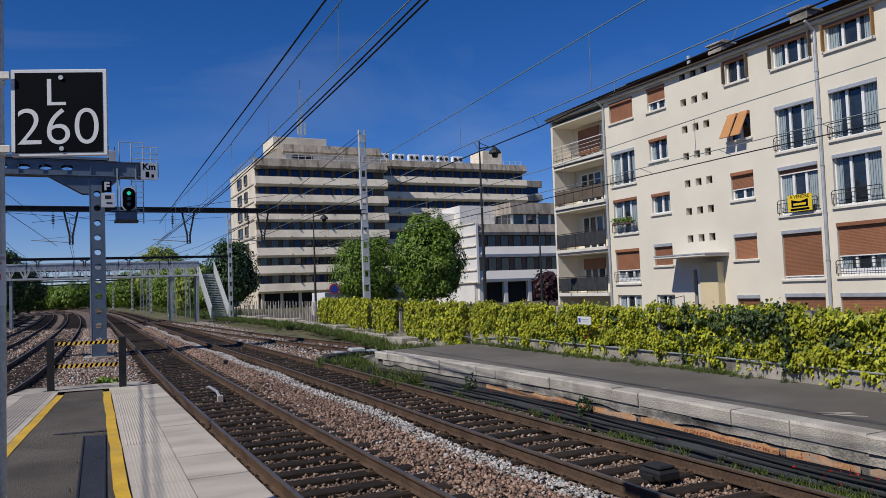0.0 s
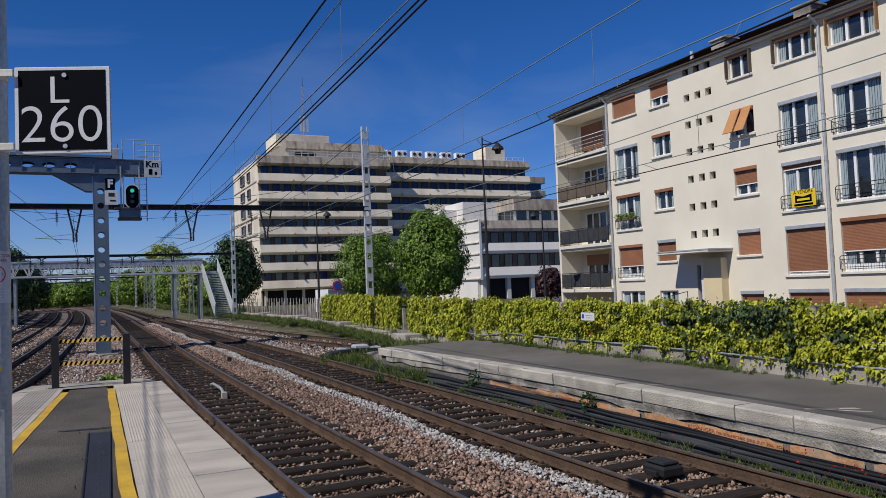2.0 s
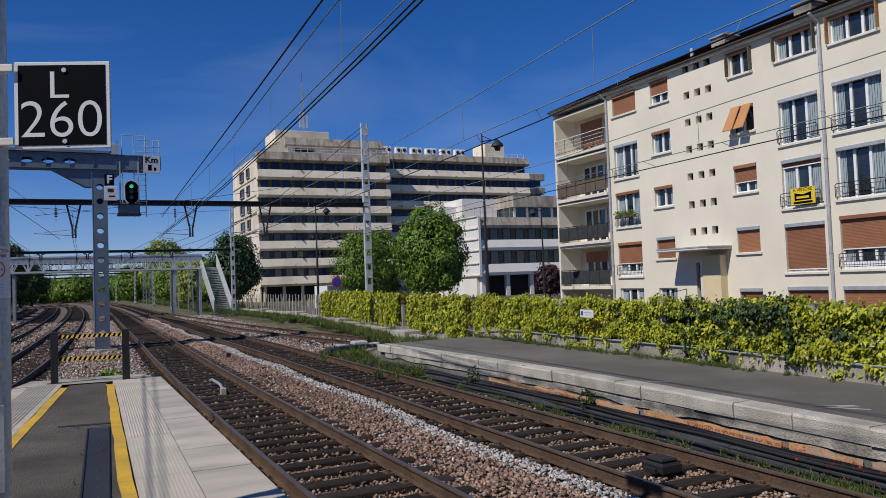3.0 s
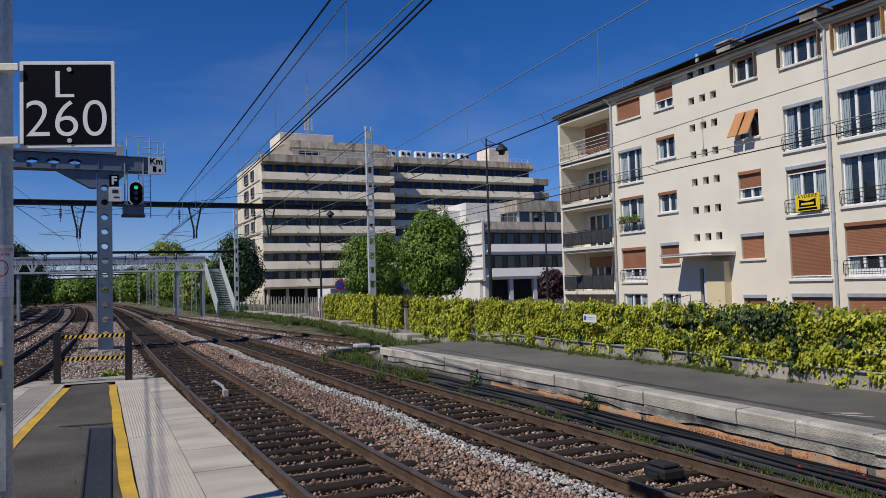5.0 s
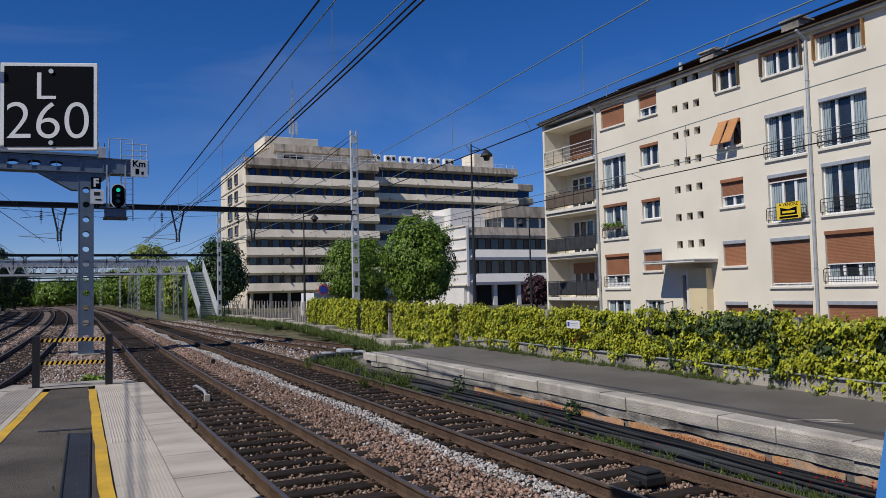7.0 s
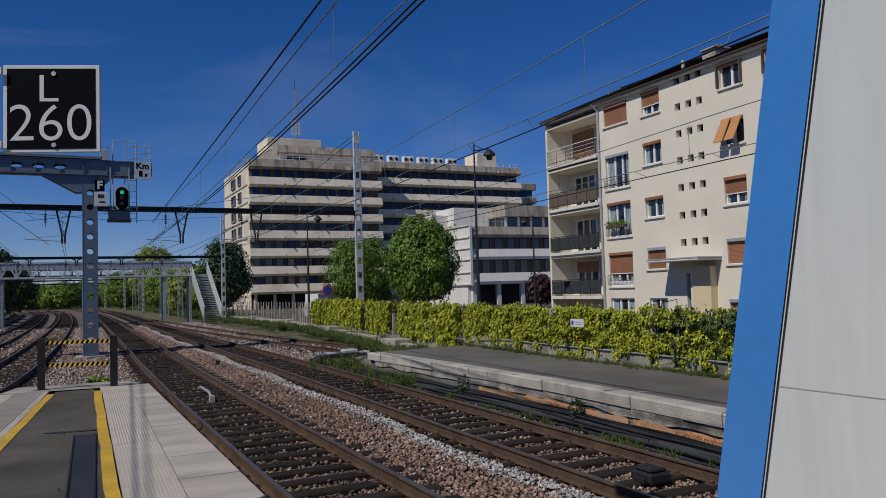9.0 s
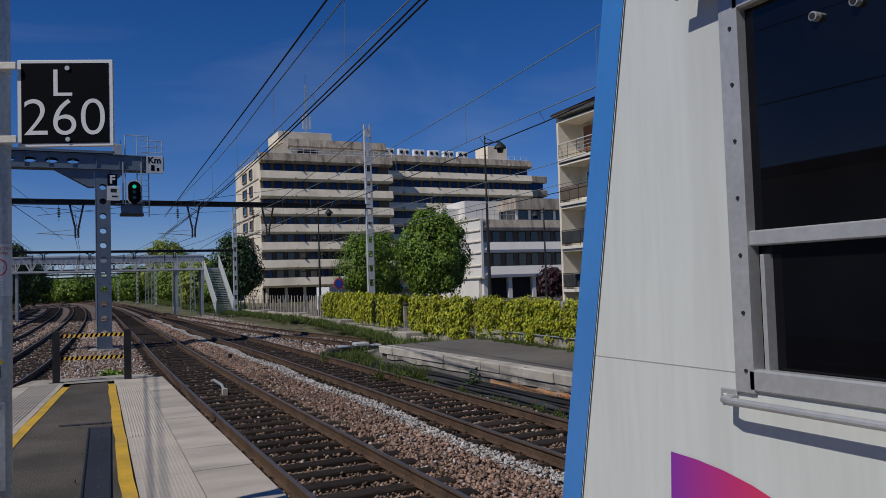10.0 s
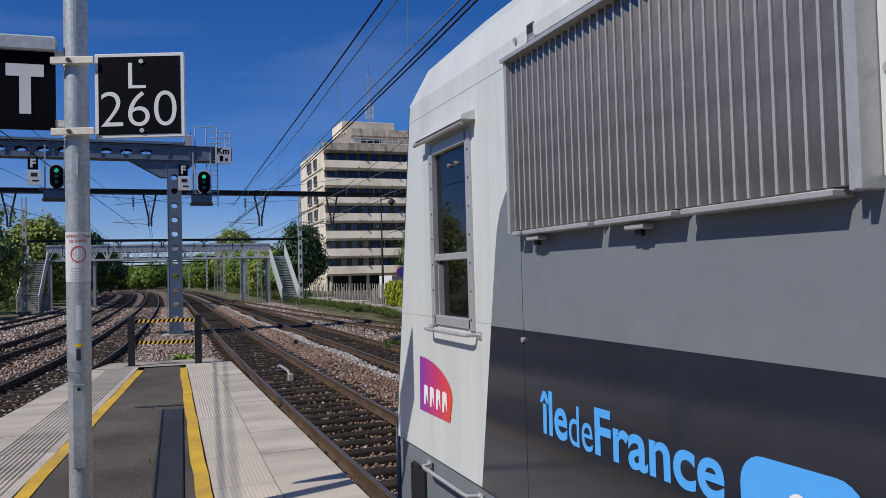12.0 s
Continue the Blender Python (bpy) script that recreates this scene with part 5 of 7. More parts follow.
# ---- hedge on the boundary fence ----
def leaf_bank(name, y0, y1, top, thick, count, size, material, label, seed, gaps=(), low=-0.02, base=0.55):
    rng = np.random.default_rng(seed)
    y = rng.uniform(y0, y1, count)
    s = rng.random(count)
    crest = top + 0.05 * np.sin(y * 2.1) + 0.035 * np.sin(y * 5.3 + 1) + 0.03 * np.sin(y * 11.0)
    foot = base + low + np.array([max(0.0, 0.5 * noise.noise((a * 0.55, seed, 4.0)) + 0.1) for a in y])
    z = foot + (crest - foot) * s ** 0.85 + rng.normal(0, 0.05, count)
    bulge = np.array([0.17 * noise.noise((a * 1.9, b * 2.6, seed)) + 0.1 * noise.noise((a * 5.0, b * 6.0, seed)) for a, b in zip(y, z)])
    side = np.where(rng.random(count) < 0.82, -1.0, 1.0)
    x = np.array([hedge_x(a) for a in y]) + 0.22 + side * (thick * (0.45 + 0.35 * np.sin(np.pi * np.clip(s, 0.05, 0.95)))) + bulge + rng.normal(0, 0.05, count)
    keep = np.ones(count, bool)
    for ga, gb, gz0, gz1, dens in gaps:
        keep &= ~((y > ga) & (y < gb) & (z > gz0) & (z < gz1) & (rng.random(count) > dens))
    nz = noise_keep(y, z, seed) | (s > 0.9)
    keep &= nz
    c = np.stack([x, y, z], 1)[keep]
    nrm = np.stack([side, np.zeros(count), np.full(count, 0.75)], 1)[keep]
    return solo(name, leaves("hedge", c, nrm, size * rng.uniform(0.6, 1.35, len(c)), rng, [material, M_HEDGEMID if material == M_HEDGE else material], (rng.random(len(c)) < 0.2).astype(int), lobed=True, droop=True, loose=0.38), (0, 0, 0), label, "hedge", kind="stuff")


def noise_keep(y, z, seed):
    return np.array([noise.noise((a * 1.3, b * 1.8, seed * 3.1)) > -0.5 for a, b in zip(y, z)])


leaf_bank("creeper_hedge", -2, 22.8, 1.78, 0.2, 96000, 0.073, M_HEDGE, "yellow-green creeper hedge on the boundary fence", 31,
          gaps=((9.8, 11.6, 1.15, 1.6, 0.3), (7.4, 8.5, 1.1, 1.5, 0.4), (12.4, 12.9, 1.0, 1.35, 0.5), (20.2, 20.7, 0.8, 1.5, 0.25), (15.0, 15.9, 1.0, 1.3, 0.35)))
# Inner layer of dark leaves puts the hedge's shaded depth into colour.
leaf_bank("hedge_inside", -2, 22.6, 1.66, 0.05, 16000, 0.11, M_HEDGEDARK, "dark leaf layer painting the shade inside the hedge", 36,
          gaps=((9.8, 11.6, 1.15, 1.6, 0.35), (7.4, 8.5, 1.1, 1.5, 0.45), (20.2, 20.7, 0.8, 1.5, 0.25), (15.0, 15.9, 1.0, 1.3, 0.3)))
leaf_bank("ivy_clump", 9.3, 12.2, 1.8, 0.34, 3600, 0.075, M_HEDGEDARK, "dark green ivy growing through the hedge", 32, gaps=((9.6, 12.0, 0.6, 1.3, 0.1),))
leaf_bank("creeper_hedge", 23.4, 31.4, 1.78, 0.34, 13000, 0.125, M_HEDGE, "yellow-green creeper hedge on the boundary fence", 33, base=0.2, gaps=((26.5, 27.4, 0, 3, 0.2), (23.4, 24.0, 0, 1.3, 0.5)))
leaf_bank("creeper_hedge", 33.2, 37.5, 1.78, 0.3, 6000, 0.14, M_HEDGE, "yellow-green creeper hedge on the boundary fence", 34, base=0.2)
leaf_bank("creeper_hedge", 38.6, 53, 1.85, 0.34, 16000, 0.16, M_HEDGE, "yellow-green creeper hedge on the boundary fence", 35, base=0.2)
lowwall = thing("boundary_wall", (0, 0, 0), "low stained concrete wall under the hedge", "wall", kind="structure")
for k in range(34):
    y0 = -14 + k * 2.0
    y1 = y0 + 1.985
    a, b = hedge_x(y0), hedge_x(y1)
    z0 = P2 if y0 < 21 else 0.1
    h = (0.30 if y0 < 21 else 0.25) + 0.03 * math.sin(k * 1.9)
    part("wall_block", Mesh().prism([(a + 0.04, y0), (a + 0.3, y0), (b + 0.3, y1), (b + 0.04, y1)], z0 - 0.5, z0 + h, "z", M_OLDCONC), lowwall)
fence = thing("boundary_fence", (0, 0, 0), "concrete post fence with a pipe rail along the hedge", "fence")
for k in range(44):
    y = 1 + k * 2.0
    zb = P2 if y < 21 else 0.1
    part("post", Mesh().box(hedge_x(y) + 0.1, hedge_x(y) + 0.22, y - 0.06, y + 0.06, zb, zb + 1.25, M_OLDCONC, 0.015), fence)
pr = Mesh()
pts = [(hedge_x(y) + 0.0, y, 0.86 if y < 21 else 0.7) for y in np.arange(-2, 30, 2.0)]
pr.chain(pts, 0.016, M_GALV, 6)
part("pipe_rail", pr, fence, "pale pipe rail")
pk = Mesh()
for k in range(44):
    y = 46 + k * 0.9
    pk.box(hedge_x(y) + 0.12, hedge_x(y) + 0.16, y - 0.08, y + 0.08, 0.1, 1.7 + 0.04 * math.sin(k * 2.7), M_OLDCONC)
tagged(part("picket", pk, fence, "pale concrete pickets"), kind="stuff")
# concrete cable trough along the fence
tr_ = thing("cable_trough", (0, 0, 0), "pale concrete cable trough beside the siding", "cable trough")
for k in range(30):
    y0, y1 = 27 + k * 2.0, 27 + k * 2.0 + 1.97
    a, b = hedge_x(y0) - 0.9, hedge_x(y1) - 0.9
    part("trough_length", Mesh().prism([(a, y0), (a + 0.35, y0), (b + 0.35, y1), (b, y1)], -0.1, 0.30 + 0.03 * math.sin(k * 2.3), "z", M_SLAB), tr_)
for k, y in enumerate((29, 43, 58, 70)):
    part("cable_pit", Mesh().box(hedge_x(y) - 1.2, hedge_x(y) - 0.5, y - 0.7, y + 0.7, -0.3, 0.45, M_OLDCONC, 0.03), tr_)

# ---- overhead line ----


def mast(name, x, y, h, label, w=0.34, z0=-0.4):
    """A steel mast of two channels with batten plates."""
    t = thing(name, (x, y, z0), label, "catenary mast", "catenary masts")
    for s in (-1, 1):
        m = Mesh()
        m.box(s * w / 2 - 0.02, s * w / 2 + 0.02, -0.13, 0.13, 0, h - z0, M_GALVBRIGHT)
        m.box(min(s * w / 2, s * (w / 2 - 0.08)), max(s * w / 2, s * (w / 2 - 0.08)), -0.13, -0.11, 0, h - z0, M_GALVBRIGHT)
        part("channel", m, t)
    bat = Mesh().box(-w / 2, w / 2, -0.145, -0.132, 0, 0.52, M_GALVBRIGHT).data("batten_plate")
    for z in np.arange(0.3, h - z0 - 0.6, 0.95):
        part("batten_plate", bat, t, at=Matrix.Translation((0, 0, z)))
    part("foot", Mesh().box(-0.45, 0.45, -0.4, 0.4, -0.3, 0.4, M_OLDCONC, 0.04), t)
    return t


def portal(y, x0, x1, z, drops, label, size=0.3, lattice=False, slope=0.0):
    t = thing("catenary_beam", (0, y, z), label, "catenary beam")
    b = Mesh()
    b.box(x0, x1, -size / 2, size / 2, -0.02 - size * 0.45, -size * 0.45 + 0.02, M_IRON)
    b.box(x0, x1, -size / 2, size / 2, size * 0.45 - 0.02, size * 0.45 + 0.02, M_IRON)
    b.box(x0, x1, -0.02, 0.02, -size * 0.45, size * 0.45, M_IRON)
    for x in np.arange(x0 + 1, x1, 2.0):
        b.box(x - 0.02, x + 0.02, -size / 2, size / 2, -size * 0.45, size * 0.45, M_IRON)
    part("beam", b, t, "dark steel beam")
    for x, zd in drops:
        d = Mesh()
        d.chain([(x - 0.35, 0, -size / 2), (x - 0.08, 0, zd + 0.5), (x - 0.08, 0, zd), (x + 0.08, 0, zd), (x + 0.08, 0, zd + 0.5), (x + 0.35, 0, -size / 2)], 0.055, M_IRON, 5)
        for i in range(4):
            f = i / 4
            d.bar((x - 0.3 + 0.22 * f, 0, zd * f - 0.2), (x + 0.3 - 0.22 * f, 0, zd * f - 0.45), 0.02, M_IRON, 4)
        part("hanger", d, t, "dark lattice drop bracket")
        ins = Mesh()
        for i in range(5):
            ins.bar((x - 0.9, 0, -0.35 - i * 0.11), (x - 0.9, 0, -0.41 - i * 0.11), 0.09, M_MULLION, 8, 0.05)
        ins.bar((x - 0.9, 0, 0), (x - 0.9, 0, -1.1), 0.02, M_IRON, 4)
        part("insulator", ins, t, "brown porcelain insulator")
        arm = Mesh().bar((x, 0, zd + 0.1), (x - 2.0, 0.1, zd + 0.25), 0.025, M_GALV, 5)
        arm.bar((x, 0, zd + 0.45), (x - 1.5, 0.1, zd + 0.3), 0.018, M_GALV, 4)
        part("registration_arm", arm, t)
    return t


portal(48, -11, 17.7, 7.6, [(-7.2, -2.0), (0.08, -2.0), (6.43, -2.0), (10.9, -2.0)], "dark steel catenary beam across all tracks")
mast("catenary_mast", 17.65, 48, 13.1, "tall pale steel catenary mast beside the siding", 0.42)
mast("catenary_mast", -11.2, 48, 9.5, "pale steel catenary mast beyond the outer track")
portal(78, -10.2, 14.4, 6.25, [(-6.5, -0.7), (-2.6, -0.7), (1.2, -0.7), (5.0, -0.7), (8.6, -0.7)], "second dark catenary beam across the tracks", 0.22)
mast("catenary_mast", 14.35, 78, 10.6, "pale steel catenary mast beside the footbridge stairs")
mast("catenary_mast", -10.2, 76, 10.0, "pale steel catenary mast beyond the outer track")
for i, y in enumerate((118, 150, 185, 225)):
    s = (LINE["one"](y) - 4.7)
    portal(y, -10.5 + s, 13 + s, 6.6, [(-3 + s, -0.8), (1 + s, -0.8), (4.7 + s, -0.8)], "distant catenary beam across the tracks", 0.25)
    mast("catenary_mast", 13 + s, y, 8.5, "distant catenary mast beside the tracks")
    mast("catenary_mast", -10.5 + s, y, 8.5, "distant catenary mast beside the tracks")
for x, y in ((12.6, 96), (11.9, 104), (12.3, 112), (11.2, 132), (11.0, 141)):
    t = thing("lattice_mast", (x, y, -0.3), "grey lattice catenary mast beside the tracks", "catenary mast", "catenary masts")
    m = Mesh()
    for a, b in ((-0.3, -0.2), (0.3, -0.2), (-0.3, 0.2), (0.3, 0.2)):
        m.bar((a, b, 0), (a * 0.6, b * 0.6, 6.5), 0.04, M_GALV, 4)
    for k in range(9):
        m.bar((-0.3, -0.2, k * 0.7), (0.28, -0.2, k * 0.7 + 0.7), 0.025, M_GALV, 4)
        m.bar((0.3, -0.2, k * 0.7), (-0.28, -0.2, k * 0.7 + 0.7), 0.025, M_GALV, 4)
    part("lattice", m, t)


def wire(name, pts, r, material, label, droppers=None):
    t = thing(name, (0, 0, 0), label, "overhead wire", "overhead wires")
    part("wire", Mesh().chain(pts, r, material, 5), t)
    if droppers:
        for a, b in droppers:
            part("dropper", Mesh().bar(a, b, 0.006, M_WIREPALE, 4), t)


def span(x0, dx, z, y0, y1, n=12):
    return [(x0 + dx * y, y, z) for y in np.linspace(y0, y1, n + 1)]


def strung(knots, y0=-14, y1=48):
    """A wire through knots (y, x, z), straight between them."""
    ys_, xs_, zs_ = zip(*knots)
    return [(float(np.interp(y, ys_, xs_)), y, float(np.interp(y, ys_, zs_))) for y in sorted(set(ys_) | {y0, y1})]


def lerp_at(pts, y):
    return tuple(np.interp(y, [p[1] for p in pts], [p[k] for p in pts]) for k in (0, 1, 2))


def catenary(mes, aux, con, first=-1.0, twin=False):
    """A messenger, an auxiliary and a contact wire, with long droppers above and short links below."""
    a, b, c = strung(mes), strung(aux), strung(con)
    dr1 = [(lerp_at(a, y), lerp_at(b, y)) for y in np.arange(first, 47, 5.4)]
    dr2 = [(lerp_at(b, y), lerp_at(c, y)) for y in np.arange(first - 0.7, 47, 2.7)]
    wire("messenger_wire", a, 0.011, M_WIREPALE, "patinated messenger wire over the track", dr1)
    wire("auxiliary_wire", b, 0.010, M_WIREPALE, "patinated auxiliary wire under the messenger", dr2)
    wire("contact_wire", c, 0.013, M_WIRE, "dark contact wire over the track")
    if twin:
        wire("contact_wire", [(p[0] - 0.06, p[1], p[2] + 0.02) for p in c], 0.012, M_WIRE, "second dark contact wire beside the first")


catenary([(-14, 2.9, 6.9), (8.5, 3.57, 6.7), (16.15, 3.84, 6.65), (21.8, 4.09, 6.63), (25.7, 4.22, 6.65), (48, 4.75, 6.9)],
         [(-14, 2.9, 5.72), (8.24, 3.56, 5.72), (10.8, 3.64, 5.72), (16.15, 3.84, 5.72), (21.8, 4.09, 5.72), (25.7, 4.22, 5.72), (48, 4.7, 5.72)],
         [(-14, 2.5, 5.5), (7.47, 3.5, 5.5), (9.8, 3.63, 5.5), (15.14, 3.89, 5.5), (23.9, 4.2, 5.5), (48, 4.6, 5.5)], first=-0.05, twin=True)
wire("feeder_wire", strung([(-14, 2.65, 6.8), (11.42, 3.53, 6.8), (16.96, 3.74, 6.8), (34.45, 4.33, 6.8), (48, 4.8, 6.8)]), 0.017, M_WIRE, "thick dark feeder wire over the track")
catenary([(-14, 7.2, 7.2), (10.63, 8.15, 6.72), (15.85, 8.37, 6.585), (24.0, 8.9, 6.55), (48, 9.6, 6.9)],
         [(-14, 7.1, 5.7), (9.05, 8.05, 5.7), (10.63, 8.15, 5.7), (15.85, 8.37, 5.7), (24.0, 9.0, 5.7), (48, 9.6, 5.7)],
         [(-14, 6.6, 5.5), (6.28, 7.78, 5.5), (9.2, 7.99, 5.5), (12.6, 8.37, 5.5), (23.19, 8.91, 5.5), (48, 9.4, 5.5)], first=-0.17)
catenary([(-14, 12.2, 6.1), (8.42, 12.72, 6.09), (12.1, 12.9, 6.07), (19.56, 13.13, 5.9), (48, 14.5, 6.2)],
         [(-14, 12.2, 5.22), (8.42, 12.72, 5.22), (12.1, 12.9, 5.22), (19.57, 13.13, 5.22), (48, 14.5, 5.22)],
         [(-14, 12.9, 5.1), (8.8, 13.28, 5.1), (12.5, 13.33, 5.1), (20.4, 13.65, 5.1), (48, 14.6, 5.1)], first=2.33)
for xc, dc, xm, dm in ((-3.99, 0.07, -5.16, 0.08), (-9.0, 0.11, -9.0, 0.11)):
    wire("contact_wire", span(xc, dc, 5.5, -14, 48), 0.012, M_WIRE, "dark contact wire over a far track")
    wire("messenger_wire", span(xm, dm, 6.9, -14, 48), 0.010, M_WIRE, "messenger wire over a far track")
for xa, xb in ((0.0, 0.4), (-4.2, -3.2), (6.4, 4.8), (10.5, 8.0)):
    for za, zb in ((5.6, 5.5), (7.0, 6.2)):
        wire("contact_wire" if za < 6 else "messenger_wire", [(xa, 48, za), ((xa + xb) / 2, 63, (za + zb) / 2 - (0.25 if za > 6 else 0)), (xb, 78, zb)], 0.014, M_WIRE, "dark wire between two catenary beams")
        wire("contact_wire" if za < 6 else "messenger_wire", [(xb, 78, zb), (xb, 118, zb + 0.1)], 0.016, M_WIRE, "dark wire running on beyond the footbridge")
wire("stay_wire", [(17.6, 48, 12.6), (14.4, 60, 9.2), (11, 78, 6.4)], 0.02, M_WIRE, "dark stay wire down from the tall mast")
wire("stay_wire", [(17.6, 48, 12.9), (10, 30, 8.2)], 0.015, M_WIRE, "dark stay wire from the tall mast")
wire("stay_wire", [(17.6, 48, 9.5), (6.4, 48, 7.8), (-2, 52, 7.2)], 0.014, M_WIRE, "slack cable along the catenary beam")
wire("stay_wire", [(14.3, 78, 10.2), (4, 60, 8), (-6, 48, 7.6)], 0.014, M_WIRE, "slack cable from the second mast")

# ---- footbridge ----
fb = thing("footbridge", (0, 86, 0), "grey steel lattice footbridge over the tracks with stairs at both ends", "footbridge")
dk = Mesh().box(-9.5, 13.8, -1.0, 1.0, 4.55, 4.75, M_GALV)
part("deck", dk, fb)
for yy, nm in ((-1.0, "truss"), (1.0, "truss")):
    m = Mesh()
    for z in (4.65, 6.1):
        m.box(-9.5, 12.4, yy - 0.06, yy + 0.06, z - 0.08, z + 0.08, M_GALVBRIGHT)
    for k in range(16):
        x = -9.5 + k * 1.37
        m.bar((x, yy, 4.65), (x, yy, 6.1), 0.05, M_GALVBRIGHT, 4)
        m.bar((x, yy, 4.65), (x + 0.68, yy, 6.1), 0.045, M_GALVBRIGHT, 4)
        m.bar((x + 0.68, yy, 6.1), (x + 1.37, yy, 4.65), 0.045, M_GALVBRIGHT, 4)
    part(nm, m, fb, "riveted lattice truss")
    part("mesh_screen", Mesh().box(-9.5, 12.4, yy - 0.01, yy + 0.01, 5.5, 6.05, M_ZINC), fb)
for xs in (-9.3, -5.2, 1.9, 9.6, 12.2):
    for yy in (-0.8, 0.8):
        part("leg", Mesh().box(xs - 0.12, xs + 0.12, yy - 0.12, yy + 0.12, -0.4, 4.55, M_GALV), fb)


def stairs(sx, x0, x1, y_top, y_bot, shift):
    st = new("stair_flight")
    st.parent = fb
    n = 26
    for k in range(n):
        f = k / n
        y, z = y_top + (y_bot - y_top) * f, 4.7 * (1 - f)
        part("step", Mesh().box(x0 + shift * f, x1 + shift * f, y - 0.16, y + 0.16, z - 0.07, z, M_GALV), st)
    for xx in (x0, x1):
        g = Mesh()
        g.faces([(xx, y_top + 0.3, 4.6), (xx, y_top + 0.3, 6.1), (xx + shift, y_bot, 1.3), (xx + shift, y_bot, -0.2),
                 (xx + 0.08, y_top + 0.3, 4.6), (xx + 0.08, y_top + 0.3, 6.1), (xx + 0.08 + shift, y_bot, 1.3), (xx + 0.08 + shift, y_bot, -0.2)],
                [(0, 1, 2, 3), (7, 6, 5, 4), (1, 5, 6, 2), (0, 3, 7, 4), (0, 4, 5, 1), (2, 6, 7, 3)], M_GALVBRIGHT)
        part("stringer", g, st, "pale solid stair side")


stairs(1, 12.3, 14.0, -0.6, -6.5, 0.4)
stairs(-1, -11.2, -9.4, -0.6, -6.5, -0.2)
part("abutment", Mesh().box(-11.4, -9.2, -4, -1, -0.4, 1.5, M_OLDCONC), fb)

# ---- signal gantry ----
GY = 38.0
sg = thing("signal_gantry", (1.14, GY, -0.35), "blue-grey steel signal gantry with a perforated mast", "signal gantry")


def perforated(outline_w, z0, z1, holes, t, y, material, vertical=True, hr=0.11, hl=0.11):
    """A plate with round or long holes punched through it."""
    m = Mesh()
    m.weld = True
    cuts = [z0] + [c for h in holes for c in (h - hl * 1.5, h + hl * 1.5)] + [z1]
    half = outline_w / 2

    def emit(a, b, u0, u1):
        if vertical:
            m.box(u0, u1, y - t, y + t, a, b, material)
        else:
            m.box(a, b, y - t, y + t, u0, u1, material)
    for i in range(0, len(cuts) - 1, 2):
        emit(cuts[i], cuts[i + 1], -half, half)
    n = 12
    for h in holes:
        a, b = h - hl * 1.5, h + hl * 1.5
        ring = []
        for k in range(4 * n):
            an = 2 * math.pi * (k + 0.5) / (4 * n)
            c, s = math.cos(an), math.sin(an)
            q = max(abs(c), abs(s))
            ring.append(((hr * c, hl * s), (half * c / q, (hl * 1.5) * s / q)))
        for yy in (y - t, y + t):
            vs, fs = [], []
            for (ix, iz), (ox, oz) in ring:
                vs += [(ix, yy, h + iz), (ox, yy, h + oz)] if vertical else [(h + iz, yy, ix), (h + oz, yy, ox)]
            L = len(ring)
            fs = [(2 * k, 2 * k + 1, 2 * ((k + 1) % L) + 1, 2 * ((k + 1) % L)) for k in range(L)]
            m.faces(vs, fs, material)
        vs = []
        for (ix, iz), _ in ring:
            vs += [(ix, y - t, h + iz), (ix, y + t, h + iz)] if vertical else [(h + iz, y - t, ix), (h + iz, y + t, ix)]
        m.faces(vs, [(2 * k, 2 * k + 1, 2 * ((k + 1) % L) + 1, 2 * ((k + 1) % L)) for k in range(L)], material)
    return m


holes = [0.95 + 0.66 * k for k in range(11)]
for yy in (-0.3, 0.3):
    part("mast_plate", perforated(0.60, 0, 8.35, holes, 0.012, yy, M_STEELBLUE, hr=0.145, hl=0.135), sg)
fl = Mesh()
for s in (-0.30, 0.30):
    fl.box(s - 0.012, s + 0.012, -0.32, 0.32, 0, 8.35, M_STEELBLUE)
part("mast_flange", fl, sg)
part("mast_foot", Mesh().box(-0.6, 0.6, -0.6, 0.6, -0.2, 0.25, M_OLDCONC, 0.03), sg)
bholes = [-8.0 + 0.85 * k for k in range(9)]
for yy in (-0.35, 0.35):
    bp = perforated(0.62, -9.0, -0.45, bholes, 0.012, yy, M_STEELBLUE, vertical=False, hr=0.12, hl=0.26)
    bp.box(-0.45, 2.55, yy - 0.012, yy + 0.012, -0.31, 0.31, M_STEELBLUE)
    o = part("beam_plate", bp, sg)
    o.location.z = 8.68
bf = Mesh()
for z in (8.35, 9.0):
    bf.box(-9.0, 2.55, -0.42, 0.42, z - 0.02, z + 0.02, M_STEELBLUE)
for x in np.arange(-8.8, 2.6, 0.95):
    bf.box(x - 0.015, x + 0.015, -0.42, -0.36, 8.35, 9.0, M_STEELBLUE)
bf.box(-9, 0.5, -0.5, 0.5, 9.05, 9.16, M_STEELBLUE)
part("beam_flange", bf, sg)
part("gusset", Mesh().prism([(-2.0, 8.33), (-0.33, 8.33), (-0.33, 7.55), (-0.6, 7.55)], -0.3, 0.3, "y", M_STEELBLUE).prism([(0.33, 8.33), (1.0, 8.33), (0.33, 7.7)], -0.3, 0.3, "y", M_STEELBLUE), sg)
cg = Mesh()
for x in (0.95, 1.45, 1.95):
    cg.bar((x, -0.3, 6.2), (x, -0.3, 9.95), 0.025, M_GALV, 5)
for x in (2.3, 2.55):
    cg.bar((x, -0.3, 9.0), (x, -0.3, 9.75), 0.02, M_GALV, 5)
for z in (9.2, 9.45, 9.75, 9.95):
    cg.bar((0.95 if z > 9.8 else 1.6, -0.3, z), (1.95 if z > 9.8 else 2.6, -0.3, z), 0.02, M_GALV, 5)
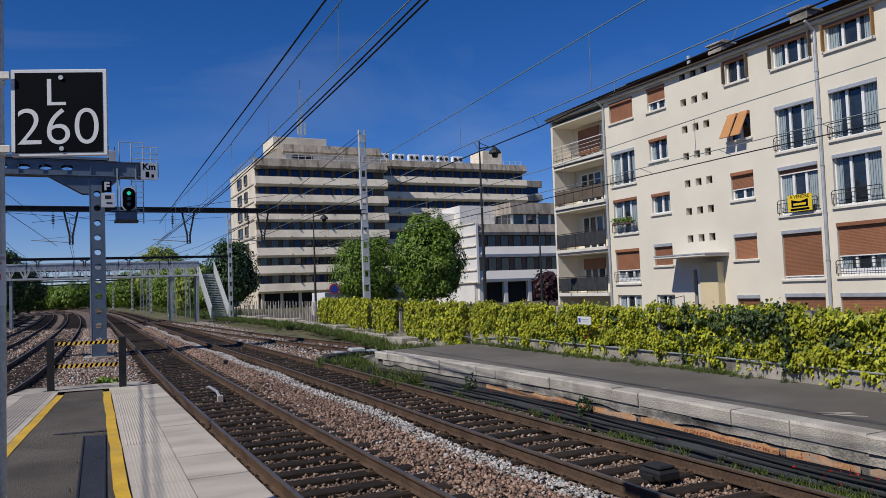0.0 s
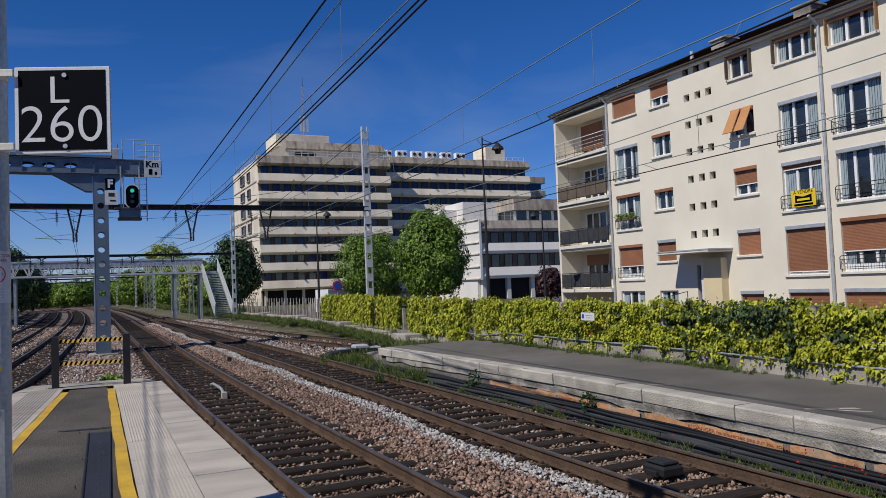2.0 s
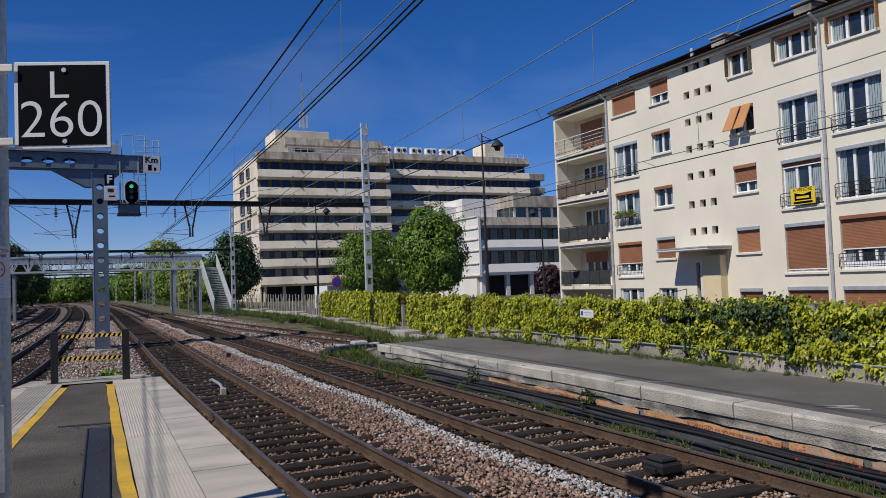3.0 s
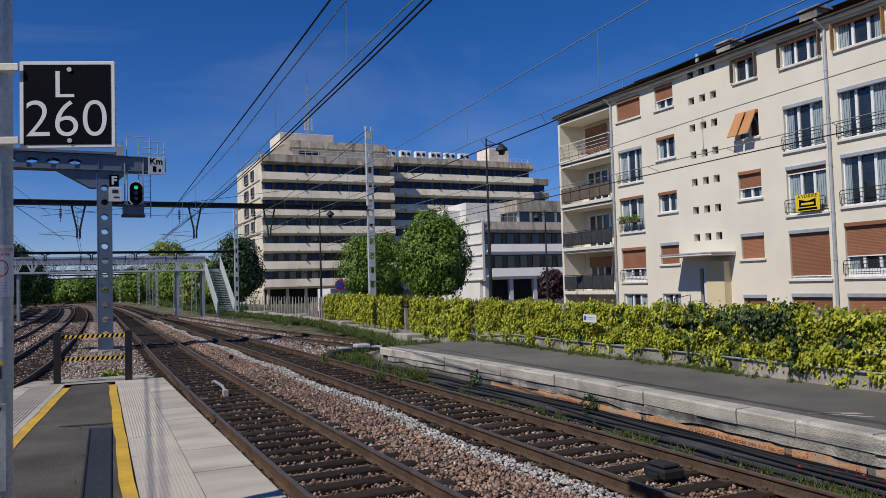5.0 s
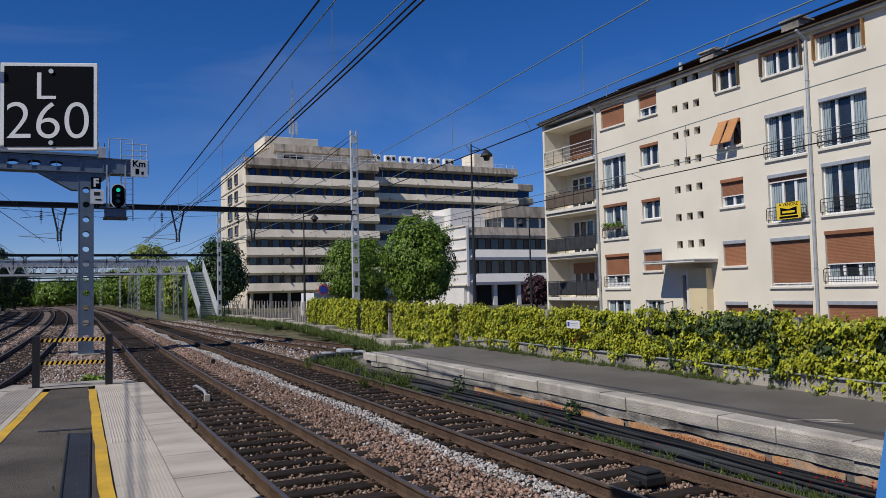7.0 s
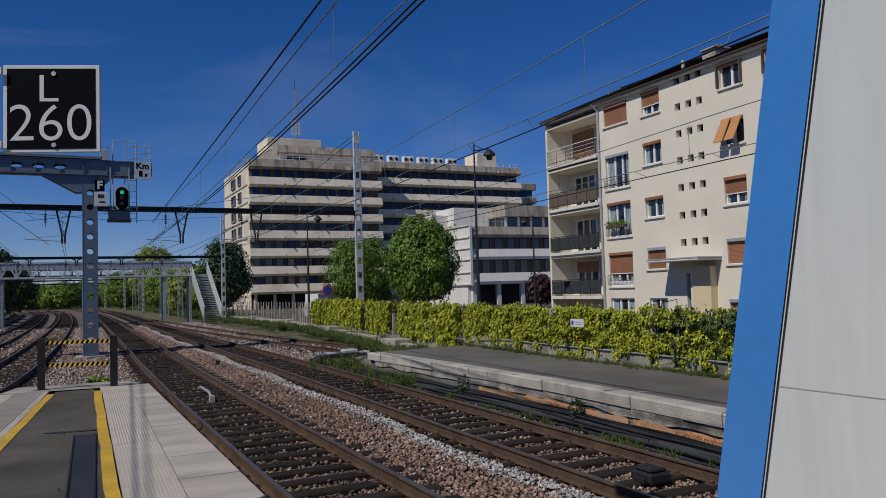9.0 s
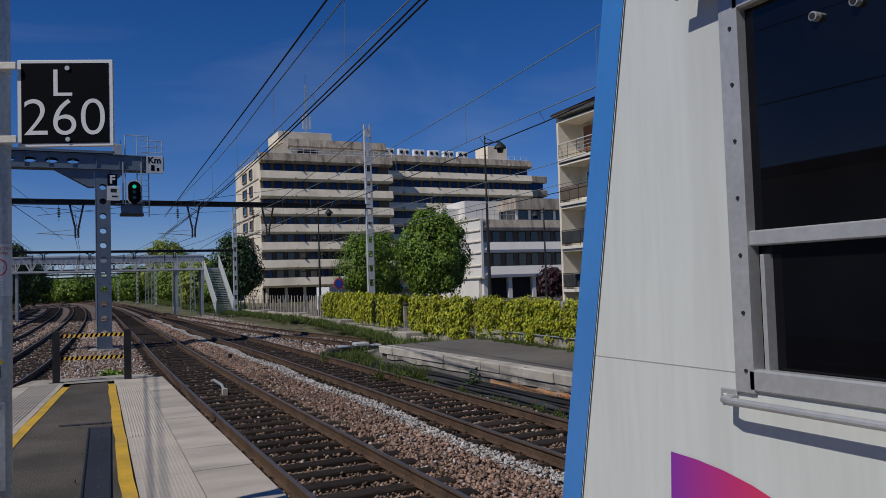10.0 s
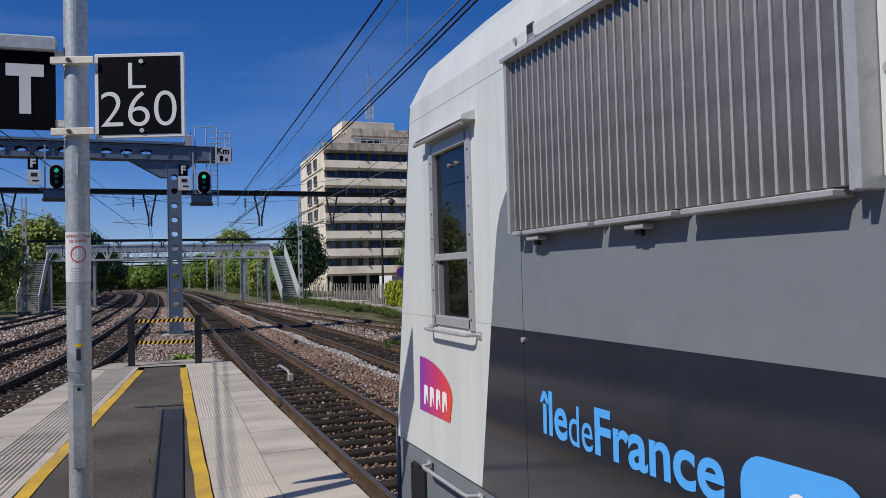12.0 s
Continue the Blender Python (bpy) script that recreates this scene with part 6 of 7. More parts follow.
for k in range(12):
    cg.bar((1.45, -0.3, 6.4 + k * 0.25), (1.95, -0.3, 6.4 + k * 0.25), 0.015, M_GALV, 4)
part("ladder_cage", cg, sg, "galvanised ladder and guard rail")
part("junction_box", Mesh().box(0.45, 0.8, -0.5, -0.2, 9.0, 9.5, M_ZINC, 0.02).bar((0.5, -0.35, 9.5), (0.5, -0.35, 9.7), 0.015, M_IRON).bar((0.75, -0.35, 9.5), (0.75, -0.35, 9.7), 0.015, M_IRON), sg)


def signal_head(x, z, lit_label):
    h = thing("railway_signal", (x, GY - 0.55, z), lit_label, "railway signal", "gantry signals")
    o = [(0.27 * math.cos(a), (0.24 if math.sin(a) > 0 else -0.24) + 0.27 * math.sin(a)) for a in (2 * math.pi * k / 28 for k in range(28))]
    part("white_surround", Mesh().prism([(p * 1.14, q * 1.09) for p, q in o], 0.0, 0.05, "y", M_SIGNWHITE), h, "white rim")
    part("backboard", Mesh().prism(o, -0.03, 0.0, "y", M_SIGNBLACK), h, "black oval backboard")
    for i, zz in enumerate((0.26, 0.02, -0.24)):
        hood = Mesh()
        for k in range(10):
            a0, a1 = math.pi * k / 10, math.pi * (k + 1) / 10
            hood.faces([(0.1 * math.cos(a), yy, zz + 0.1 * math.sin(a)) for a in (a0, a1) for yy in (-0.22, -0.03)], [(0, 1, 3, 2)], M_IRON)
        part("hood", hood, h)
        part("lens", Mesh().bar((0, -0.05, zz), (0, -0.03, zz), 0.085, M_GREEN if i == 0 else M_GLASS, 16), h, "lit green lens" if i == 0 else "dark lens")
    part("equipment_box", Mesh().box(-0.55, 0.35, 0.1, 0.7, -0.95, -0.55, M_STEELBLUE, 0.03).box(-0.75, 0.45, 0.0, 0.8, -0.55, -0.5, M_STEELBLUE).box(-0.6, 0.4, 0.1, 0.7, -1.05, -0.95, M_IRON), h)
    part("hanger", Mesh().box(0.28, 0.34, 0.1, 0.16, -0.5, 1.4, M_GALV).box(-0.5, -0.44, 0.1, 0.16, -0.5, 1.4, M_GALV), h)
    f = part("plate", Mesh().box(-1.12, -0.72, -0.05, 0.0, 0.28, 0.8, M_SIGNBLACK, 0.01), h, "black letter plate")
    lettering("lettering", "F", 0.5, M_SIGNWHITE, h, pose(-0.92, -0.053, 0.54, 90, 0, 0), 0.003, bold=0.02)
    part("number_plate", Mesh().box(-1.15, -0.6, -0.05, 0.0, -0.4, 0.24, M_SIGNWHITE, 0.01), h, "white plate with dark bars")
    part("text_bar", Mesh().box(-1.0, -0.75, -0.056, -0.05, -0.02, 0.14, M_IRON).box(-0.95, -0.7, -0.056, -0.05, -0.24, -0.17, M_IRON), h)


signal_head(2.45, 6.95, "oval railway signal showing green, hung from the gantry")
signal_head(-3.75, 7.1, "oval railway signal showing green, hung from the gantry beam")
km = thing("kilometre_board", (3.33, GY - 0.5, 8.25), "grey kilometre board on the end of the gantry", "sign")
part("board", Mesh().box(-0.35, 0.37, -0.03, 0.03, -0.4, 0.4, M_GALVBRIGHT, 0.01), km)
lettering("lettering", "Km", 0.4, M_SIGNBLACK, km, pose(0, -0.034, 0.2, 90, 0, 0), 0.003, bold=0.01)
part("text_bar", Mesh().box(-0.15, 0.0, -0.036, -0.03, -0.28, -0.02, M_SIGNBLACK).box(0.1, 0.2, -0.036, -0.03, -0.28, -0.14, M_SIGNBLACK), km)

# ---- platform sign post ----
PX, PY = -0.405, 5.17
ps = thing("sign_post", (PX, PY, PZ), "round galvanised steel post on the platform", "post")
part("shaft", Mesh().bar((0, 0, 0), (0, 0, 3.6), 0.071, M_GALV, 28), ps, smooth=False)
part("upper_shaft", Mesh().bar((0, 0, 1.02), (0, 0, 6.4), 0.0755, M_GALV, 28), ps)
part("base_plate", Mesh().box(-0.16, 0.16, -0.16, 0.16, 0.0, 0.02, M_GALV, 0.004), ps)
part("hatch", Mesh().box(-0.035, 0.035, -0.079, -0.07, 0.45, 0.95, M_GALV, 0.004), ps, "flush access hatch")
part("lock", Mesh().box(-0.013, 0.013, -0.081, -0.072, 1.09, 1.16, M_IRON, 0.003).bar((0, -0.07, 0.92), (0, -0.08, 0.92), 0.012, M_IRON, 8), ps)
ps.scale = (0.91, 0.91, 1)
part("lamp_head", Mesh().box(-0.2, 0.28, -0.36, 0.34, 6.3, 6.5, M_ZINC, 0.05), ps, "grey platform lamp head")


def wrap(m, z0, z1, a0, a1, r, material, n=10):
    pts = [(r * math.sin(a0 + (a1 - a0) * k / n), -r * math.cos(a0 + (a1 - a0) * k / n)) for k in range(n + 1)]
    m.faces([(x, y, z) for x, y in pts for z in (z0, z1)], [(2 * k, 2 * k + 2, 2 * k + 3, 2 * k + 1) for k in range(n)], material)
    return m


part("notice", wrap(Mesh(), 1.56, 1.86, -1.35, 1.5, 0.0777, M_SIGNWHITE), ps, "white no-smoking notice wrapped round the post")
rg = Mesh()
for k in range(24):
    a0, a1 = 2 * math.pi * k / 24, 2 * math.pi * (k + 1) / 24
    rg.faces([(0.079 * math.sin(r * math.cos(a) / 0.078 + 0.08), -0.079 * math.cos(r * math.cos(a) / 0.078 + 0.08), 1.725 + r * math.sin(a)) for a in (a0, a1) for r in (0.043, 0.05)], [(0, 1, 3, 2)], M_RED)
part("red_ring", rg, ps)
part("red_bar", Mesh().faces([(0.079 * math.sin(u / 0.078 + 0.08), -0.079 * math.cos(u / 0.078 + 0.08), 1.725 + w) for u, w in ((-0.036, 0.03), (-0.03, 0.036), (0.036, -0.03), (0.03, -0.036))], [(0, 1, 2, 3)], M_RED), ps)
part("cigarette_mark", Mesh().faces([(0.0786 * math.sin(u / 0.078 + 0.08), -0.0786 * math.cos(u / 0.078 + 0.08), 1.725 + w) for u, w in ((-0.03, -0.006), (0.03, -0.006), (0.03, 0.006), (-0.03, 0.006))], [(0, 1, 2, 3)], M_IRON), ps)
for body, z in (("INTERDICTION", 1.833), ("DE FUMER", 1.803)):
    o = lettering("lettering", body, 0.026, M_RED, ps, pose(0, 0, 0), 0.0005)
    me = o.data
    for v in me.vertices:
        a = v.co.x / 0.078 + 0.08
        v.co = Vector((0.0793 * math.sin(a), -0.0793 * math.cos(a), z + v.co.y))
tb = Mesh()
for k in range(5):
    wrap(tb, 1.57 + k * 0.017, 1.575 + k * 0.017, -0.6, 0.55 - 0.25 * (k == 0), 0.0781, M_ZINC, 6)
part("text_bar", tb, ps)
part("sticker", wrap(Mesh(), 1.27, 1.42, -0.15, 0.3, 0.078, M_SIGNWHITE), ps, "torn white sticker")
part("sticker", wrap(Mesh(), 1.17, 1.19, -0.25, 0.35, 0.078, M_ADYELLOW), ps, "small yellow label")
part("sticker", wrap(Mesh(), 2.2, 2.33, -0.05, 0.12, 0.078, M_SIGNWHITE), ps, "thin white label")
for z in (2.46, 2.89):
    cl = Mesh().bar((0, 0, z - 0.022), (0, 0, z + 0.022), 0.082, M_SILL, 24)
    cl.box(-0.12, 0.16, -0.112, -0.092, z - 0.022, z + 0.022, M_SILL, 0.004)
    cl.bar((0, -0.112, z), (0, -0.125, z), 0.014, M_RAIL, 6)
    part("clamp", cl, ps, "pale clamp with a rusty bolt", at=pose(0, 0, 0, 0, 0, -20))
lb = thing("length_sign", pose(-0.04, 4.977, 3.525, 0, 0, -20.5), "black train-length sign with white figures and white border", "sign")
part("border", Mesh().box(-0.268, 0.268, -0.012, 0.012, -0.257, 0.257, M_SIGNWHITE, 0.004), lb, "white border")
part("panel", Mesh().box(-0.246, 0.246, -0.0155, 0.0, -0.236, 0.236, M_SIGNBLACK), lb)
lettering("lettering", "L", 0.215, M_SIGNWHITE, lb, pose(-0.012, -0.0165, 0.12, 90, 0, 0), 0.001, bold=-0.001, fit=(0.105, 0.155))
lettering("lettering", "260", 0.265, M_SIGNWHITE, lb, pose(-0.004, -0.0165, -0.082, 90, 0, 0), 0.001, bold=-0.0025, fit=(0.455, 0.212))
for z in (0.205, -0.215):
    part("bolt", Mesh().bar((0.015, -0.0155, z), (0.015, -0.024, z), 0.014, M_GALV, 10), lb)
ts = thing("stopping_sign", pose(-0.77, 5.18, 3.60, 0, 0, -3), "black sign with white letters hung beside the post", "sign")
part("panel", Mesh().box(-0.46, 0.25, -0.02, 0.02, -0.27, 0.2, M_SIGNBLACK, 0.004), ts)
part("cap", Mesh().box(-0.47, 0.26, -0.05, 0.05, 0.2, 0.29, M_ZINC, 0.01), ts, "grey cover strip")
part("bracket", Mesh().box(0.24, 0.3, -0.015, 0.015, 0.17, 0.21, M_SILL).box(0.24, 0.3, -0.015, 0.015, -0.25, -0.21, M_SILL), ts)
lettering("lettering", "T", 0.33, M_SIGNWHITE, ts, pose(0.09, -0.022, -0.03, 90, 0, 0), 0.001, bold=0.018, fit=(0.205, 0.30))
lettering("lettering", "T", 0.33, M_SIGNWHITE, ts, pose(-0.30, -0.022, -0.03, 90, 0, 0), 0.001, bold=0.018, fit=(0.205, 0.30))

# ---- barrier at the platform's end ----
br = thing("end_barrier", (0.25, 15.2, PZ - 0.03), "low barrier of two black posts with yellow and black striped rails", "barrier")
for x, y in ((-0.58, 0.2), (0.58, -0.15)):
    part("post", Mesh().box(x - 0.06, x + 0.06, y - 0.06, y + 0.06, 0, 0.93, M_IRON, 0.01).box(x - 0.12, x + 0.12, y - 0.12, y + 0.12, 0, 0.02, M_IRON), br)
for z in (0.84, 0.44):
    rl_ = Mesh()
    n = 26
    for k in range(n):
        f0, f1 = k / n, (k + 1) / n
        xa, xb = -0.52 + 1.04 * f0, -0.52 + 1.04 * f1
        ya, yb_ = 0.2 - 0.35 * f0, 0.2 - 0.35 * f1
        s = 0.03
        rl_.faces([(xa, ya - 0.02, z - 0.03), (xb, yb_ - 0.02, z - 0.03), (xb + s, yb_ - 0.02, z + 0.03), (xa + s, ya - 0.02, z + 0.03),
                   (xa, ya + 0.02, z - 0.03), (xb, yb_ + 0.02, z - 0.03), (xb + s, yb_ + 0.02, z + 0.03), (xa + s, ya + 0.02, z + 0.03)],
                  [(0, 1, 2, 3), (7, 6, 5, 4), (3, 2, 6, 7), (0, 4, 5, 1)], M_YELLOW if k % 2 else M_SIGNBLACK)
    part("striped_rail", rl_, br, "yellow and black striped rail")

# ---- the train ----
TX = 1.79
train = thing("commuter_train", (0, 0.5, 0), "white, grey and navy double-deck commuter train with a blue nose edge", "train")
LEN = 22.0


def nose(z):
    """Where the flat side ends at the front, by height."""
    return -0.205 * (z - 2.5)


# body shell: side wall, sloping shoulder and roof, in strips of height
HOLE = (-1.29, -0.69, 2.09, 3.24)
prof = [(1.79, 1.15), (1.79, 2.09), (1.79, 3.24), (1.79, 3.62), (1.88, 3.85), (2.12, 4.08), (2.6, 4.25), (3.19, 4.32), (3.78, 4.25), (4.26, 4.08), (4.5, 3.85), (4.59, 3.62), (4.59, 1.15)]


def front_y(x, z):
    back = 0.0
    if z > 3.62:
        back = 0.55 * (z - 3.62) + 1.4 * max(0, z - 3.85)
    return nose(z) - back


sd = Mesh()
for (xa, za), (xb, zb) in zip(prof, prof[1:]):
    if (za, zb) == (2.09, 3.24) and xa < 2:
        h = HOLE
        sd.faces([(xa, nose(za), za), (xa, h[1], za), (xa, h[1], zb), (xa, nose(zb), zb)], [(0, 1, 2, 3)], M_TRAINWHITE)
        sd.faces([(xa, h[0], za), (xa, -LEN, za), (xa, -LEN, zb), (xa, h[0], zb)], [(0, 1, 2, 3)], M_TRAINWHITE)
    else:
        sd.faces([(xa, front_y(xa, za), za), (xa, -LEN, za), (xb, -LEN, zb), (xb, front_y(xb, zb), zb)], [(0, 1, 2, 3)], M_TRAINWHITE)
sd.faces([(TX, HOLE[0], 2.09), (TX, HOLE[1], 2.09), (TX + 0.1, HOLE[1], 2.09), (TX + 0.1, HOLE[0], 2.09)], [(0, 1, 2, 3)], M_ALU)
sd.faces([(p[0], -LEN, p[1]) for p in prof], [tuple(range(len(prof)))], M_TRAINGREY)
part("body_shell", sd, train, "white painted body side")
# nose: blue chamfered edge, then the front
NB, NA = 0.25, 0.08
zs = [1.15, 1.7, 2.3, 2.9, 3.62]
bls, gr2, fr_ = (Mesh(), Mesh()), Mesh(), Mesh()
for za, zb in zip(zs, zs[1:]):
    for side in (0, 1):
        bl = bls[side]
        X = (lambda d: TX + d) if side == 0 else (lambda d: 4.59 - d)
        q = lambda f, z: (X(NA * f), nose(z) + NB * f, z)
        bl.faces([q(0.03, za), q(0.93, za), q(0.93, zb), q(0.03, zb)], [(0, 1, 2, 3)], M_TRAINBLUE)
        gr2.faces([(X(NA * 0.93), nose(za) + NB * 0.93, za), (X(NA * 0.97 + 0.03), nose(za) + NB * 0.95, za), (X(NA * 0.97 + 0.03), nose(zb) + NB * 0.95, zb), (X(NA * 0.93), nose(zb) + NB * 0.93, zb)], [(0, 1, 2, 3)], M_ALU)
        bl.faces([(X(NA * 0.97 + 0.03), nose(za) + NB * 0.95, za), (X(NA + 0.03), nose(za) + NB, za), (X(NA + 0.03), nose(zb) + NB, zb), (X(NA * 0.97 + 0.03), nose(zb) + NB * 0.95, zb)], [(0, 1, 2, 3)], M_TRAINBLUE)
    fr_.faces([(TX + NA + 0.03, nose(za) + NB, za), (4.59 - NA - 0.03, nose(za) + NB, za), (4.59 - NA - 0.03, nose(zb) + NB, zb), (TX + NA + 0.03, nose(zb) + NB, zb)], [(0, 1, 2, 3)], M_CABGLASS if za > 2.2 else M_TRAINNAVY)
for bl in bls:
    part("nose_edge", bl, train, "bright blue nose edge")
part("edge_strip", gr2, train)
part("front_panel", fr_, train, "dark windscreen and front panel")
top = Mesh()
tz, ty = 3.62, nose(3.62)
crest = [(p[0], front_y(p[0], p[1]), p[1]) for p in prof[3:12]]
brow = [(TX + 0.02, ty + 0.03 * NB, tz), (TX + NA * 0.93, ty + NB * 0.93, tz), (4.59 - NA * 0.93, ty + NB * 0.93, tz), (4.57, ty + 0.03 * NB, tz)]
mid = (3.19, ty + 0.3, 3.95)
ring_ = crest + brow[::-1]
top.faces([mid] + ring_, [(0, i + 1, (i + 1) % len(ring_) + 1) for i in range(len(ring_))], M_TRAINWHITE)
part("nose_brow", top, train)
# black joint between side and nose, body seams
jn = Mesh()
for za, zb in zip(zs, zs[1:]):
    jn.faces([(TX - 0.004, nose(za) - 0.012, za), (TX + 0.012, nose(za) + 0.022, za), (TX + 0.012, nose(zb) + 0.022, zb), (TX - 0.004, nose(zb) - 0.012, zb)], [(0, 1, 2, 3)], M_RUBBER)
part("joint", jn, train, "black rubber joint")
for y0, y1, z in ((HOLE[1] + 0.06, 0.07, 2.11), (-1.57, HOLE[0] - 0.06, 2.11), (-1.9, -0.22, 3.5)):
    part("seam", Mesh().box(TX - 0.0012, TX, y0, y1, z - 0.0015, z + 0.0015, M_SEAM), train)
part("seam", Mesh().box(TX - 0.0045, TX - 0.003, -1.971, -1.969, 1.2, 2.6, M_TRAINNAVY), train)
# livery
gp = Mesh()
zc = [(-1.57, 2.10), (-1.61, 2.3), (-1.65, 2.5), (-1.68, 2.63), (-1.73, 2.74), (-1.81, 2.83), (-1.95, 2.88)]
gp.faces([(TX - 0.003, y, z) for y, z in zc] + [(TX - 0.003, -4.12, 2.88), (TX - 0.003, -4.12, 2.10)], [tuple(range(9))], M_TRAINGREY)
gp.faces([(TX - 0.003, -4.2, 2.10), (TX - 0.003, -4.2, 2.88), (TX - 0.003, -LEN, 2.88), (TX - 0.003, -LEN, 2.10)], [(0, 1, 2, 3)], M_TRAINGREY)
part("grey_livery", gp, train, "mid-grey painted panel")
nv = Mesh().faces([(TX - 0.003, -1.57, 2.10), (TX - 0.003, -1.38, 1.15), (TX - 0.003, -LEN, 1.15), (TX - 0.003, -LEN, 2.10)], [(0, 1, 2, 3)], M_TRAINNAVY)
part("navy_livery", nv, train, "glossy navy painted band")
sk = Mesh()
sk.box(TX + 0.02, 4.57, -LEN, nose(1.15) - 0.02, 0.35, 1.15, M_TRAINGREY)
sk.prism([(TX + 0.02, nose(1.0) - 0.02), (4.57, nose(1.0) - 0.02), (4.57 - NA, nose(1) + NB), (TX + NA, nose(1) + NB)], 0.35, 1.15, "z", M_TRAINGREY)
sk.box(TX + 0.35, 4.2, -LEN, -0.5, 0.12, 0.36, M_IRON)
part("skirt", sk, train, "dark grey lower skirt")
for y in (-2.2, -4.4, -15, -17.5):
    for s in (3.19 - 0.7525, 3.19 + 0.7525):
        w = Mesh().bar((s - 0.06, y, 0.42), (s + 0.06, y, 0.42), 0.42, M_RAIL, 24)
        w.bar((s - 0.08, y, 0.42), (s + 0.08, y, 0.42), 0.14, M_IRON, 12)
        part("wheel", w, train)
part("skirt_grille", Mesh().box(TX, TX + 0.03, -0.35, -0.05, 0.7, 1.0, M_IRON), train)
# cab window
cw = new("cab_window")
cw.parent = train
h = HOLE
# Black sheet stands for the unlit cab behind the panes.
part("recess", Mesh().box(TX + 0.30, TX + 0.32, h[0] - 0.3, h[1] + 0.3, 1.9, 3.4, M_RUBBER), cw)
part("upper_pane", Mesh().box(TX + 0.02, TX + 0.026, h[0], h[1], 2.51, 3.23, M_CABGLASS), cw, "dark glass pane")
part("lower_pane", Mesh().box(TX + 0.035, TX + 0.041, h[0], h[1], 2.1, 2.5, M_CABGLASS), cw, "dark glass pane")
wf = Mesh()
wf.box(TX - 0.014, TX + 0.03, h[0] - 0.055, h[0] + 0.015, 2.05, 3.27, M_ALU, 0.006)
wf.box(TX - 0.014, TX + 0.03, h[1] - 0.015, h[1] + 0.055, 2.05, 3.27, M_ALU, 0.006)
wf.box(TX - 0.014, TX + 0.03, h[0], h[1], 2.06, 2.125, M_ALU, 0.006)
wf.box(TX - 0.014, TX + 0.03, h[0], h[1], 3.19, 3.27, M_ALU, 0.006)
wf.box(TX - 0.004, TX + 0.04, h[0] + 0.01, h[1] - 0.01, 2.485, 2.53, M_ALU, 0.004)
wf.box(TX + 0.0, TX + 0.035, h[1] - 0.06, h[1] - 0.045, 2.12, 2.46, M_ALU)
part("window_frame", wf, cw, "brushed aluminium frame")
sc_ = Mesh()
for z in np.arange(2.12, 3.2, 0.17):
    for y in (h[0] - 0.03, h[1] + 0.012):
        sc_.bar((TX - 0.014, y, z), (TX - 0.018, y, z), 0.006, M_IRON, 6)
part("screws", sc_, cw)
for y in (-0.95, -1.07):
    part("knob", Mesh().bar((TX + 0.02, y, 3.09), (TX + 0.0, y, 3.09), 0.013, M_ALU, 12).bar((TX + 0.0, y, 3.09), (TX - 0.003, y, 3.09), 0.009, M_IRON, 8), cw, "round metal knob")
rg_ = Mesh().prism([(TX - 0.09, 3.30), (TX - 0.085, 3.325), (TX, 3.36), (TX, 3.3)], -1.42, -0.56, "y", M_TRAINWHITE)
rg_.bar((TX - 0.07, -1.38, 3.285), (TX - 0.07, -0.52, 3.285), 0.014, M_ALU, 8)
part("rain_strip", rg_, cw, "white rain strip over the window")


def grab_rail(z, y0, y1, label):
    g = Mesh()
    pts = [(TX, y0, z), (TX - 0.065, y0 - 0.015, z), (TX - 0.075, y0 - 0.05, z), (TX - 0.075, y1 + 0.05, z), (TX - 0.065, y1 + 0.015, z), (TX, y1, z)]
    g.chain(pts, 0.0115, M_ALU, 10)
    for y in (y0 + 0.02, y1 - 0.03):
        g.box(TX - 0.008, TX, y - 0.032, y + 0.032, z - 0.024, z + 0.024, M_ALU, 0.003)
        for d in (-0.018, 0.018):
            g.bar((TX - 0.008, y + d, z), (TX - 0.015, y + d, z), 0.009, M_ALU, 6)
    part("grab_rail", g, train, label, smooth=False)


grab_rail(2.035, -0.62, -1.37, "bent steel grab rail under the window")
grab_rail(1.09, -0.5, -1.33, "bent steel grab rail near the skirt")
# ventilation grille of slanting blades
vg = new("ventilation_grille")
vg.parent = train
g0, g1, ga, gb = -4.05, -2.02, 2.61, 3.47
part("backing", Mesh().box(TX - 0.004, TX + 0.0, g0, g1, ga, gb, M_MULLION), vg, "dark brown backing")
nb = 35
blade = Mesh()
blade.prism([(-0.052, 0.020), (-0.048, 0.024), (-0.005, -0.026), (-0.009, -0.030)], 0, gb - ga, "z", M_GRILLE)
blade.box(-0.057, -0.05, 0.016, 0.027, 0, gb - ga, M_ALU)
blade = blade.data("blade")
for k in range(nb):
    part("blade", blade, vg, at=Matrix.Translation((TX, g1 - 0.02 - (g1 - g0 - 0.06) * k / (nb - 1), ga)))
fr2 = Mesh()
fr2.box(TX - 0.085, TX, g0 - 0.022, g0, ga - 0.02, gb, M_ALU, 0.004)
fr2.box(TX - 0.07, TX - 0.03, g0 + 0.012, g0 + 0.03, ga - 0.02, gb, M_ALU, 0.004)
fr2.box(TX - 0.085, TX, g1, g1 + 0.03, ga - 0.02, gb, M_ALU, 0.004)
fr2.box(TX - 0.10, TX, g0, g1 + 0.04, gb, gb + 0.02, M_ALU)
for a, b in ((-2.12, -2.03), (-2.75, -2.15), (-3.3, -2.8), (-3.98, -3.35)):
    fr2.box(TX - 0.085, TX - 0.005, a, b, ga - 0.03, ga - 0.008, M_ALU, 0.004)
part("grille_frame", fr2, vg, "aluminium edging")
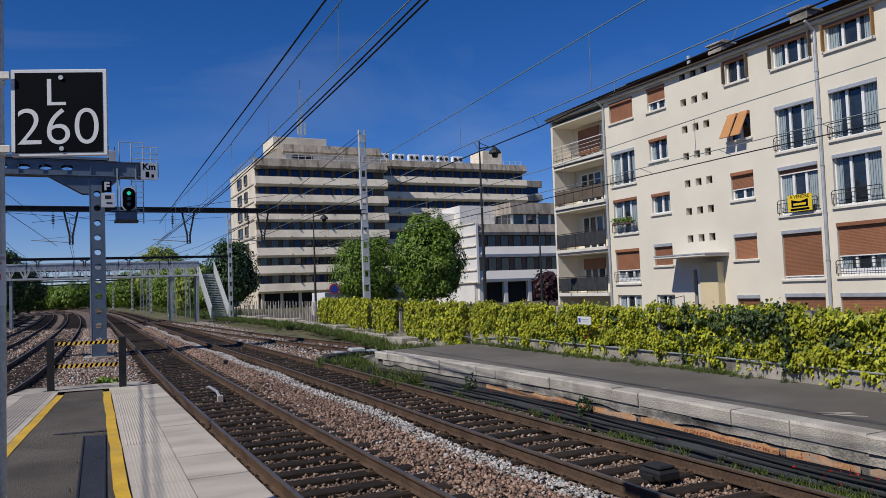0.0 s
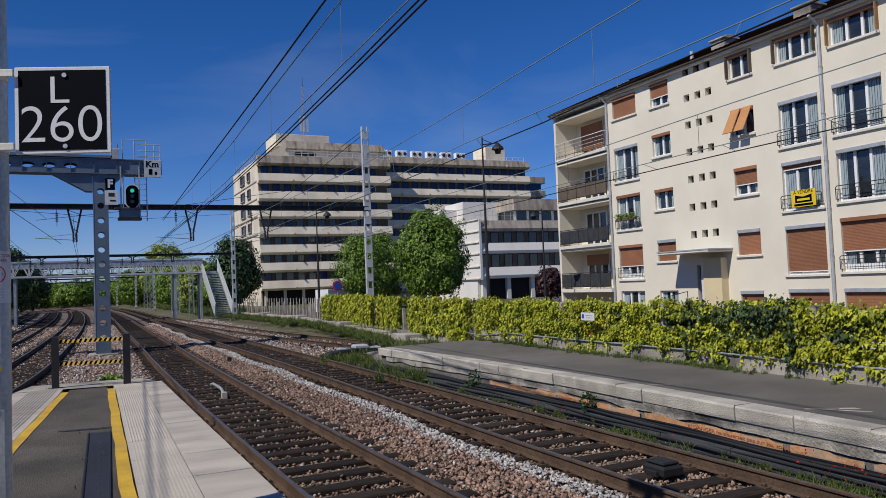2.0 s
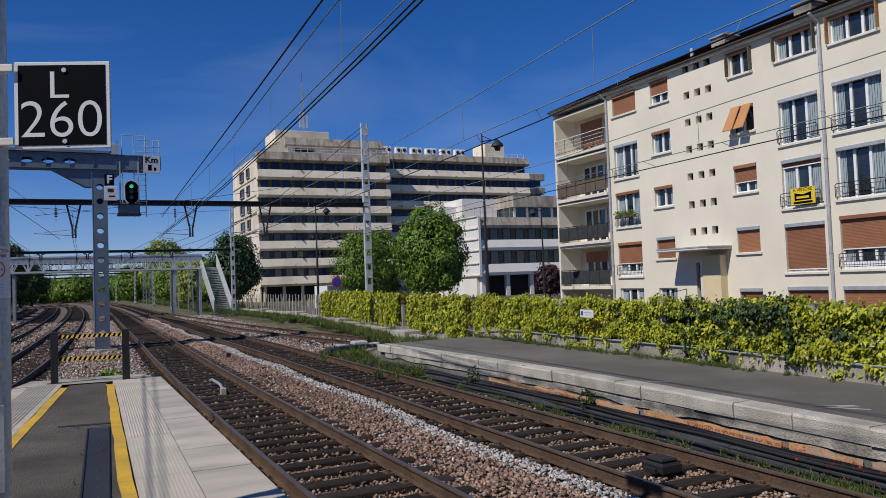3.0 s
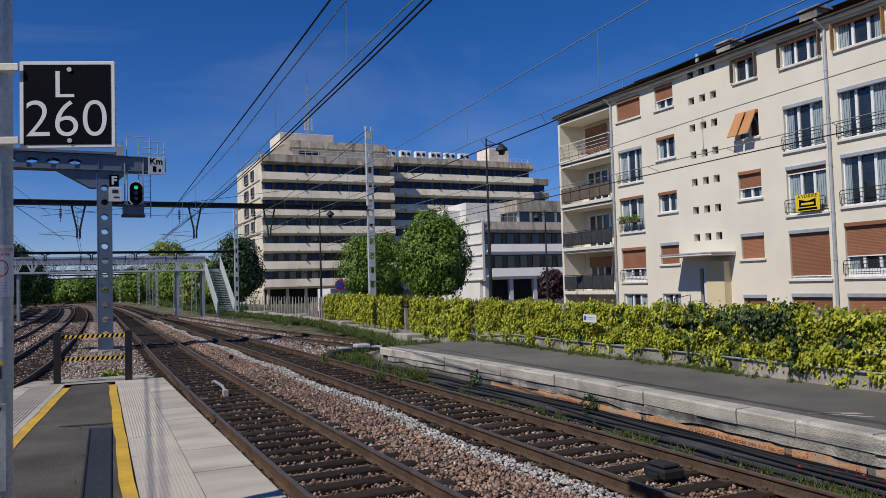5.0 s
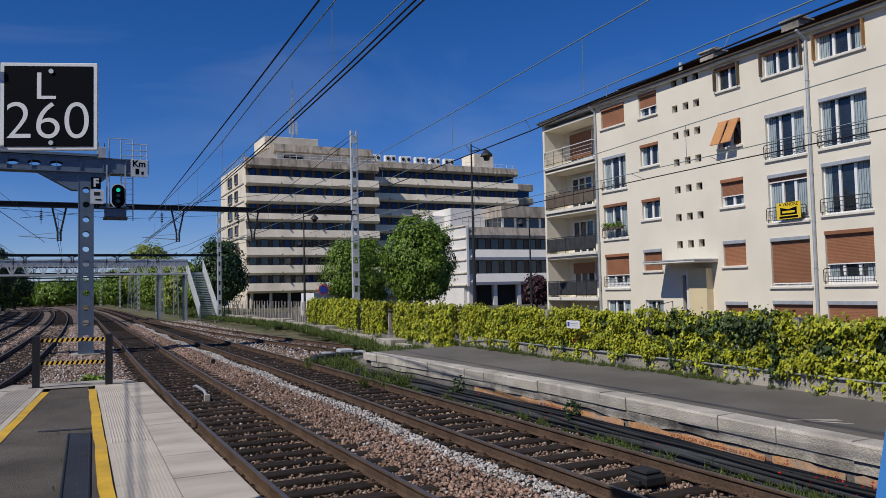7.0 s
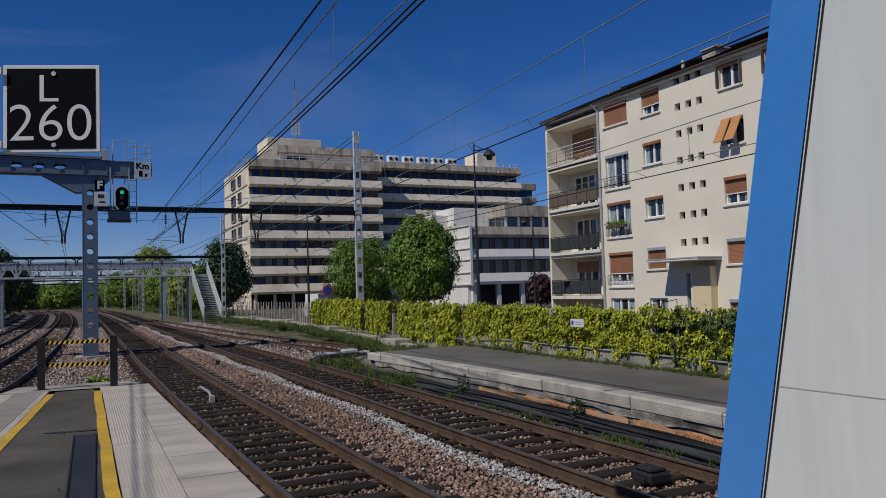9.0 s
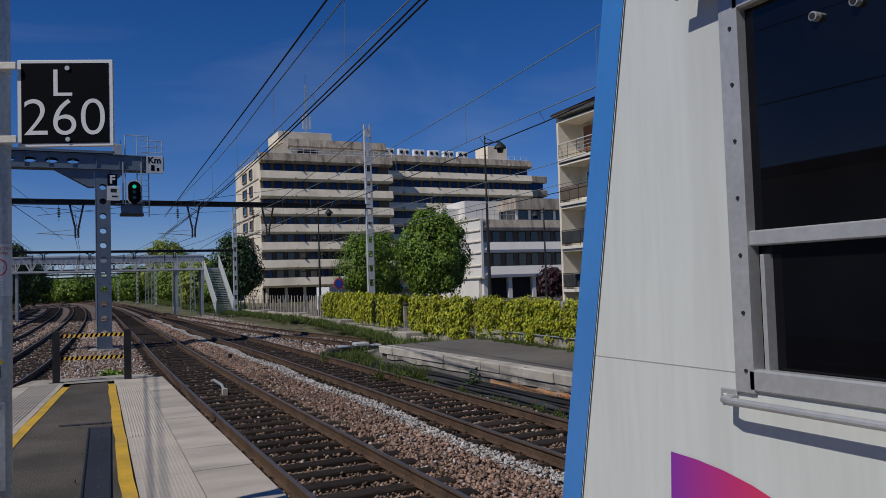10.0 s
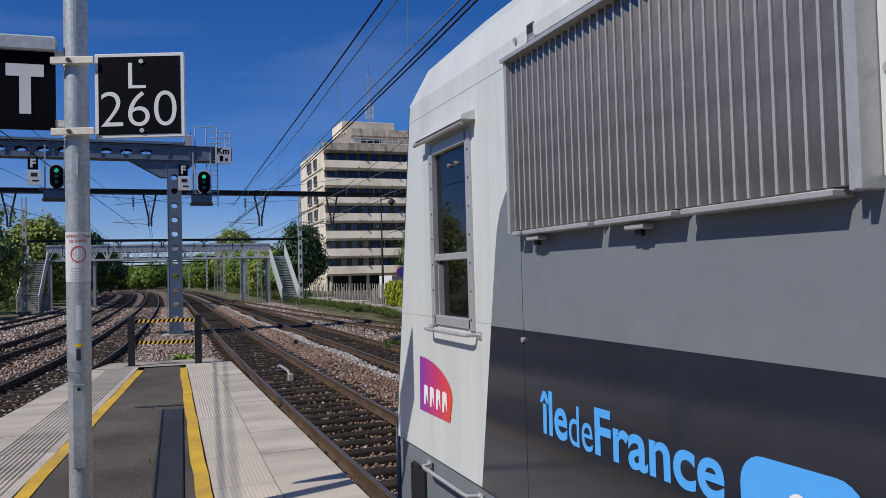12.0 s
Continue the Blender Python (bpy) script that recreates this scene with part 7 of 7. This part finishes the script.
for y in (-2.22, -3.05):
    part("catch", Mesh().box(TX - 0.07, TX - 0.02, y - 0.06, y + 0.06, ga - 0.06, ga - 0.04, M_ALU, 0.004).box(TX - 0.05, TX - 0.03, y - 0.02, y + 0.02, ga - 0.085, ga - 0.06, M_IRON), vg)
part("vent_slot", Mesh().box(TX - 0.002, TX + 0.02, -2.17, -2.1, 3.55, 3.64, M_TRAINGREY).box(TX - 0.004, TX - 0.002, -2.165, -2.105, 3.59, 3.635, M_RUBBER), train)
for y, z in ((-1.97, 2.05), (-1.98, 3.6), (-4.1, 2.906), (-4.09, 2.051)):
    part("bolt", Mesh().bar((TX, y, z), (TX - 0.014, y, z), 0.014, M_ALU, 10), train)
part("door_post", Mesh().box(TX - 0.008, TX + 0.0, -4.125, -4.075, 2.625, 3.6, M_TRAINWHITE, 0.002), train)
part("door_seal", Mesh().box(TX - 0.01, TX + 0.0, -4.145, -4.126, 1.15, 3.6, M_RUBBER), train, "black rubber door seal")
hb = Mesh().box(TX - 0.06, TX - 0.03, -3.4, -2.2, 3.497, 3.522, M_IRON, 0.004)
for y in (-2.26, -3.0):
    hb.box(TX - 0.06, TX, y - 0.03, y + 0.03, 3.49, 3.535, M_ALU, 0.004)
part("hinge_bar", hb, vg, "dark hinge bar over the grille")
# operator's mark as a plain shape, and lettering on the side
lg = new("operator_mark")
lg.parent = train
arc = [(-0.33, 1.82)] + [(-0.33 - 0.61 * math.sin(a), 1.60 + 0.22 * math.cos(a)) for a in (math.pi / 2 * k / 8 for k in range(1, 9))]
gm = bpy.data.materials.new("purple_to_red")
gm.use_nodes = True
_t = gm.node_tree
_c, _x, _r = _t.nodes.new("ShaderNodeTexCoord"), _t.nodes.new("ShaderNodeSeparateXYZ"), _t.nodes.new("ShaderNodeValToRGB")
_m = _t.nodes.new("ShaderNodeMapRange")
_m.inputs[1].default_value, _m.inputs[2].default_value = -0.33, -0.94
_t.links.new(_c.outputs["Object"], _x.inputs[0]), _t.links.new(_x.outputs[1], _m.inputs[0]), _t.links.new(_m.outputs[0], _r.inputs[0]), _t.links.new(_r.outputs[0], _t.nodes["Principled BSDF"].inputs[0])
_r.color_ramp.elements[0].color, _r.color_ramp.elements[1].color = (0.22, 0.03, 0.33, 1), (0.75, 0.06, 0.02, 1)
_r.color_ramp.elements.new(0.45).color = (0.50, 0.03, 0.16, 1)
_t.nodes["Principled BSDF"].inputs["Roughness"].default_value = 0.4
part("coloured_shape", Mesh().faces([(TX - 0.004, y, z) for y, z in arc] + [(TX - 0.004, -0.89, 1.44), (TX - 0.004, -0.31, 1.44)], [tuple(range(len(arc) + 2))], gm), lg, "purple to red quarter shape")
wm_ = Mesh()
for k in range(4):
    y0 = -0.40 - k * 0.12
    wm_.prism([(y0, 1.49), (y0 - 0.03, 1.49), (y0 - 0.05, 1.57), (y0 - 0.085, 1.50), (y0 - 0.085, 1.62), (y0 - 0.04, 1.63), (y0 - 0.01, 1.62)], TX - 0.0055, TX - 0.0045, "x", M_WHITE)
part("white_marks", wm_, lg, "white marks")
tw = pose(TX - 0.005, -2.13, 1.715, 90, 0, -90)
lettering("lettering", "île", 0.30, M_LOGOBLUE, train, tw, 0.0006, "bright blue lettering", "LEFT", bold=0.006, fit=(0.26, 0.215))
lettering("lettering", "de", 0.28, M_LOGOBLUE, train, pose(TX - 0.005, -2.405, 1.695, 90, 0, -90), 0.0006, "thin bright blue lettering", "LEFT", fit=(0.20, 0.185))
lettering("lettering", "France", 0.33, M_LOGOBLUE, train, pose(TX - 0.005, -2.625, 1.705, 90, 0, -90), 0.0006, "bright blue lettering", "LEFT", bold=0.007, fit=(0.80, 0.205))
part("white_mark", Mesh().box(TX - 0.0045, TX - 0.0035, -3.05, -2.87, 1.40, 1.475, M_WHITE), train, "small white mark")
rd = new("round_badge")
rd.parent = train


def rounded(y0, y1, z0, z1, r):
    out = []
    for cy, cz, a0 in ((y1 - r, z1 - r, 0), (y0 + r, z1 - r, 90), (y0 + r, z0 + r, 180), (y1 - r, z0 + r, 270)):
        out += [(cy + r * math.cos(radians(a0 + k * 15)), cz + r * math.sin(radians(a0 + k * 15))) for k in range(7)]
    return out


part("badge", Mesh().faces([(TX - 0.0045, y, z) for y, z in rounded(-3.98, -3.5, 1.36, 1.8, 0.1)], [tuple(range(28))], M_LOGOBLUE), rd, "bright blue rounded badge")
part("badge_mark", Mesh().faces([(TX - 0.0055, -3.74 + 0.045 * math.cos(a), 1.67 + 0.05 * math.sin(a)) for a in (math.pi * k / 8 for k in range(16))], [tuple(range(16))], M_WHITE), rd)
part("text_bar", Mesh().box(TX - 0.0045, TX - 0.0035, -0.26, -0.12, 1.0, 1.04, M_IRON).bar((TX, -0.1, 1.0), (TX - 0.01, -0.1, 1.0), 0.02, M_IRON, 8), train)

# ---- added out-of-view plain walls that close the place behind and beside the camera ----
# Made-up wall, so the train's glass mirrors it and not the sky.
cw_ = thing("reflected_wall_west", (-24, 10, 0), "plain beige wall added out of view for the train to mirror", "wall", kind="structure")
part("wall_face", Mesh().box(-6, 0, -45, 42, -0.4, 6.5, M_OFFICE), cw_)
part("wall_roof", Mesh().box(-6.5, 0.8, -45.5, 42.5, 6.5, 6.9, M_MULLION), cw_)
cs_ = thing("wall_south", (0, -42, 0), "plain grey wall added out of view to close the scene", "wall", kind="structure")
part("wall_face", Mesh().box(-24, 40, -1, 0, -0.4, 8, M_OFFICEDIRTY), cs_)

# ---- street furniture behind the hedge ----


def street_lamp(x, y, h, arm, label):
    t = thing("street_lamp", (x, y, 0), label, "street lamp", "street lamps")
    part("post", Mesh().bar((0, 0, -0.4), (0, 0, h * 0.5), 0.11, M_IRON, 10, 0.08).bar((0, 0, h * 0.5), (0, 0, h), 0.07, M_IRON, 8, 0.04), t)
    part("arm", Mesh().bar((0, 0, h - 0.4), (arm, 0, h - 0.25), 0.03, M_IRON, 6).bar((0, 0, h - 0.1), (arm * 0.6, 0, h - 0.28), 0.02, M_IRON, 5), t)
    l = Mesh()
    for r0, r1, za, zb in ((0.05, 0.3, -0.25, -0.5), (0.3, 0.34, -0.5, -0.62), (0.2, 0.14, -0.62, -0.85)):
        l.bar((arm, 0, h + za), (arm, 0, h + zb), r0, M_IRON, 14, r1)
    part("lantern", l, t, "black lantern with a wide hood")


street_lamp(19.95, 36, 10.2, 0.95, "tall dark street lamp with a hooded lantern")
street_lamp(32.7, 50, 7.9, -0.75, "dark street lamp with a hooded lantern")
street_lamp(17.7, 60, 8.9, 0.9, "dark street lamp beside the fence")
ns = thing("road_sign", (16.2, 50.5, 0.1), "round red and blue no-parking sign on a post", "road sign")
part("post", Mesh().bar((0, 0, 0), (0, 0, 2.6), 0.04, M_GALV, 8), ns)
part("disc", Mesh().bar((0, -0.05, 2.45), (0, -0.07, 2.45), 0.36, M_RED, 24).bar((0, -0.072, 2.45), (0, -0.08, 2.45), 0.28, M_BLUESIGN, 24), ns)
nt_ = thing("paper_notice", (hedge_x(15.2) - 0.3, 15.2, 1.48), "small white notice fixed to the hedge fence", "notice")
part("board", Mesh().box(-0.01, 0.01, -0.26, 0.26, -0.09, 0.1, M_SIGNWHITE, 0.003), nt_)
part("blue_mark", Mesh().box(-0.014, -0.01, 0.14, 0.22, -0.04, 0.06, M_BLUESIGN), nt_)
part("text_bar", Mesh().box(-0.014, -0.01, -0.2, 0.1, 0.02, 0.04, M_ZINC).box(-0.014, -0.01, -0.2, 0.05, -0.03, -0.015, M_ZINC), nt_)


def car(x, y, yaw, paint, label):
    c = thing("parked_car", pose(x, y, 0, 0, 0, yaw), label, "car", "parked cars")
    side = [(-2.1, 0.3), (-2.15, 0.75), (-1.9, 0.95), (-1.45, 1.42), (0.35, 1.46), (1.05, 0.98), (1.95, 0.85), (2.1, 0.6), (2.08, 0.3)]
    part("body", Mesh().prism([(p, q) for p, q in side], -0.85, 0.85, "y", paint), c)
    gl = Mesh()
    for s in (-0.855, 0.855):
        gl.faces([(-1.75, s, 0.98), (-1.35, s, 1.36), (0.3, s, 1.39), (0.9, s, 0.98)], [(0, 1, 2, 3)], M_GLASS)
    gl.faces([(0.4, -0.75, 1.43), (0.4, 0.75, 1.43), (1.06, 0.78, 1.0), (1.06, -0.78, 1.0)], [(0, 1, 2, 3)], M_GLASS)
    part("windows", gl, c)
    for wx in (-1.3, 1.3):
        for s in (-0.8, 0.8):
            part("wheel", Mesh().bar((wx, s - 0.09, 0.3), (wx, s + 0.09, 0.3), 0.32, M_RUBBER, 16).bar((wx, s - 0.1, 0.3), (wx, s + 0.1, 0.3), 0.19, M_ALU, 12), c)


car(15.2, 21.4, 95, M_CARRED, "red parked car glimpsed through the hedge")
car(14.9, 15.0, 92, M_CARGREY, "dark grey parked car glimpsed through the hedge")
car(14.6, 9.6, 90, M_CARWHITE, "white parked car glimpsed through the hedge")
car(20.0, 53.0, 80, M_CARGREY, "dark parked car beyond the fence")
van = thing("white_van", pose(22.5, 68, 0, 0, 0, 20), "white van parked beyond the fence", "van")
part("body", Mesh().prism([(-2.6, 0.3), (-2.6, 2.3), (1.2, 2.35), (2.0, 1.3), (2.6, 1.1), (2.6, 0.3)], -0.95, 0.95, "y", M_CARWHITE), van)
part("windows", Mesh().faces([(1.25, -0.96, 2.0), (1.8, -0.96, 1.35), (0.6, -0.96, 1.35), (0.6, -0.96, 2.0)], [(0, 1, 2, 3)], M_GLASS), van)
solo("car_park", Mesh().faces([(12.4, -20, -0.05), (80, -20, -0.05), (80, 92, -0.05), (17.2, 92, -0.05), (16.8, 55, -0.05), (13.2, 26, -0.05)], [(0, 1, 2, 3, 4, 5)], M_ASPHALT),
     (0, 0, 0), "grey asphalt car park behind the hedge", "car park", kind="structure")


# ---- weeds ----
def tuft_field(name, pts, size, material, label, blades, rng, cat="grass", blade=True):
    c, nrm, sz = [], [], []
    n = len(pts) * blades
    p = np.repeat(np.array(pts), blades, 0)
    off = rng.normal(0, 1, (n, 3)) * np.array([0.11, 0.11, 0])
    hgt = np.abs(rng.normal(0, 1, n)) * size * 0.5
    c = p + off * size * 4 + np.stack([np.zeros(n), np.zeros(n), hgt], 1)
    nrm = np.stack([rng.normal(0, 1, n), rng.normal(0, 1, n), rng.uniform(0, 0.6, n)], 1)
    return solo(name, leaves(name, c, nrm, size * rng.uniform(0.4, 1.1, n) * (1.6 if blade else 1), rng, [material], blade=blade), (0, 0, 0), label, cat, kind="stuff")


rg2 = np.random.default_rng(77)
pts = [(hedge_x(y) - 0.05 - abs(rg2.normal(0, 0.12)), y, P2 + 0.01) for y in np.concatenate([rg2.uniform(10.5, 22, 260), rg2.uniform(2, 11, 40)])]
tuft_field("verge_grass", pts, 0.06, M_GRASS, "low green weeds at the foot of the hedge wall", 30, rg2)
pts = [(hedge_x(y) - 0.2 - rg2.uniform(0, 1.7), y, 0.02) for y in rg2.uniform(22, 50, 900)] + [(hedge_x(y) - 1 - rg2.uniform(0, 2.2), y, 0.0) for y in rg2.uniform(50, 110, 900)]
tuft_field("verge_grass", pts, 0.17, M_GRASS, "rough green verge along the fence", 24, rg2)
pts = [(LINE["two"](y) + 1.0 + rg2.uniform(0, 0.75), y, -0.17) for y in np.concatenate([rg2.uniform(5, 20, 120), rg2.normal(5.9, 0.35, 60), rg2.normal(9.5, 0.6, 25)])]
tuft_field("trackside_weeds", pts, 0.075, M_GRASS, "green weeds growing between track and old platform", 30, rg2, "weeds")
pts = [(8.6 + rg2.normal(0, 0.6) + 0.1 * (y - 20), y, -0.12) for y in rg2.uniform(18.5, 27, 150)]
tuft_field("trackside_weeds", pts, 0.16, M_GRASS, "green weeds round the end of the old platform", 45, rg2, "weeds")
for y, hh in ((16.0, 0.4), (11.6, 0.38)):
    pts = [(edge2(y) - 0.12 + rg2.normal(0, 0.05), y + rg2.normal(0, 0.1), -0.08 + hh * rg2.random()) for _ in range(18)]
    tuft_field("wall_weed", pts, 0.075, M_TREEDARK, "bushy dark green weed at the platform wall", 9, rg2, "weeds", False)
pts = [(0.6 + rg2.normal(0, 0.14), 17.6 + rg2.normal(0, 0.2), 0.2 + 0.5 * rg2.random()) for _ in range(60)]
tuft_field("wall_weed", pts, 0.1, M_TREE, "leafy green bush at the platform's end", 14, rg2, "weeds", False)
pts = [(7.9 + rg2.normal(0, 0.12), y, 0.02 + rg2.random() * 0.25) for y in list(rg2.normal(5.6, 0.5, 22)) + list(rg2.normal(11.5, 1.2, 8))]
tuft_field("poppies", pts, 0.035, M_POPPY, "scattered red poppies beside the track", 3, rg2, "flowers", False)
pts = [(14 + rg2.uniform(0, 5), y, -0.1) for y in rg2.uniform(88, 200, 900)] + [(-12 - rg2.uniform(0, 8), y, -0.1) for y in rg2.uniform(40, 200, 700)]
tuft_field("verge_grass", pts, 0.35, M_GRASS, "rough green verge below the trees", 14, rg2)
pts = [(x + rg2.normal(0, 0.02), y, PZ + 0.004) for x, y in [(0.02, 8.3), (-0.03, 7.1), (0.08, 9.95), (0.3, 9.95), (0.29, 8.4), (0.5, 14.62), (0.56, 14.7)]]
tuft_field("joint_weeds", pts, 0.028, M_GRASS, "small weeds in the joints of the platform", 8, rg2, "weeds")

# ---- trackside fittings ----
bx = thing("track_box", (LINE["two"](7.9) + 0.12, 7.9, -0.17), "dark cast-iron box between the rails", "track equipment")
part("case", Mesh().box(-0.16, 0.16, -0.2, 0.2, 0, 0.14, M_IRON, 0.03), bx)
part("lid", Mesh().box(-0.13, 0.13, -0.16, 0.16, 0.14, 0.19, M_IRON, 0.02).box(-0.2, -0.16, -0.1, 0.1, 0.0, 0.08, M_IRON, 0.01), bx)
cp = thing("contact_ramp", (LINE["one"](20.6) + 0.05, 20.6, -0.17), "curved metal contact ramp between the rails", "track equipment")
part("blade", Mesh().chain([(0, -1.1, 0.1), (0, -0.7, 0.19), (0, 0.5, 0.19), (0, 0.9, 0.12)], 0.035, M_ALU, 6), cp)
part("nose", Mesh().box(-0.06, 0.06, -1.22, -1.06, -0.02, 0.15, M_SLAB, 0.01), cp, "pale end block")
pmx = thing("point_machine", (9.2, 27.0, -0.2), "dark point machine with pale covers beside the siding", "track equipment")
part("case", Mesh().prism([(-1.3, 0), (-0.9, 0.3), (0.8, 0.35), (1.1, 0)], -0.3, 0.3, "y", M_IRON), pmx)
part("cover", Mesh().box(0.0, 0.5, -0.25, 0.25, 0.35, 0.5, M_GALVBRIGHT, 0.04).box(-0.6, -0.2, -0.2, 0.2, 0.33, 0.42, M_ZINC, 0.03).box(0.7, 1.0, -0.2, 0.2, 0.25, 0.4, M_GALVBRIGHT, 0.03), pmx)
for i, (x, y) in enumerate(((LINE["one"](29) + 1.75, 29.0), (LINE["one"](24) + 2.0, 24.0))):
    mk = thing("track_marker", (x, y, -0.2), "small dark marker peg in the ballast", "track equipment")
    part("peg", Mesh().box(-0.07, 0.07, -0.07, 0.07, 0, 0.24 if i == 0 else 0.13, M_IRON, 0.01), mk)
eb = thing("ground_box", (0.05, 17.3, -0.2), "grey junction box on the ballast", "track equipment")
part("case", Mesh().box(-0.3, 0.3, -0.15, 0.15, 0.2, 0.55, M_ZINC, 0.03), eb)
part("legs", Mesh().box(-0.25, -0.2, -0.05, 0.05, 0, 0.2, M_IRON).box(0.2, 0.25, -0.05, 0.05, 0, 0.2, M_IRON), eb)


# ---- what moves ----
def motions():
    walk(train, [(t, pose(0, y, 0)) for t, y in ((0.0, 0.905), (4.0, 0.905), (6.0, 0.908), (6.5, 0.915), (7.0, 0.93), (7.5, 0.955), (8.0, 1.03), (8.5, 1.19),
                                                 (9.0, 1.45), (9.5, 1.85), (10.0, 2.36), (10.5, 3.01), (11.0, 3.76), (11.5, 4.61), (12.0, 5.54))])


motions()
